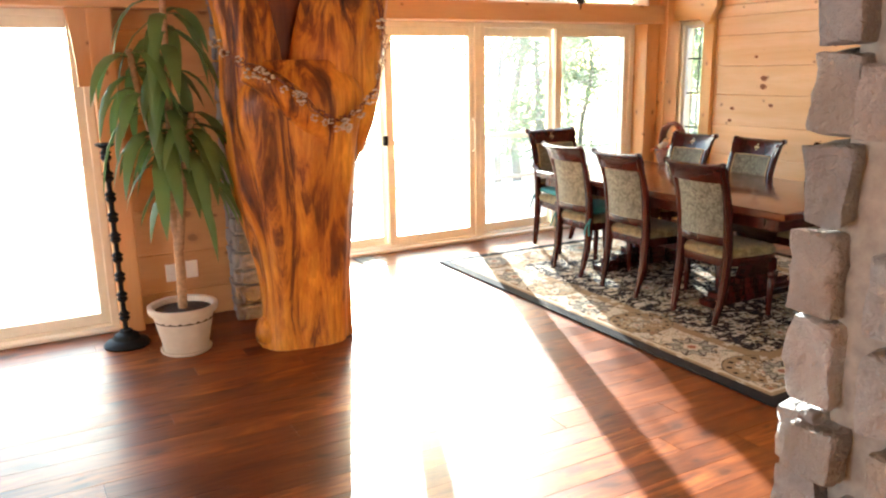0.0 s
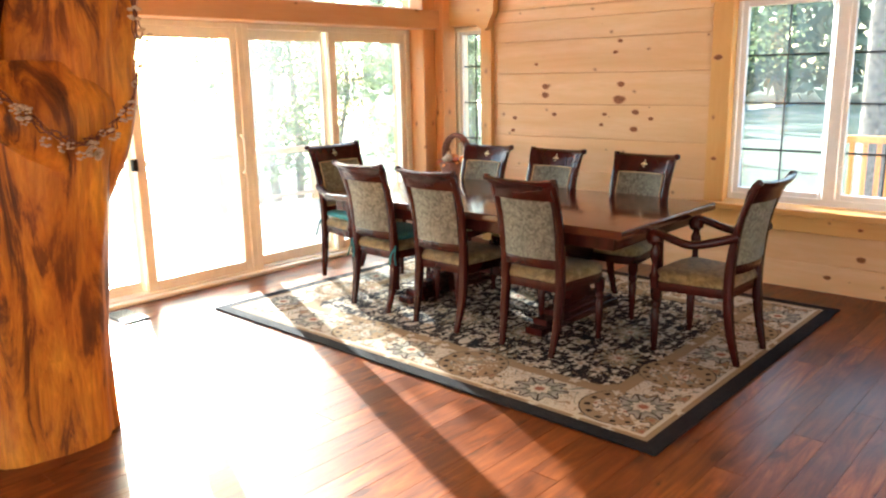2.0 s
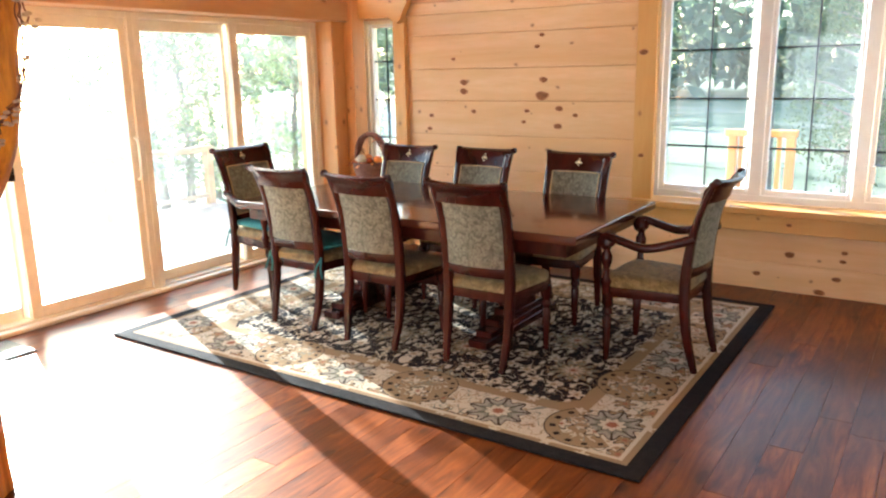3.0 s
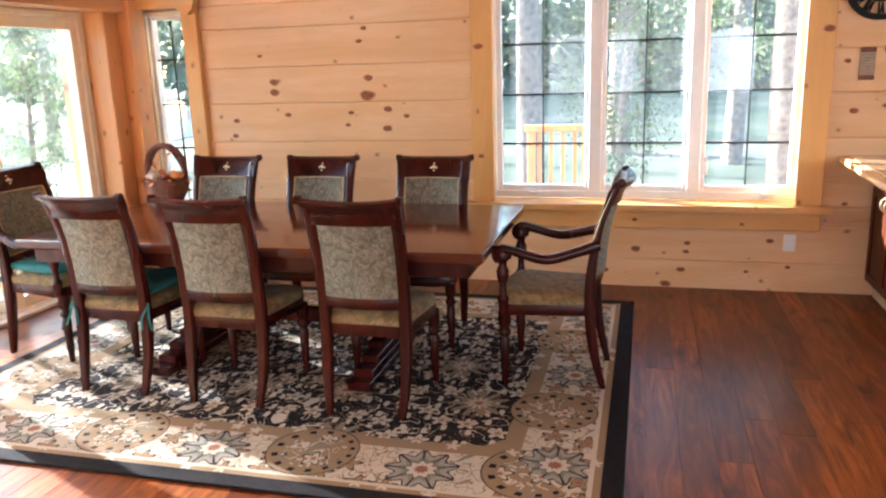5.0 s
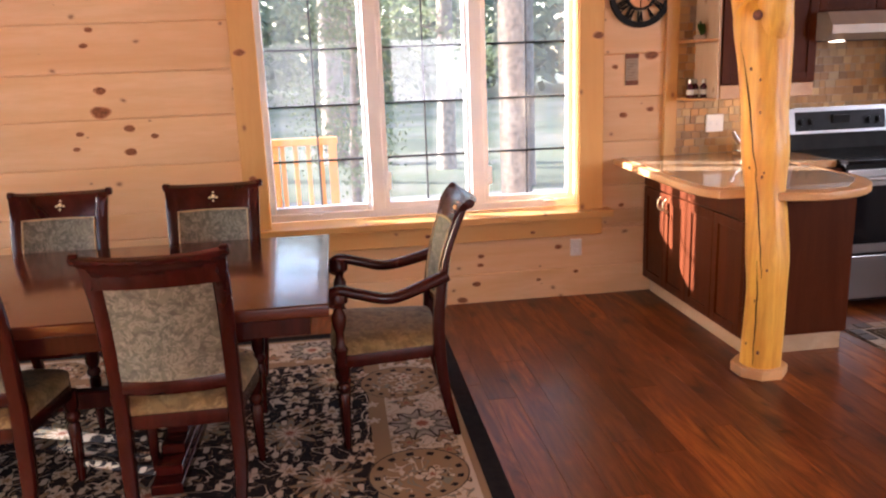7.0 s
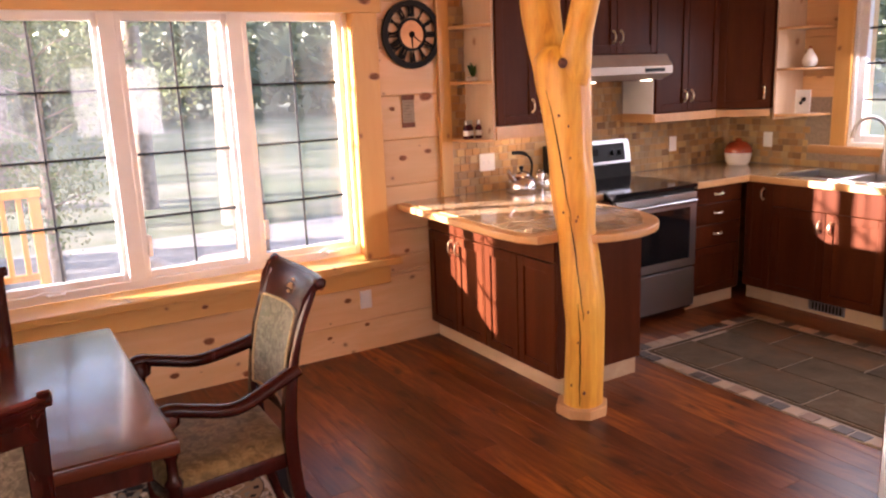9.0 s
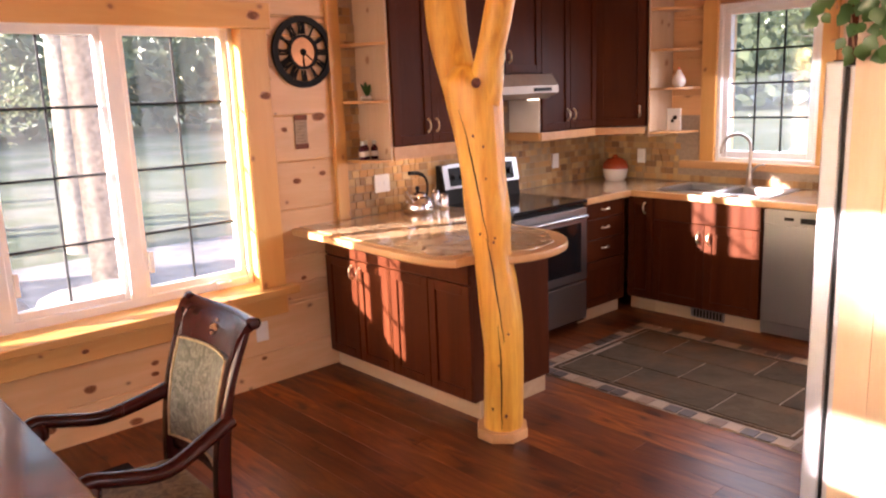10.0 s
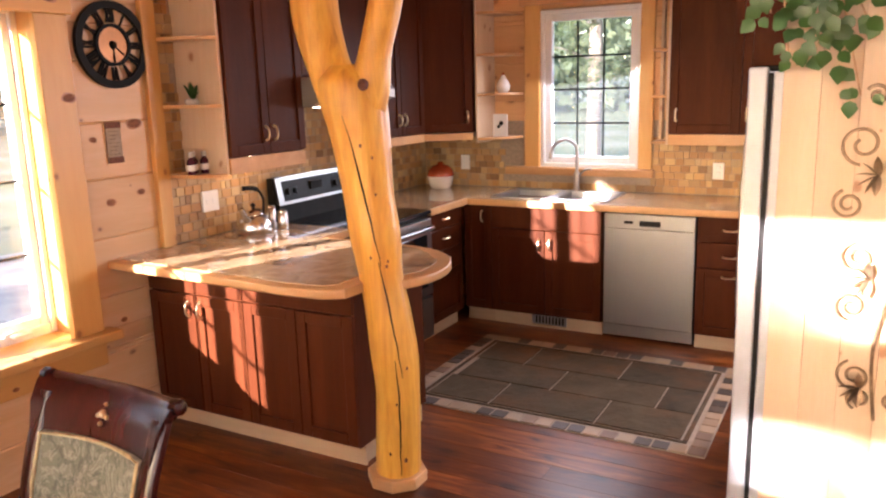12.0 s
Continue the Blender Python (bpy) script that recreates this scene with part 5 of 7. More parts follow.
# worktops
ctr = thing("peninsula_worktop", "stone-tiled worktop with rounded wooden edge", "worktop")
outline = [(6.62, 1.63), (5.45, 1.68), (5.28, 1.67), (5.19, 1.62), (5.19, 1.40)]
for k in range(13):
    a = math.pi - radians(-40 + k * 130 / 12)
    outline.append((5.43 + 0.44 * math.cos(a), 1.18 - 0.44 * math.sin(math.pi - a)))
outline += [(5.97, 0.74), (5.97, 0.47), (6.62, 0.47)]
bm = bmesh.new()
slab(bm, outline, 0.885, 0.926, 0.01, 3)
smooth(part("edge", bm, M_CTREDGE, ctr))
inner = [(x + (0.045 if x < 5.7 else 0.0) + (0.03 if x < 5.2 else 0), y - (0.05 if y > 1.3 else -0.045 if y < 0.95 and x < 5.99 and y > 0.6 else 0)) for x, y in outline]
bm = bmesh.new()
slab(bm, inner, 0.925, 0.93, 0.0)
part("tiles", bm, M_COUNTER, ctr)
ctr = thing("kitchen_worktop", "long stone-tiled worktop with wooden edge", "worktop")
bm = bmesh.new()
box(bm, 5.9, 6.62, SOUTH, -0.31, 0.885, 0.928, 0.004)
box(bm, 3.85, 4.9, SOUTH, -0.865, 0.885, 0.928, 0.004)
box(bm, 4.9, 5.9, -0.98, -0.865, 0.885, 0.928, 0.004)
box(bm, 4.9, 5.9, SOUTH, -1.44, 0.885, 0.928, 0.004)
box(bm, 5.74, 5.9, -1.44, -0.98, 0.885, 0.928, 0.004)
part("top", bm, M_COUNTER, ctr)
bm = bmesh.new()
box(bm, 5.878, 5.9, -0.865, -0.31, 0.885, 0.93, 0.005, 2)
box(bm, 3.85, 5.9, -0.865, -0.843, 0.885, 0.93, 0.005, 2)
part("edge", bm, M_CTREDGE, ctr)

# sink
sink = thing("kitchen_sink", "double-bowl stainless steel sink under the window", "sink", pose(5.32, -1.21, 0.93))
bm = bmesh.new()
for x0, x1 in ((-0.4, -0.02), (0.02, 0.4)):
    rows = []
    for ins, z in ((-0.015, 0.004), (0.0, 0.006), (0.012, 0.0), (0.025, -0.15), (0.06, -0.17)):
        rows.append([(x0 + ins, -0.21 + ins, z), (x1 - ins, -0.21 + ins, z), (x1 - ins, 0.21 - ins, z), (x0 + ins, 0.21 - ins, z)])
    rr = rings(bm, rows, closed_ends=False)
    bm.faces.new(rr[-1])
rect = [(-0.43, 0.43, -0.24, -0.21), (-0.43, 0.43, 0.21, 0.24), (-0.43, -0.4, -0.21, 0.21), (0.4, 0.43, -0.21, 0.21), (-0.02, 0.02, -0.21, 0.21)]
for x0, x1, y0, y1 in rect:
    box(bm, x0, x1, y0, y1, 0.0, 0.005)
part("basin", bm, M_STEEL, sink)
tap = thing("kitchen_tap", "brushed nickel gooseneck tap with lever", "tap", pose(5.26, -1.44, 0.93))
bm = bmesh.new()
lathe(bm, [(0.03, 0), (0.03, 0.01), (0.022, 0.02), (0.02, 0.1), (0.024, 0.13), (0.014, 0.15)], 0, 0, 16)
smooth(part("base", bm, M_NICKEL, tap))
bm = bmesh.new()
sweep(bm, spline([(0, 0, 0.14), (0, 0, 0.3), (0.02, 0.02, 0.36), (0.07, 0.06, 0.39), (0.13, 0.1, 0.36), (0.155, 0.12, 0.3), (0.16, 0.125, 0.25)], 6), [0.012] * 31 + [0.014] * 6, n=12)
smooth(part("spout", bm, M_NICKEL, tap))
bm = bmesh.new()
sweep(bm, spline([(-0.01, 0, 0.1), (-0.05, 0.01, 0.15), (-0.09, 0.02, 0.17), (-0.12, 0.02, 0.17)], 4), 0.009, n=8)
smooth(part("lever", bm, M_NICKEL, tap))

# dishwasher
dw = thing("dishwasher", "stainless steel built-in dishwasher", "dishwasher", N180(4.875, -0.9))
part("body", boxed(0.005, 0.595, 0, 0.58, 0.03, 0.875), M_BLACK, dw)
part("door", boxed(0.005, 0.595, -0.03, 0, 0.115, 0.775, 0.006, 2), M_STEELZ, dw)
pn = part("control_panel", boxed(0.005, 0.595, -0.035, 0, 0.778, 0.872, 0.006, 2), M_STEELZ, dw)
part("display", boxed(0.14, 0.2, -0.037, -0.03, 0.81, 0.83), M_BLACK, pn)
part("handle_recess", boxed(0.24, 0.38, -0.037, -0.03, 0.795, 0.835, 0.004), M_BLACK, pn)
part("toe_plate", boxed(0.005, 0.595, -0.02, 0.0, 0.03, 0.112, 0.003), M_STEEL, dw)

# range
rg = thing("electric_range", "stainless and black freestanding electric range", "stove", W90(5.90, 0.462))
part("body", boxed(0.004, 0.756, 0.0, 0.66, 0.05, 0.905), M_BLACK, rg)
part("cooktop", boxed(0.0, 0.76, -0.03, 0.62, 0.905, 0.93, 0.006, 2), M_DARKGLASS, rg)
od = part("oven_door", boxed(0.006, 0.754, -0.03, 0, 0.36, 0.875, 0.006, 2), M_STEEL, rg)
part("oven_window", boxed(0.07, 0.69, -0.034, -0.028, 0.42, 0.775, 0.003), M_DARKGLASS, od)
bm = bmesh.new()
sweep(bm, [(0.06, -0.03, 0.82), (0.065, -0.075, 0.825), (0.1, -0.085, 0.826), (0.66, -0.085, 0.826), (0.695, -0.075, 0.825), (0.7, -0.03, 0.82)], 0.014, side=(0, 0, 1), n=10)
smooth(part("oven_handle", bm, M_STEEL, od))
part("warming_drawer", boxed(0.006, 0.754, -0.028, 0, 0.07, 0.345, 0.006, 2), M_STEEL, rg)
bm = bmesh.new()
rings(bm, [[(x, 0.6, 0.93), (x, 0.7, 0.93), (x, 0.7, 1.2), (x, 0.645, 1.2), (x, 0.615, 1.05)] for x in (0.0, 0.76)])
bg = part("backguard", bm, M_BLACK, rg)
for q in ([(0.0, 0.05), (1.035, 1.2)], [(0.71, 0.76), (1.035, 1.2)], [(0.05, 0.71), (1.178, 1.205)], [(0.05, 0.71), (1.035, 1.052)]):
    (qa, qb), (za, zb) = q
    ya, yb = 0.613 + (za - 1.05) * 0.2, 0.613 + (zb - 1.05) * 0.2
    bm = bmesh.new()
    rings(bm, [[(x, ya - 0.006, za), (x, ya + 0.02, za), (x, yb + 0.02, zb), (x, yb - 0.006, zb)] for x in (qa, qb)])
    part("frame_strip", bm, M_STEEL, bg)
bm = bmesh.new()
rings(bm, [[(x, 0.611, 1.05), (x, 0.636, 1.175), (x, 0.642, 1.174), (x, 0.617, 1.049)] for x in (0.05, 0.71)])
part("control_face", bm, M_GUARD, bg)
for kx in (0.1, 0.17, 0.59, 0.66):
    bm = bmesh.new()
    sweep(bm, [(kx, 0.622, 1.11), (kx, 0.598, 1.115)], 0.02, n=14)
    part("knob", bm, M_GUARD, bg)
part("clock_display", boxed(0.32, 0.44, 0.612, 0.63, 1.1, 1.15), M_BLACK, bg)

# range hood
hd = thing("range_hood", "slim stainless under-cabinet range hood with lamps", "range hood", W90(6.12, 0.462))
bm = bmesh.new()
rings(bm, [[(x, 0.0, 1.67), (x, 0.0, 1.72), (x, 0.06, 1.8), (x, 0.5, 1.8), (x, 0.5, 1.64), (x, 0.1, 1.63)] for x in (0.0, 0.76)])
part("canopy", bm, M_HOOD, hd)
part("switch_panel", boxed(0.5, 0.68, -0.006, 0.002, 1.682, 1.706), M_BLACK, hd)
part("filter", boxed(0.08, 0.68, 0.12, 0.45, 1.627, 1.638), M_BLACK, hd)
M_BULB = Nodes("hood_bulb")
M_BULB.b.inputs["Emission Color"].default_value = (1, 0.8, 0.5, 1)
M_BULB.b.inputs["Emission Strength"].default_value = 0.8
for bx in (0.12, 0.64):
    part("bulb", boxed(bx - 0.035, bx + 0.035, 0.1, 0.16, 1.622, 1.63, 0.003), M_BULB.mat, hd)

# wall cabinets
TOP = 2.55
w = 0.62
cabinet("wall_cabinet", "dark cherry wall cabinet with two framed doors", W90(6.3, 1.07), w, 0.318, 1.385, TOP, [(0, w / 2, 1.39, TOP, (w / 2 - 0.035, 1.5, True)), (w / 2, w, 1.39, TOP, (w / 2 + 0.035, 1.5, True))])
w = 0.76
cabinet("wall_cabinet", "dark cherry short wall cabinet above the hood", W90(6.3, 0.45), w, 0.318, 1.805, TOP, [(0, w / 2, 1.81, TOP, (w / 2 - 0.035, 1.92, True)), (w / 2, w, 1.81, TOP, (w / 2 + 0.035, 1.92, True))])
w = 0.65
cabinet("wall_cabinet", "dark cherry wall cabinet with two framed doors", W90(6.3, -0.31), w, 0.318, 1.385, TOP, [(0, w / 2, 1.39, TOP, (w / 2 - 0.035, 1.5, True)), (w / 2, w, 1.39, TOP, (w / 2 + 0.035, 1.5, True))])
# diagonal corner unit
e = thing("corner_wall_cabinet", "dark cherry diagonal corner wall cabinet", "cabinet", group="kitchen cabinets")
bm = bmesh.new()
slab(bm, [(6.615, -0.965), (6.615, SOUTH), (6.0, SOUTH), (6.0, -1.2), (6.3, -0.965)], 1.385, TOP)
part("body", bm, M_CAB, e)
ln = math.hypot(0.3, 0.235)
bm = bmesh.new()
shaker(bm, 0.01, ln - 0.01, 1.39, TOP)
dr = part("door", bm, M_CAB, e)
dr.matrix_local = Matrix.Translation((6.0, -1.2, 0)) @ Matrix.Rotation(math.atan2(0.235, 0.3) + math.pi, 4, "Z") @ Matrix.Translation((-ln, 0, 0))
pull(dr, ln - 0.045, 1.5)
w = 0.9
cabinet("wall_cabinet", "dark cherry wall cabinet beside the window", N180(4.54, -1.2), w, 0.32, 1.375, TOP, [(0, w / 2, 1.38, TOP, (w / 2 - 0.4, 1.5, True)), (w / 2, w, 1.38, TOP, (w / 2 + 0.04, 1.5, True))])
# pine light rails under the wall cabinets
for nm, b in (("light_rail", (6.29, 6.315, 0.45, 1.07, 1.3, 1.383)), ("light_rail", (6.29, 6.315, -0.96, -0.31, 1.32, 1.383)), ("light_rail", (3.64, 4.54, -1.215, -1.19, 1.3, 1.373)), ("light_rail", (6.3, 6.615, -0.322, -0.3, 1.32, 1.383))):
    tagged(part(nm, boxed(*b, 0.003), M_CTREDGE), "pine light rail under the wall cabinets", "trim", kind="structure")
bm = bmesh.new()
sweep(bm, [(6.3, -0.965, 1.352), (6.0, -1.2, 1.352)], 0.03, 0.012, side=(0, 0, 1), n=4, power=0.5)
tagged(part("light_rail", bm, M_CTREDGE), "pine light rail under the corner cabinet", "trim", kind="structure")
tagged(part("paper_sheet", boxed(6.3, 6.6, -0.308, -0.3, 1.385, 1.62), M_WHITE), "white side panel of the cabinet beside the hood", "panel")


# open corner shelves
def corner_shelf(name, label, m, zs, width, depth):
    """A back board and quarter shelves; back board along x at y = depth."""
    e = thing(name, label, "shelf", m)
    part("side_board", boxed(0, 0.02, 0, depth, 1.3, TOP, 0.003), M_PANEL, e)
    for z in zs:
        bm = bmesh.new()
        out = [(0.02, 0.0), (0.02, depth), (width, depth), (width, depth - 0.03)]
        for k in range(1, 6):
            a = math.pi / 2 * k / 6
            out.append((0.02 + (width - 0.02) * math.cos(a), depth - 0.03 - (depth - 0.03) * math.sin(a)))
        slab(bm, out, z - 0.009, z + 0.009, 0.004)
        part("shelf", bm, M_CTREDGE, e)
    return e


sh = corner_shelf("corner_shelf", "open pine end shelves with small ornaments", Matrix(((0, 1, 0, 6.3), (1, 0, 0, 1.07), (0, 0, 1, 0), (0, 0, 0, 1))), (1.3, 1.66, 2.0, 2.35), 0.15, 0.318)
sh = corner_shelf("corner_shelf", "open pine end shelves beside the kitchen window", pose(5.985, SOUTH + 0.32, 0, 0, 0, 180), (1.33, 1.66, 1.95, 2.25), 0.26, 0.32)
sh = thing("narrow_shelf", "narrow open pine shelves beside the wall cabinet", "shelf")
part("side_board", boxed(4.545, 4.565, SOUTH, -1.22, 1.3, TOP, 0.003), M_PANEL, sh)
part("upright", boxed(4.64, 4.66, SOUTH + 0.04, SOUTH + 0.1, 1.3, TOP), M_PANEL, sh)
for z in (1.31, 1.62, 1.93):
    part("shelf", boxed(4.565, 4.68, SOUTH + 0.04, -1.28, z - 0.01, z + 0.01, 0.004), M_CTREDGE, sh)

# stone mosaic behind the counters, in courses
splash = thing("backsplash", "warm tumbled stone mosaic backsplash", "backsplash", kind="structure")
part("grout_bed", boxed(EAST - 0.006, EAST - 0.001, SOUTH, 1.21, 0.925, 2.5), M_GROUT, splash)
for gx0, gx1, gz in ((3.6, 4.72, 1.45), (4.72, 5.72, 1.04), (5.72, EAST - 0.006, 1.45)):
    part("grout_bed", boxed(gx0, gx1, SOUTH + 0.001, SOUTH + 0.006, 0.925, gz), M_GROUT, splash)
random.seed(21)
tile_mesh = {}


def tile(axis, a, z, w, h):
    key = (axis, round(w, 3))
    if key not in tile_mesh:
        bm = bmesh.new()
        if axis == "y":
            box(bm, -0.008, 0, 0.0015, w - 0.0015, 0.0015, h - 0.0015, 0.002)
        else:
            box(bm, 0.0015, w - 0.0015, 0, 0.008, 0.0015, h - 0.0015, 0.002)
        ob = part("tile", bm, M_SPLASH, splash)
        tile_mesh[key] = ob.data
    else:
        ob = new("tile", tile_mesh[key])
        ob.parent = splash
    ob.location = (EAST - 0.006, a, z) if axis == "y" else (a, SOUTH + 0.006, z)


H = 0.05
joined = bmesh.new()
for r in range(26):
    z = 0.932 + r * H
    y = 1.21
    while y > SOUTH:
        w = random.choice((0.04, 0.06, 0.075))
        y0 = max(y - w, SOUTH)
        if y0 > 0.45 and (z < 1.4 or y0 > 1.06):
            tile("y", y0, z, w, H)
        elif z < 1.36 or (-0.31 < y0 < 0.46 and z < 1.62):
            box(joined, EAST - 0.014, EAST - 0.006, y0 + 0.0015, y - 0.0015, z + 0.0015, z + H - 0.0015)
        y = y0
    if z < 1.3:
        x = 3.65
        while x < EAST - 0.03:
            w = random.choice((0.04, 0.06, 0.075))
            if not (4.7 < x < 5.86 and z + H > 1.03):
                box(joined, x + 0.0015, min(x + w, EAST - 0.01) - 0.0015, SOUTH + 0.006, SOUTH + 0.014, z + 0.0015, z + H - 0.0015)
            x += w
m2 = Nodes("splash_stone_far")
geo = m2.add("NewGeometry")
nz = m2.noise(m2.coords(), 18, 4)
c2 = m2.ramp(geo.outputs["Random Per Island"], SPLASH)
c2 = m2.mix(m2.math("MULTIPLY", nz, 0.3), c2, (0.16, 0.1, 0.06))
m2.bump(nz, 0.3, 0.006)
tagged(part("tiles", joined, m2.out(c2, 0.5), splash), kind="stuff")
tagged(part("corner_board", boxed(6.585, 6.62, 1.212, 1.3, 0.93, 3.0, 0.004), M_TRIM), "upright pine corner board beside the backsplash", "trim", kind="structure")

# small kitchen things
ket = thing("kettle", "polished chrome stovetop kettle with black handle", "kettle", pose(6.43, 0.78, 0.93) @ Matrix.Scale(1.12, 4))
bm = bmesh.new()
lathe(bm, [(0.082, 0), (0.09, 0.008), (0.093, 0.03), (0.088, 0.06), (0.07, 0.088), (0.052, 0.098), (0.05, 0.104), (0.04, 0.118), (0.02, 0.127), (0.004, 0.129)], 0, 0, 28)
smooth(part("body", bm, M_CHROME, ket))
bm = bmesh.new()
ball(bm, (0, 0, 0.142), 0.014, 10)
part("lid_knob", bm, M_BLACK, ket)
bm = bmesh.new()
sweep(bm, spline([(0, -0.07, 0.08), (0, -0.078, 0.17), (0, -0.03, 0.225), (0, 0.04, 0.235)], 5), 0.007, n=8)
sweep(bm, spline([(0, -0.04, 0.218), (0, 0.0, 0.232), (0, 0.06, 0.236)], 4), 0.012, n=8)
smooth(part("handle", bm, M_BLACK, ket))
bm = bmesh.new()
sweep(bm, [(-0.02, 0.05, 0.06), (-0.03, 0.1, 0.1), (-0.035, 0.125, 0.145)], [0.02, 0.015, 0.012], n=10)
smooth(part("spout", bm, M_CHROME, ket))
for dx, dy, hh in ((0.06, -0.13, 0.13), (-0.04, -0.12, 0.11)):
    can = thing("canister", "small chrome canister beside the kettle", "canister", pose(6.4 + dx, 0.73 + dy, 0.93), group="canisters")
    bm = bmesh.new()
    lathe(bm, [(0.028, 0), (0.03, 0.005), (0.03, hh * 0.8), (0.026, hh * 0.85), (0.03, hh * 0.9), (0.02, hh), (0.004, hh + 0.005)], 0, 0, 18)
    smooth(part("body", bm, M_CHROME, can))
jar = thing("cookie_jar", "squat cream jar with glossy red-brown lid", "jar", pose(6.37, -1.34, 0.928) @ Matrix.Scale(1.08, 4))
bm = bmesh.new()
lathe(bm, [(0.07, 0), (0.085, 0.02), (0.095, 0.07), (0.096, 0.095)], 0, 0, 26)
smooth(part("body", bm, M_JARW, jar))
bm = bmesh.new()
lathe(bm, [(0.1, 0.09), (0.102, 0.1), (0.09, 0.135), (0.06, 0.165), (0.025, 0.175), (0.02, 0.19), (0.008, 0.195)], 0, 0, 26)
smooth(part("lid", bm, M_RED, jar))
for nm, x, y, z, fx in (("wall_switch", EAST - 0.022, 0.94, 1.13, "e2"), ("wall_outlet", EAST - 0.022, -0.84, 1.12, "e"), ("wall_outlet", 6.23, SOUTH + 0.018, 1.12, "s"), ("wall_outlet", 4.26, SOUTH + 0.018, 1.1, "s"), ("wall_outlet", EAST - 0.006, 1.89, 0.34, "e"), ("wall_outlet", 1.44, NORTHL - 0.008, 0.34, "n"), ("wall_outlet", 1.31, NORTHL - 0.008, 0.33, "n")):
    rot = {"e": -90, "e2": -90, "s": 180, "n": 0}[fx]
    o = thing(nm, "white plastic wall plate" if fx == "e2" else "white double power outlet plate", "switch" if fx == "e2" else "outlet", pose(x, y, z, 0, 0, rot))
    hw = 0.06 if fx == "e2" else 0.038
    part("plate", boxed(-hw, hw, -0.006, 0.008, -0.058, 0.058, 0.003, 2), M_PLATE, o)
    for q in ((-0.024, 0.024) if fx == "e2" else (0.0,)):
        for zz in ((0,) if fx == "e2" else (-0.022, 0.022)):
            part("rocker" if fx == "e2" else "socket", boxed(q - 0.014, q + 0.014, -0.009, -0.005, zz - 0.015, zz + 0.015, 0.002), M_WHITE, o)

# wall clock
clk = thing("wall_clock", "round black iron clock with copper centre and Roman numerals", "clock", pose(EAST, 1.475, 1.965, 0, 0, -90))
bm = bmesh.new()
for r0, r1 in ((0.17, 0.206), (0.084, 0.1)):
    lo = []
    for k in range(40):
        a = 2 * math.pi * k / 40
        lo.append([(r * math.cos(a), y, r * math.sin(a)) for r, y in ((r0, -0.03), (r1, -0.03), (r1, -0.008), (r0, -0.008))])
    rings(bm, lo + lo[:1], closed_ends=False)
part("rim", bm, M_BLACK, clk)
bm = bmesh.new()
lo = [[(r * math.cos(2 * math.pi * k / 32), y, r * math.sin(2 * math.pi * k / 32)) for k in range(32)] for r, y in ((0.088, -0.008), (0.088, -0.02), (0.002, -0.022))]
rings(bm, lo)
part("face", bm, M_COPPER, clk)
STROKES = ["III", "II", "I", "XII", "XI", "X", "IX", "VIII", "VII", "VI", "V", "IV"]
for k, s in enumerate(STROKES):
    a = 2 * math.pi * k / 12
    bm = bmesh.new()
    units = {"I": 0.012, "V": 0.026, "X": 0.026}
    tot = sum(units[c] for c in s)
    u = -tot / 2
    for c in s:
        w = units[c]
        mid = u + w / 2
        segs = {"I": [((mid, 0), (mid, 1))], "V": [((u + 0.004, 1), (mid, 0)), ((mid, 0), (u + w - 0.004, 1))], "X": [((u + 0.004, 0), (u + w - 0.004, 1)), ((u + 0.004, 1), (u + w - 0.004, 0))]}[c]
        for (ua, va), (ub, vb) in segs:
            def at(q, v):
                rr = 0.104 + 0.064 * v
                ox, oz = math.cos(a), math.sin(a)
                return Vector((ox * rr + oz * q, -0.02, oz * rr - ox * q))
            sweep(bm, [at(ua, va), at(ub, vb)], 0.0062, n=6)
        u += w
    part("numeral", bm, M_BLACK, clk)
bm = bmesh.new()
sweep(bm, [(0, -0.026, 0), (0.055, -0.026, -0.045)], 0.004, n=5)
sweep(bm, [(0, -0.026, 0), (0.0, -0.026, -0.09)], 0.0035, n=5)
ball(bm, (0, -0.024, 0), 0.02, 10)
part("pointers", bm, M_BLACK, clk)

sg = thing("wall_plaque", "small weathered plaque with lines of unreadable writing", "plaque", pose(EAST, 1.52, 1.5, 0, 0, -90))
part("board", boxed(-0.043, 0.043, -0.012, 0, -0.1, 0.1, 0.003), M_GROUT, sg)
for z0, z1 in ((0.07, 0.1), (-0.1, -0.07)):
    part("band", boxed(-0.044, 0.044, -0.014, -0.011, z0, z1), M_TWIG, sg)
for k in range(7):
    part("writing_line", boxed(-0.03, 0.03 - 0.01 * (k % 3), -0.0135, -0.0115, 0.053 - k * 0.0185, 0.0565 - k * 0.0185), M_RUST, sg)

# small warm light under the wall cabinet
puck = thing("under_cabinet_light", "small round warm light under the wall cabinet", "light", pose(6.46, 0.74, 1.368))
bm = bmesh.new()
lathe(bm, [(0.036, 0.017), (0.036, 0.004), (0.03, 0.0), (0.026, 0.003)], 0, 0, 20)
smooth(part("rim", bm, M_NICKEL, puck))
bm = bmesh.new()
lathe(bm, [(0.001, 0.002), (0.026, 0.002), (0.026, 0.006)], 0, 0, 20)
part("lens", bm, M_BULB.mat, puck)
pd = bpy.data.lights.new("puck_glow", "POINT")
pd.energy, pd.color, pd.shadow_soft_size = 0.2, (1.0, 0.72, 0.4), 0.02
new("puck_glow", pd).location = (6.46, 0.74, 1.34)

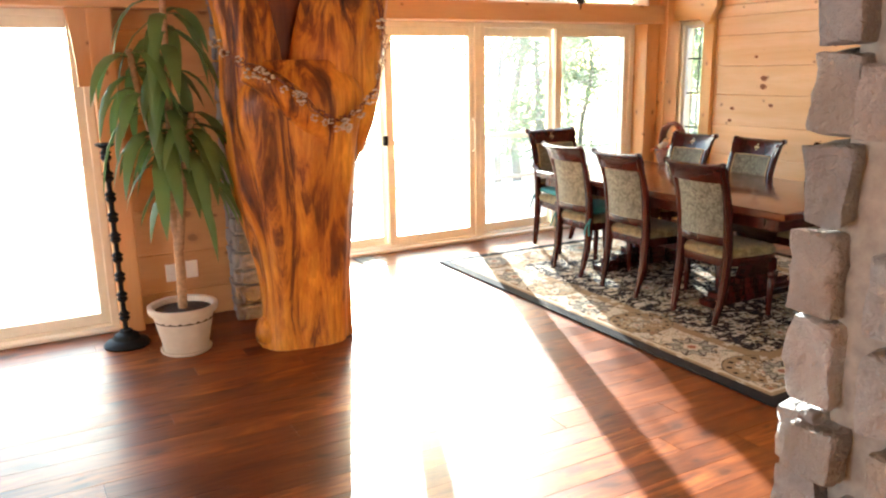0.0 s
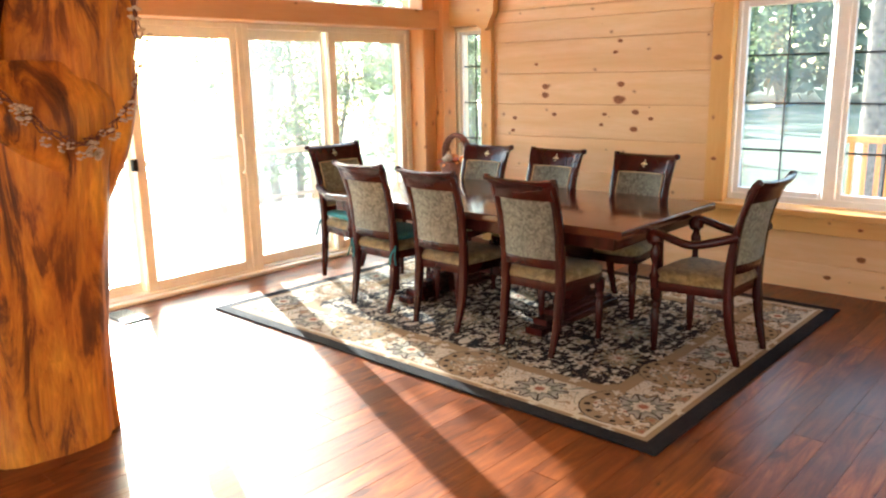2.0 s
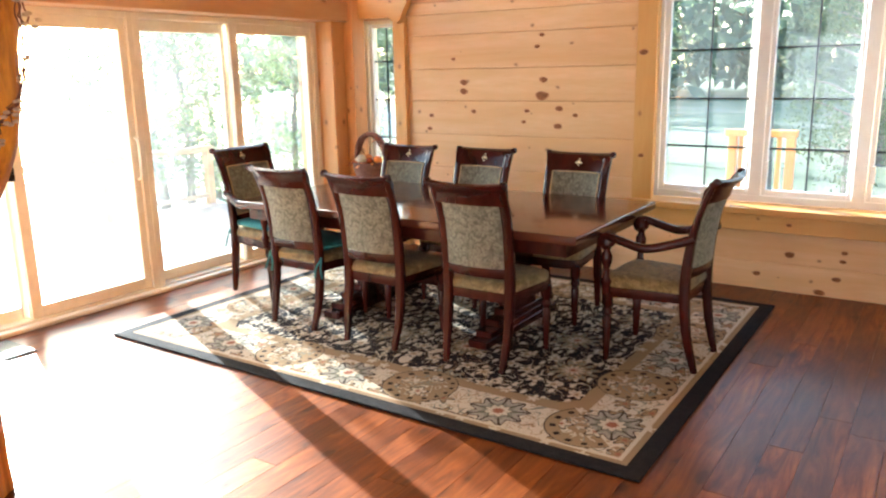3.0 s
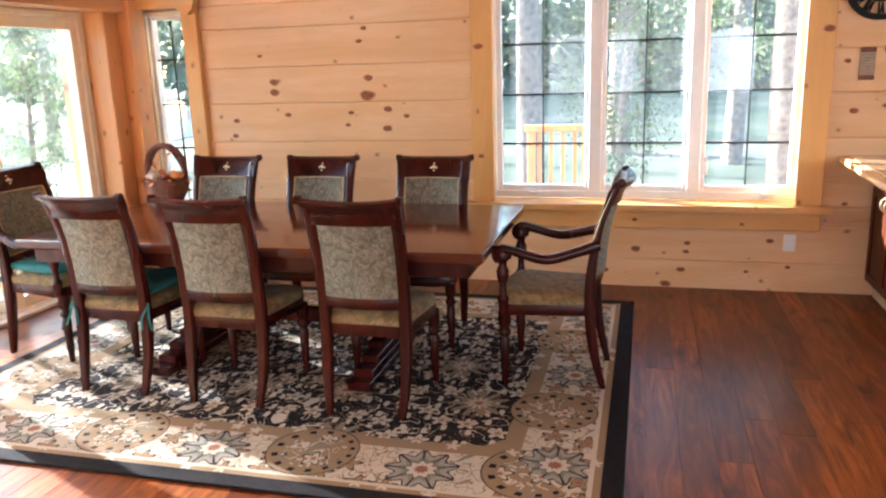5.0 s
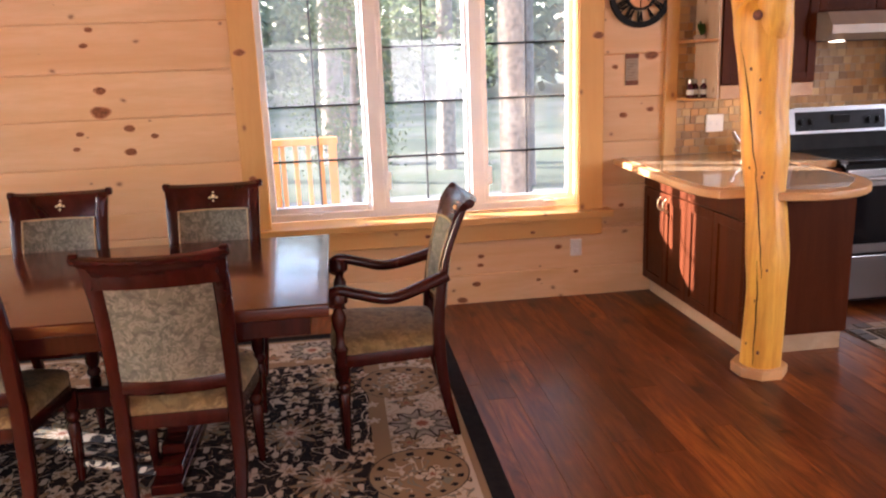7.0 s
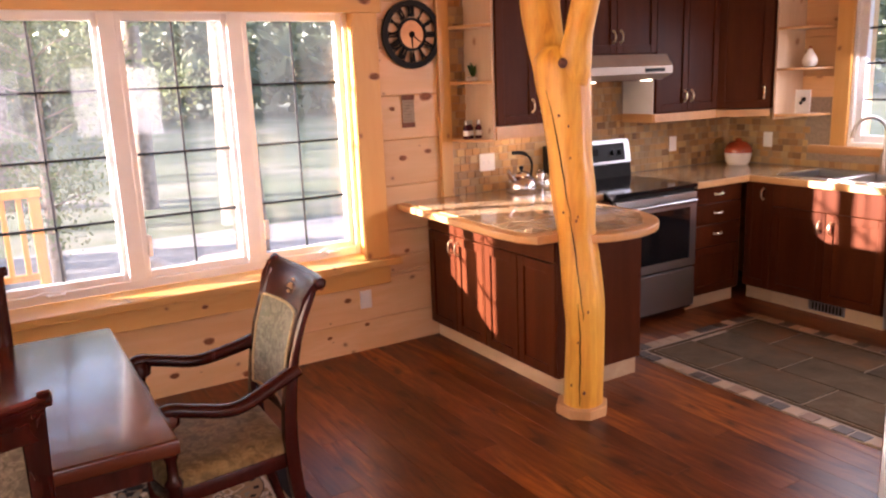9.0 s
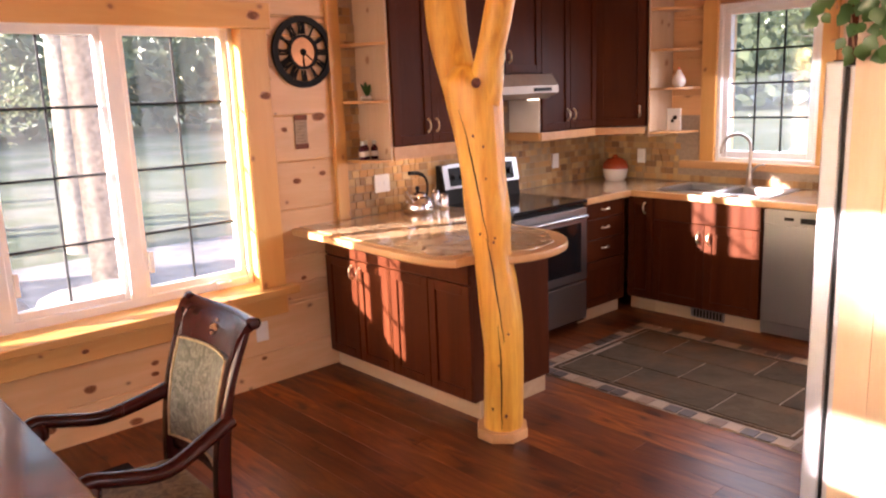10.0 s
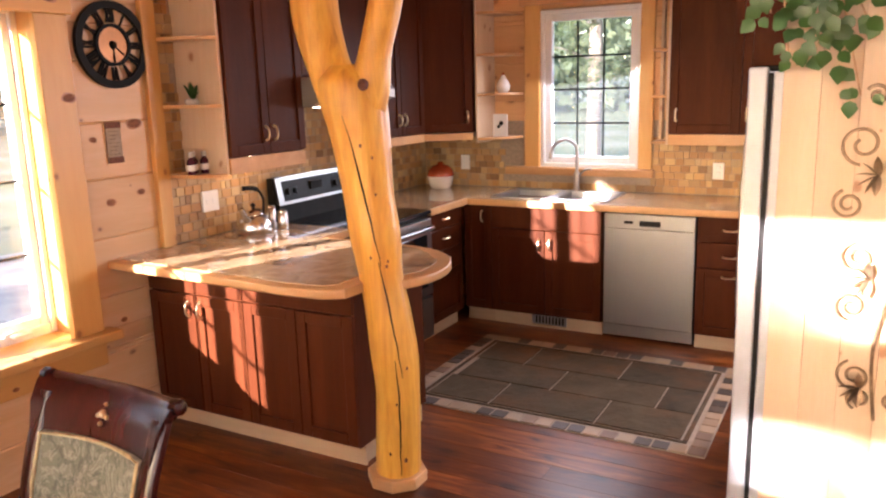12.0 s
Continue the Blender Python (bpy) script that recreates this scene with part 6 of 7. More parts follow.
# shelf ornaments
random.seed(8)
for k in range(3):
    b = thing("spice_bottle", "small dark red bottle on the shelf", "bottle", pose(6.45 + 0.03 * (k % 2), 1.11 + 0.046 * k - 0.01, 1.31), group="shelf bottles")
    bm = bmesh.new()
    lathe(bm, [(0.02, 0), (0.023, 0.004), (0.023, 0.07), (0.012, 0.085), (0.012, 0.095)], 0, 0, 12)
    smooth(part("glass", bm, plain("dark_red_glass", (0.06, 0.01, 0.02), 0.1), b))
    bm = bmesh.new()
    lathe(bm, [(0.014, 0.09), (0.014, 0.115), (0.002, 0.117)], 0, 0, 12)
    part("cap", bm, M_NICKEL, b)
    bm = bmesh.new()
    lathe(bm, [(0.0234, 0.02), (0.0236, 0.021), (0.0236, 0.05), (0.0234, 0.051)], 0, 0, 14)
    part("label", bm, M_JARW, b, "pale paper label")
fp = thing("shelf_plant", "tiny green plant with white pebbles on the shelf", "plant", pose(6.48, 1.13, 1.669))
bm = bmesh.new()
for k in range(12):
    ball(bm, (random.uniform(-0.03, 0.03), random.uniform(-0.03, 0.03), 0.014), 0.016, 6)
part("pebbles", bm, M_JARW, fp)
for k in range(7):
    bm = bmesh.new()
    strap_leaf(bm, (0, -0.02, 0.02), (random.uniform(-0.5, 0.5), random.uniform(-0.5, 0.5), 1), 0.1, 0.014, 0.6)
    part("leaf", bm, M_IVY, fp)
hen = thing("hen_ornament", "white ceramic hen ornament with red comb on the shelf", "ornament", pose(5.84, SOUTH + 0.12, 1.67))
bm = bmesh.new()
lathe(bm, [(0.03, 0), (0.05, 0.02), (0.055, 0.05), (0.04, 0.085), (0.022, 0.11), (0.018, 0.125), (0.004, 0.135)], 0, 0, 18)
smooth(part("body", bm, M_JARW, hen))
bm = bmesh.new()
ball(bm, (0, 0, 0.138), 0.012, 8)
part("comb", bm, M_RED, hen)
cal = thing("picture_card", "white card with a small dark drawing on the shelf", "card", pose(5.85, SOUTH + 0.16, 1.34))
part("card", boxed(-0.06, 0.06, -0.004, 0.004, 0.0, 0.17), M_WHITE, cal)
bm = bmesh.new()
ball(bm, (-0.01, 0.004, 0.1), 0.018, 10)
ball(bm, (0.012, 0.004, 0.075), 0.014, 10)
part("drawing", bm, M_BLACK, cal)

# fridge
fr = thing("refrigerator", "tall stainless refrigerator in a pine alcove", "refrigerator", pose(3.74, 1.125, 0, 0, 0, 90))
part("cabinet_body", boxed(-0.9, -0.005, 0.068, 0.74, 0.02, 1.745, 0.006), M_FRIDGE, fr)
for x0, x1 in ((-0.9, -0.455), (-0.45, -0.005)):
    dr = part("door", boxed(x0, x1, -0.015, 0.05, 0.04, 1.76, 0.01, 3), M_FRIDGE, fr)
    bm = bmesh.new()
    xx = x1 - 0.04 if x0 < -0.8 else x0 + 0.04
    sweep(bm, spline([(xx, -0.015, 0.7), (xx, -0.06, 0.74), (xx, -0.06, 1.45), (xx, -0.015, 1.5)], 4), 0.011, n=8)
    smooth(part("handle", bm, M_STEEL, dr))
part("seal", boxed(-0.895, -0.02, 0.05, 0.068, 0.05, 1.74), M_BLACK, fr)
part("hinge_cover", boxed(-0.12, -0.03, 0.0, 0.1, 1.745, 1.765, 0.004), M_BLACK, fr)
oc = cabinet("over_fridge_cabinet", "dark cherry cabinet above the refrigerator", pose(3.62, 0.2, 0, 0, 0, 90), 0.8, 0.6, 1.95, TOP, [(0, 0.4, 1.96, TOP, (0.36, 2.05, True)), (0.4, 0.8, 1.96, TOP, (0.44, 2.05, True))])

# trailing ivy on the partition
ivy = thing("hanging_ivy", "trailing green ivy hanging over the pine partition", "ivy", pose(0, 0, 0))
random.seed(14)


def ivy_leaf(bm, c, size, ang, tilt):
    m = Matrix.Translation(c) @ Euler((tilt, random.uniform(-0.5, 0.5), 0)).to_matrix().to_4x4() @ Matrix.Rotation(ang, 4, "Y")
    pts = [(0, 0, 0), (0.35, 0, -0.15), (0.5, 0, -0.5), (0.28, 0, -0.85), (0, 0, -1.15), (-0.28, 0, -0.85), (-0.5, 0, -0.5), (-0.35, 0, -0.15)]
    mid = bm.verts.new(m @ Vector((0, -0.08 * size, -0.5 * size)))
    vs = [bm.verts.new(m @ (Vector(p) * size)) for p in pts]
    for k in range(8):
        bm.faces.new((mid, vs[k], vs[(k + 1) % 8]))


bm = bmesh.new()
vines = []
for x0, x1, z1 in ((3.54, 3.4, 1.66), (3.6, 3.47, 1.8), (3.62, 3.62, 1.8), (3.5, 3.4, 1.9), (3.66, 3.68, 1.93), (3.58, 3.54, 1.85)):
    pts = spline([(x0, 1.22, 2.35), ((x0 + x1) / 2 + 0.03, 1.25, 2.1), (x1, 1.24, z1)], 8)
    vines.append(pts)
    sweep(bm, pts, 0.003, n=5)
part("vine", bm, M_CORK, ivy)
for pts in vines:
    for p in pts:
        for q in range(2):
            bm = bmesh.new()
            ivy_leaf(bm, p + Vector((random.uniform(-0.05, 0.05), random.uniform(0, 0.05), random.uniform(-0.03, 0.03))), random.uniform(0.036, 0.056), random.uniform(-1.2, 1.2), random.uniform(-0.4, 0.4))
            smooth(part("leaf", bm, M_IVY, ivy), 80)

# iron scroll on the partition
scr = thing("iron_scroll", "bronzed wrought iron scroll hanging on the partition", "wall ornament", pose(3.28, 1.19, 0))


def curl(cx, cz, r, a0, turns, sgn=1):
    n = int(26 * turns)
    return [(cx + r * (1 - 0.75 * k / n) * math.cos(a0 + sgn * 2 * math.pi * turns * k / n), 0, cz + r * (1 - 0.75 * k / n) * math.sin(a0 + sgn * 2 * math.pi * turns * k / n)) for k in range(n + 1)]


for s in (1, -1):
    for cx, cz, r, a0, t, g in ((0.1, 1.5, 0.1, -1.5, 1.4, 1), (0.13, 1.3, 0.075, 1.2, 1.6, -1), (0.09, 1.12, 0.08, 1.4, 1.5, -1), (0.1, 0.95, 0.075, -1.4, 1.5, 1), (0.07, 0.7, 0.085, 1.2, 1.5, -1), (0.05, 0.62, 0.06, -1.2, 1.4, 1), (0.07, 1.66, 0.05, 0.5, 1.3, 1)):
        bm = bmesh.new()
        sweep(bm, [(s * x, y, z) for x, y, z in curl(cx, cz, r * 0.68, a0, t, g)], 0.005, side=(0, 1, 0), n=6)
        smooth(part("scroll", bm, M_RUST, scr))
    for z in (1.4, 1.05, 0.66):
        bm = bmesh.new()
        for k in range(6):
            strap_leaf(bm, (s * 0.05, 0.005, z), (s * math.cos(k * 0.6 - 1.5), 0.3, math.sin(k * 0.6 - 1.5)), 0.07, 0.014, 0.4)
        part("leaf", bm, M_RUST, scr)
bm = bmesh.new()
sweep(bm, spline([(0, 0, 0.55), (0.02, 0, 0.8), (-0.02, 0, 1.1), (0.02, 0, 1.4), (0, 0, 1.72)], 8), 0.007, n=6)
part("stem", bm, M_RUST, scr)

# floor register by the doors
reg = thing("floor_register", "dark slotted floor heating register", "vent", pose(3.06, 6.61, 0, 0, 0, 90))
part("plate", boxed(-0.17, 0.17, -0.09, 0.09, 0.0, 0.01, 0.003), M_BLACK, reg)
for k in range(14):
    part("slat", boxed(-0.15 + k * 0.022, -0.14 + k * 0.022, -0.075, 0.075, 0.01, 0.014), M_GUARD, reg)


# iron chandelier above the table, its lowest scrolls and drop
ch = thing("chandelier", "black iron chandelier with curled arms", "chandelier", pose(3.81, 4.75, -0.07))
bm = bmesh.new()
lathe(bm, [(0.002, 2.045), (0.006, 2.06), (0.004, 2.075), (0.02, 2.085), (0.032, 2.105), (0.022, 2.135), (0.012, 2.15), (0.012, 2.5), (0.03, 2.52), (0.008, 2.54), (0.008, 3.65), (0.06, 3.655), (0.06, 3.67)], 0, 0, 14)
smooth(part("stem", bm, M_BLACK, ch))
for k in range(5):
    a = 2 * math.pi * k / 5 + 0.35
    bm = bmesh.new()
    sweep(bm, spline([(r * math.cos(a), r * math.sin(a), z) for r, z in ((0.015, 2.13), (0.05, 2.112), (0.085, 2.115), (0.1, 2.135), (0.13, 2.25), (0.26, 2.3), (0.34, 2.36), (0.35, 2.42))], 5), 0.006, n=7)
    smooth(part("arm", bm, M_BLACK, ch))
    bm = bmesh.new()
    lathe(bm, [(0.008, 2.415), (0.035, 2.43), (0.038, 2.44), (0.014, 2.445), (0.014, 2.54), (0.002, 2.545)], 0.35 * math.cos(a), 0.35 * math.sin(a), 12)
    smooth(part("candle_cup", bm, M_JARW, ch))

# ---- stonework ----
def rough_block(w, d, h, seed):
    bm = bmesh.new()
    box(bm, 0, w, 0, d, 0, h, min(w, d, h) * 0.14, 2)
    bmesh.ops.subdivide_edges(bm, edges=[e for e in bm.edges if e.calc_length() > 0.05], cuts=5, use_grid_fill=True)
    for v in bm.verts:
        q = v.co * 9 + Vector((seed, seed * 2.3, 0))
        v.co += Vector((noise.noise(q), noise.noise(q + Vector((9, 0, 0))), noise.noise(q + Vector((0, 9, 0))))) * 0.014
        v.co += Vector((noise.noise(q * 2.7), noise.noise(q * 2.7 + Vector((5, 0, 0))), noise.noise(q * 2.7 + Vector((0, 5, 0))))) * 0.006
        v.co += Vector((noise.noise(q * 5.5), noise.noise(q * 5.5 + Vector((5, 0, 0))), 0)) * 0.003
    return bm


def stone_pillar(name, label, x0, x1, y0, y1, ztop, seed, hs):
    root = thing(name, label, "pillar", kind="structure")
    part("core", boxed(x0 + 0.03, x1 - 0.03, y0 + 0.03, y1 - 0.03, 0, ztop), M_MORTAR, root)
    random.seed(seed)
    z = 0.0
    i = 0
    while z < ztop - 0.05:
        h = random.choice(hs)
        for (ax, length) in (("x0", y1 - y0), ("x1", y1 - y0), ("y0", x1 - x0), ("y1", x1 - x0)):
            a = 0.0
            while a < length - 0.03:
                w = min(random.uniform(0.13, 0.3), length - a)
                if length - a - w < 0.08:
                    w = length - a
                dd = 0.09
                off = random.uniform(-0.012, 0.012)
                tall = h - 0.012 if ax == "y1" else h - 0.028
                ob = smooth(part("stone", rough_block(w - 0.022, dd, tall, random.random() * 50), M_STONE, root), 50)
                if ax == "x0":
                    ob.location = (x0 - 0.03 + off, y0 + a, z)
                elif ax == "x1":
                    ob.location = (x1 - 0.06 + off, y0 + a, z)
                elif ax == "y0":
                    ob.location = (x0 + a, y0 - 0.03 + off, z)
                else:
                    ob.location = (x0 - 0.012 + a, y1 - 0.05 + off, z)
                a += w
        z += h
        i += 1
    return root


stone_pillar("stone_pillar", "rough grey fieldstone pillar with deep mortar joints", 1.735, 2.39, 0.75, 1.49, 2.4, 4, (0.14, 0.165, 0.15, 0.125))
stone_pillar("stone_column", "stacked fieldstone column beside the pine wall", 1.7, 1.97, 5.6, 5.84, 2.6, 6, (0.1, 0.14, 0.12))

# slate inlay in the kitchen floor
MX0, MX1, MY0, MY1 = 3.92, 5.62, -0.61, 0.63
inlay = thing("floor_tiles", "dark slate tile inlay with small stone border", "tiled floor", kind="structure")
part("grout_bed", boxed(MX0, MX1, MY0, MY1, 0.0, 0.006), M_GROUT, inlay)
random.seed(31)
s = 0.085
edge_data = {}


def edge_tile(x, y, w, d):
    key = (round(w, 3), round(d, 3))
    if key not in edge_data:
        ob = part("edge_tile", boxed(0.005, w - 0.005, 0.005, d - 0.005, 0.004, 0.0105, 0.002), M_MATEDGE, inlay)
        edge_data[key] = ob.data
    else:
        ob = new("edge_tile", edge_data[key])
        ob.parent = inlay
    ob.location = (x, y, 0)


nx, ny = int((MX1 - MX0) / s), int((MY1 - MY0) / s)
sx, sy = (MX1 - MX0) / nx, (MY1 - MY0) / ny
for k in range(nx):
    edge_tile(MX0 + k * sx, MY0, sx, sy)
    edge_tile(MX0 + k * sx, MY1 - sy, sx, sy)
for k in range(1, ny - 1):
    edge_tile(MX0, MY0 + k * sy, sx, sy)
    edge_tile(MX1 - sx, MY0 + k * sy, sx, sy)
ix0, ix1, iy0, iy1 = MX0 + sx + 0.02, MX1 - sx - 0.02, MY0 + sy + 0.02, MY1 - sy - 0.02
for a0, a1, b0, b1 in ((ix0, ix1, iy0, iy0 + 0.022), (ix0, ix1, iy1 - 0.022, iy1), (ix0, ix0 + 0.022, iy0 + 0.026, iy1 - 0.026), (ix1 - 0.022, ix1, iy0 + 0.026, iy1 - 0.026)):
    part("liner", boxed(a0, a1, b0, b1, 0.004, 0.0105, 0.002), M_SLATE, inlay)
ix0, ix1, iy0, iy1 = ix0 + 0.03, ix1 - 0.03, iy0 + 0.03, iy1 - 0.03
for r, start in enumerate((-0.1, -0.395, -0.157)):
    d = (iy1 - iy0) / 3
    x = ix0 + start
    while x < ix1 - 0.01:
        a0, a1 = max(x, ix0), min(x + 0.6, ix1)
        if a1 - a0 > 0.03:
            part("slate", boxed(a0 + 0.005, a1 - 0.005, iy0 + r * d + 0.005, iy0 + (r + 1) * d - 0.005, 0.004, 0.011, 0.002), M_SLATE, inlay)
        x += 0.6

# ---- outdoors ----
n = Nodes("lake_water")
n.bump(n.noise(n.coords((1, 0.3, 1)), 1.5, 4), 0.15, 0.05)
M_WATER = n.out((0.25, 0.32, 0.36), 0.12)
tagged(part("water", boxed(-300, 60, 19, 300, -0.69, -0.66), M_WATER), "calm pale lake beyond the lawn", "lake", kind="structure")
tagged(part("ground", boxed(-400, 400, -400, 400, -1.2, -0.7), M_GRASS), "sunlit lawn around the house", "ground", kind="structure")
tagged(part("foundation", boxed(WEST - 0.3, EAST + 0.27, SOUTH - 0.27, NORTHL + 0.2, -0.75, -0.14), M_MORTAR), "concrete foundation under the house", "foundation", kind="structure")
tagged(part("foundation", boxed(1.7, EAST + 0.27, NORTHL + 0.21, NORTH + 0.25, -0.75, -0.14), M_MORTAR), "concrete foundation under the bay", "foundation", kind="structure")
deck = thing("deck", "weathered grey timber deck outside the doors", "deck", kind="structure")
y = NORTH + 0.27
while y < 10.2:
    part("board", boxed(-3.0, 7.6, y, y + 0.135, -0.09, -0.05, 0.004), M_DECK, deck)
    y += 0.14
part("joists", boxed(-2.9, 7.5, NORTH + 0.3, 10.1, -0.7, -0.095), M_DECK, deck)
rail = thing("deck_railing", "pale timber deck railing with clear glass panels", "railing")
part("top_rail", boxed(-3.0, 7.6, 10.03, 10.17, 0.63, 0.7, 0.006), M_TOEKICK, rail)
part("bottom_rail", boxed(-3.0, 7.6, 10.08, 10.12, 0.03, 0.08), M_DECK, rail)
for k in range(8):
    part("post", boxed(-3.0 + k * 1.5, -2.91 + k * 1.5, 10.055, 10.145, -0.05, 0.629), M_TOEKICK, rail)
for k in range(7):
    pane("x", -2.9 + k * 1.5, -1.51 + k * 1.5, 10.1, 0.09, 0.62, rail)


def tree_parts(h, crown_r, leaf, seed, conifer=False, leaves=2600, size=0.16):
    """Meshes of a tree: tapered trunk with limbs, and a crown of many small leaves in clumps."""
    random.seed(seed)
    bm = bmesh.new()
    pts = spline([(0, 0, -0.1), (random.uniform(-0.1, 0.1), 0.05, h * 0.35), (random.uniform(-0.2, 0.2), random.uniform(-0.2, 0.2), h * 0.7), (0, 0, h * 0.97)], 5)
    sweep(bm, pts, [0.02 * h * (1 - 0.93 * k / len(pts)) + 0.01 for k in range(len(pts))], n=9)
    clumps = []
    for k in range(44 if conifer else 34):
        t = random.uniform(0.42 if conifer else 0.25, 0.98)
        p = pts[int(t * (len(pts) - 1))]
        a = random.uniform(0, 2 * math.pi)
        r = crown_r * ((1.05 - t) if conifer else math.sin(math.pi * min(1, max(0.12, t * 0.95)))) * random.uniform(0.6, 1.1)
        tip = p + Vector((math.cos(a) * r, math.sin(a) * r, (-0.1 if conifer else 0.3) * r))
        sweep(bm, [p, (p + tip) / 2 + Vector((0, 0, 0.06 * r)), tip], [0.018 + 0.004 * h * 0.3, 0.015, 0.006], n=5)
        for q in range(3 if conifer else 2):
            f = random.uniform(0.45, 1.05)
            clumps.append((p + (tip - p) * f, r * (0.2 if conifer else 0.3) + 0.14))
    verts, faces = [], []
    for k in range(leaves):
        c, r = random.choice(clumps)
        v = Vector((random.gauss(0, 1), random.gauss(0, 1), random.gauss(0, 0.45 if conifer else 0.7))) * r * 0.6
        c = c + v
        sz = size * random.uniform(0.5, 1.2)
        a = Vector((random.gauss(0, 1), random.gauss(0, 1), random.gauss(0, 1))).normalized() * sz
        b = a.orthogonal().normalized() * sz * (0.28 if conifer else 0.5)
        i = len(verts)
        verts += [c - a, c + b, c + a, c - b]
        faces.append((i, i + 1, i + 2, i + 3))
    me = bpy.data.meshes.new("crown")
    me.from_pydata([tuple(v) for v in verts], [], faces)
    me.materials.append(leaf)
    return bm, me


def tree(label, m, *args, **kw):
    e = thing("tree", label, "tree", m, group="trees round the house")
    bm, me = tree_parts(*args, **kw)
    smooth(part("trunk", bm, M_BARK, e))
    c = new("crown", me)
    c.parent = e
    return e


t_leafy = tree("leafy green tree in full sun", pose(17.5, 15.5, -0.7), 9.0, 2.6, M_TREELEAF, 41, leaves=15000, size=0.055)
t_pine = tree("tall dark pine with drooping boughs", pose(15.5, 4.9, -0.7), 13.0, 2.6, M_NEEDLE, 42, conifer=True, leaves=17000, size=0.06)
t_small = tree("young light-green tree outside", pose(8.5, 12.3, -0.7), 4.6, 1.3, M_TREELEAF, 43, leaves=6500, size=0.045)
random.seed(77)
for x, y, s, r in ((19.5, 19.0, 1.2, 200), (16.5, 8.5, 1.0, 120), (21.0, 11.5, 1.0, 10), (2.0, -16.0, 1.1, 33), (9.5, -15.0, 1.2, 77), (19.0, 1.0, 1.2, 150)):
    copy_thing(t_leafy, pose(x, y, -0.7, 0, 0, r) @ Matrix.Scale(s, 4))
for x, y, s, r in ((11.2, 1.2, 0.8, 30), (13.5, 6.6, 0.9, 90), (16.0, 0.0, 1.1, 140), (18.0, 12.6, 1.0, 200), (21.0, 3.5, 1.2, 260), (5.5, -20.0, 1.2, 20), (12.0, -12.0, 1.0, 66), (-1.0, -22.0, 1.2, 20)):
    copy_thing(t_pine, pose(x, y, -0.7, 0, 0, r) @ Matrix.Scale(s, 4))
for x, y, s, r in ((13.0, 3.2, 0.8, 30), (9.9, 12.2, 0.68, 10), (11.2, 12.1, 0.68, 70), (12.4, 11.5, 0.66, 190), (10.6, 13.6, 0.72, 240), (7.3, 11.1, 0.75, 300), (8.3, 11.5, 0.8, 120)):
    copy_thing(t_small, pose(x, y, -0.7, 0, 0, r) @ Matrix.Scale(s, 4))
# far woods all round
random.seed(5)
verts, faces = [], []
for k in range(60000):
    a = random.uniform(0, 2 * math.pi)
    r = random.uniform(60, 95)
    if radians(48) < a < radians(150):
        continue
    z = random.uniform(-0.7, 1) * 1.0 + abs(random.gauss(0, 7.5))
    c = Vector((math.cos(a) * r, math.sin(a) * r, z))
    q = Vector((random.gauss(0, 1), random.gauss(0, 1), random.gauss(0, 1))).normalized() * random.uniform(0.45, 1.1)
    b = q.orthogonal().normalized() * 0.45
    i = len(verts)
    verts += [tuple(c - q), tuple(c + b), tuple(c + q), tuple(c - b)]
    faces.append((i, i + 1, i + 2, i + 3))
me = bpy.data.meshes.new("far_woods")
me.from_pydata(verts, [], faces)
me.materials.append(M_NEEDLE)
tagged(new("far_woods", me), "distant sunlit woods beyond the lawn", "woods", kind="stuff")
# boulders below the east window
random.seed(9)
for x, y, r in ((8.9, 2.0, 0.5), (9.5, 2.7, 0.6), (9.3, 1.1, 0.45), (10.3, 1.6, 0.62), (8.6, 0.9, 0.36), (10.4, 0.5, 0.5), (9.0, 0.2, 0.4), (10.9, 2.5, 0.5)):
    bm = bmesh.new()
    ball(bm, (0, 0, 0), r, 18, 0.7)
    for v in bm.verts:
        v.co += v.co.normalized() * r * 0.35 * noise.noise(v.co * 2.2 + Vector((x, y, 0)))
    ob = smooth(part("boulder", bm, M_ROCK), 80)
    ob.location = (x, y, -0.7 + r * 0.35)
    tagged(ob, "grey garden boulder half sunk in the lawn", "boulder", group="garden boulders")
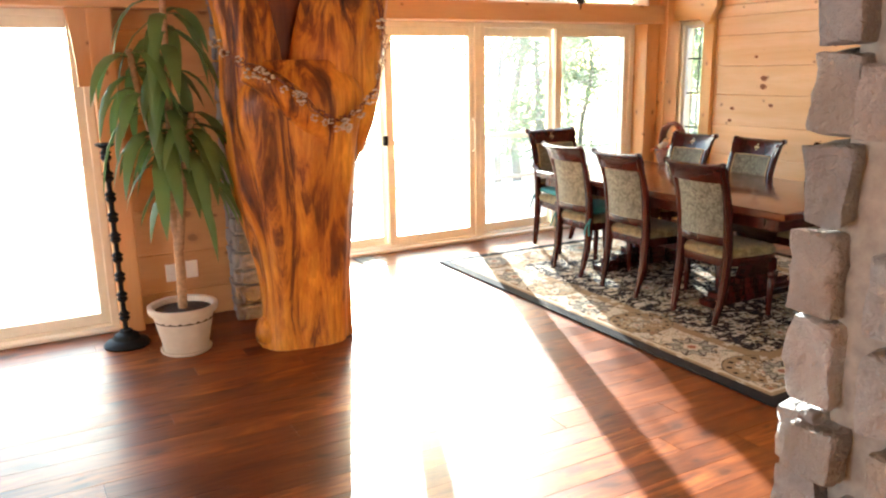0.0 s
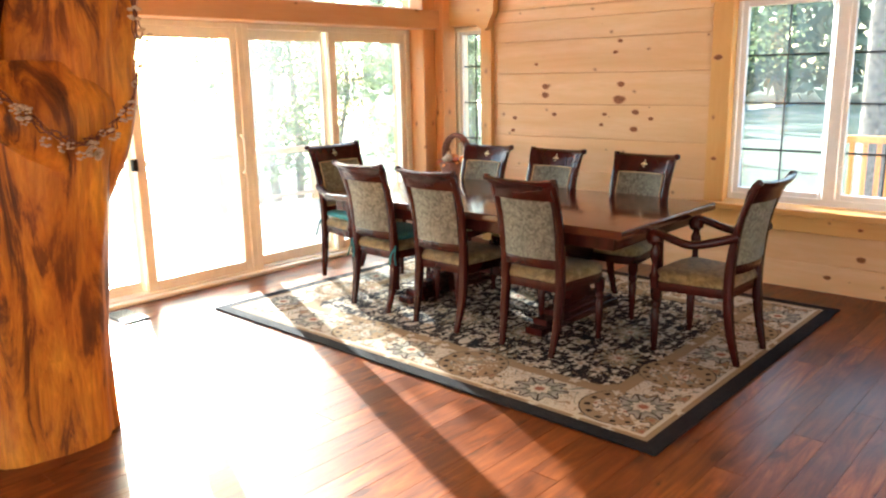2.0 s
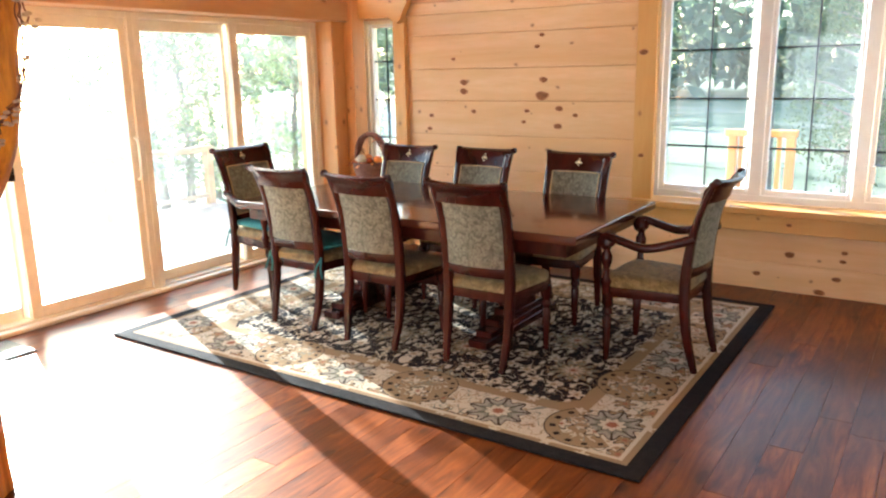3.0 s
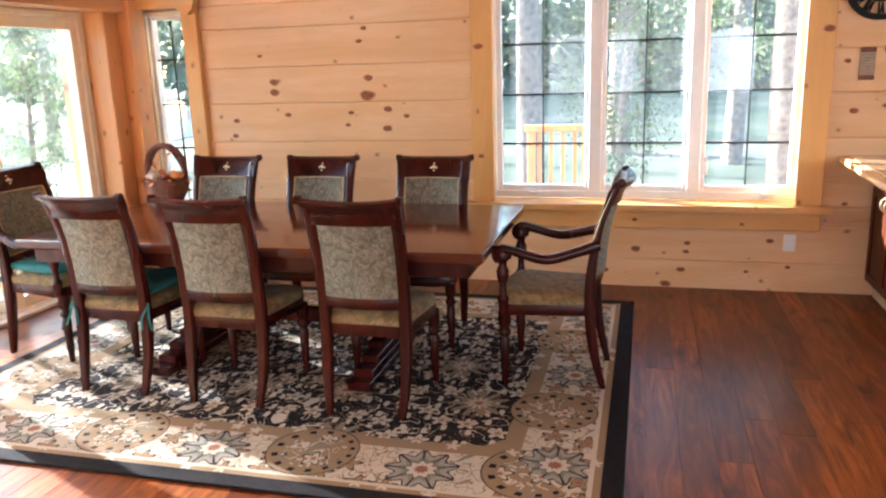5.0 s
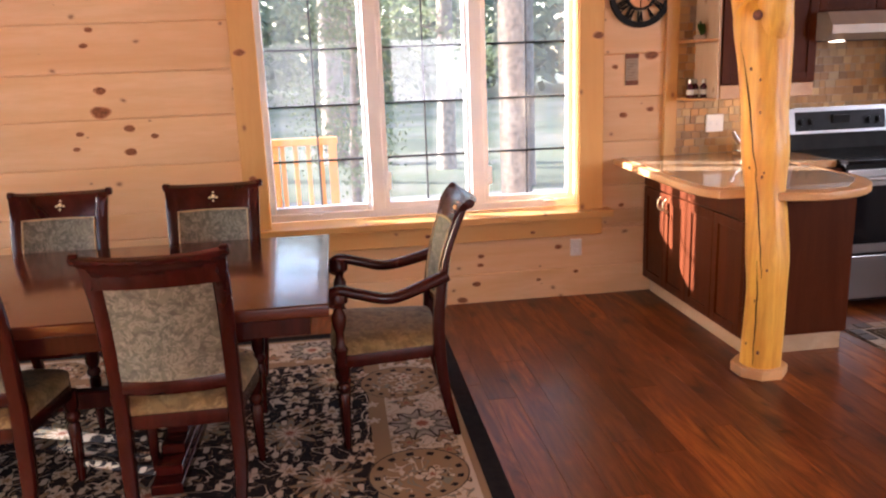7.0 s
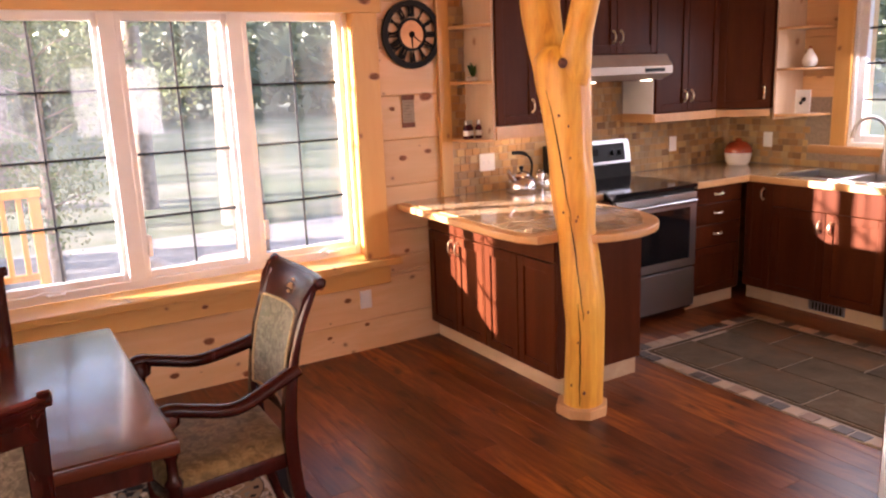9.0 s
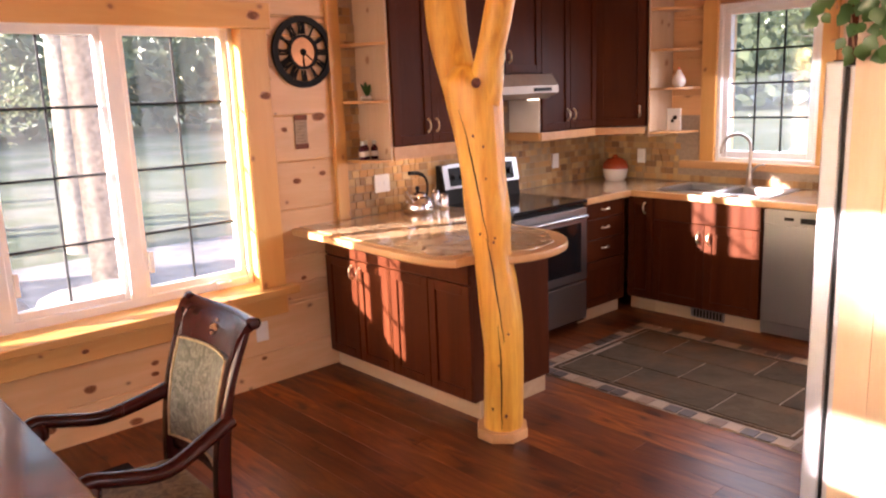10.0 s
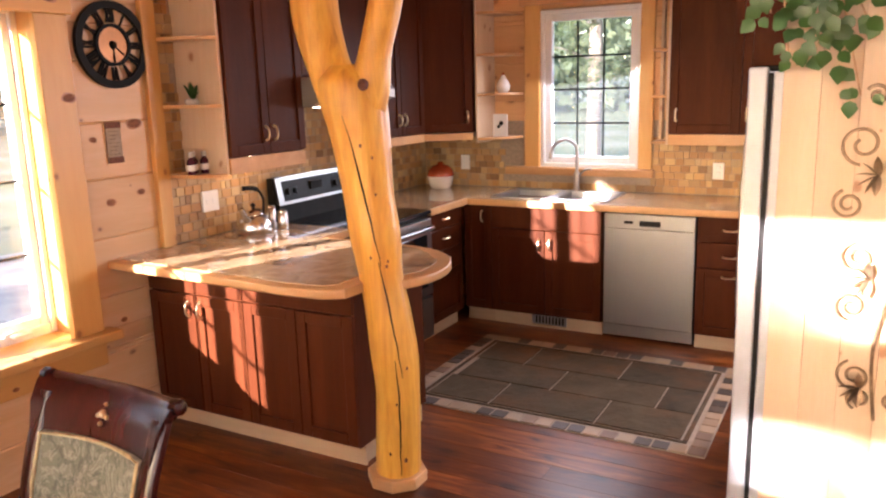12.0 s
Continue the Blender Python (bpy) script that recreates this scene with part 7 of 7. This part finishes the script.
# gravel drive past the east windows and a stair railing
drive = bmesh.new()
slab(drive, [(9.6, -14), (13.6, -12), (15.2, -3), (15.4, 4), (14.2, 10), (10.6, 10), (11.2, 4), (11.0, -3)], -0.75, -0.685)
tagged(part("road", drive, M_GRAVEL), "pale gravel drive across the lawn", "drive", kind="structure")
sr = thing("stair_railing", "orange-stained timber railing beside the garden steps", "railing", pose(10.1, 3.5, -0.7))
for y in (0.0, 0.62):
    part("post", boxed(-0.045, 0.045, y - 0.045, y + 0.045, 0, 1.56, 0.006), M_STAIN, sr)
part("top_rail", boxed(-0.07, 0.07, -0.06, 0.7, 1.5, 1.575, 0.006), M_STAIN, sr)
part("bottom_rail", boxed(-0.03, 0.03, 0.0, 0.62, 0.74, 0.8, 0.004), M_STAIN, sr)
for k in range(4):
    part("baluster", boxed(-0.02, 0.02, 0.1 + k * 0.135, 0.145 + k * 0.135, 0.8, 1.5, 0.003), M_STAIN, sr)
# ---- floor boards, last ----
floor = thing("floor", "red-brown stained pine plank floor with knots", "floor", kind="structure")
part("subfloor", boxed(WEST, EAST, SOUTH, NORTH, -0.135, -0.022), M_MORTAR, floor)
random.seed(2)
plank_data = {}
W = 0.14
rest = bmesh.new()
y = SOUTH
i = 0
while y < NORTH:
    w = min(W, NORTH - y)
    x = -0.6 - random.uniform(0, 2.2)
    box(rest, WEST, x, y + 0.0004, y + w - 0.0004, -0.022, 0.0)
    while x < EAST:
        L = random.choice((1.9, 2.4, 2.9))
        x1 = min(x + L, EAST)
        if EAST - x1 < 0.3:
            x1 = EAST
        key = (round(x1 - x, 2), round(w, 3))
        if key not in plank_data:
            ob = part("plank", boxed(0.0004, x1 - x - 0.0004, 0.0003, w - 0.0003, -0.022, 0.0, 0.0009), M_FLOOR, floor)
            plank_data[key] = ob.data
        else:
            ob = new("plank", plank_data[key])
            ob.parent = floor
        ob.location = (x, y, 0)
        x = x1
    y += W
    i += 1
tagged(part("planks", rest, M_FLOOR, floor), kind="stuff")
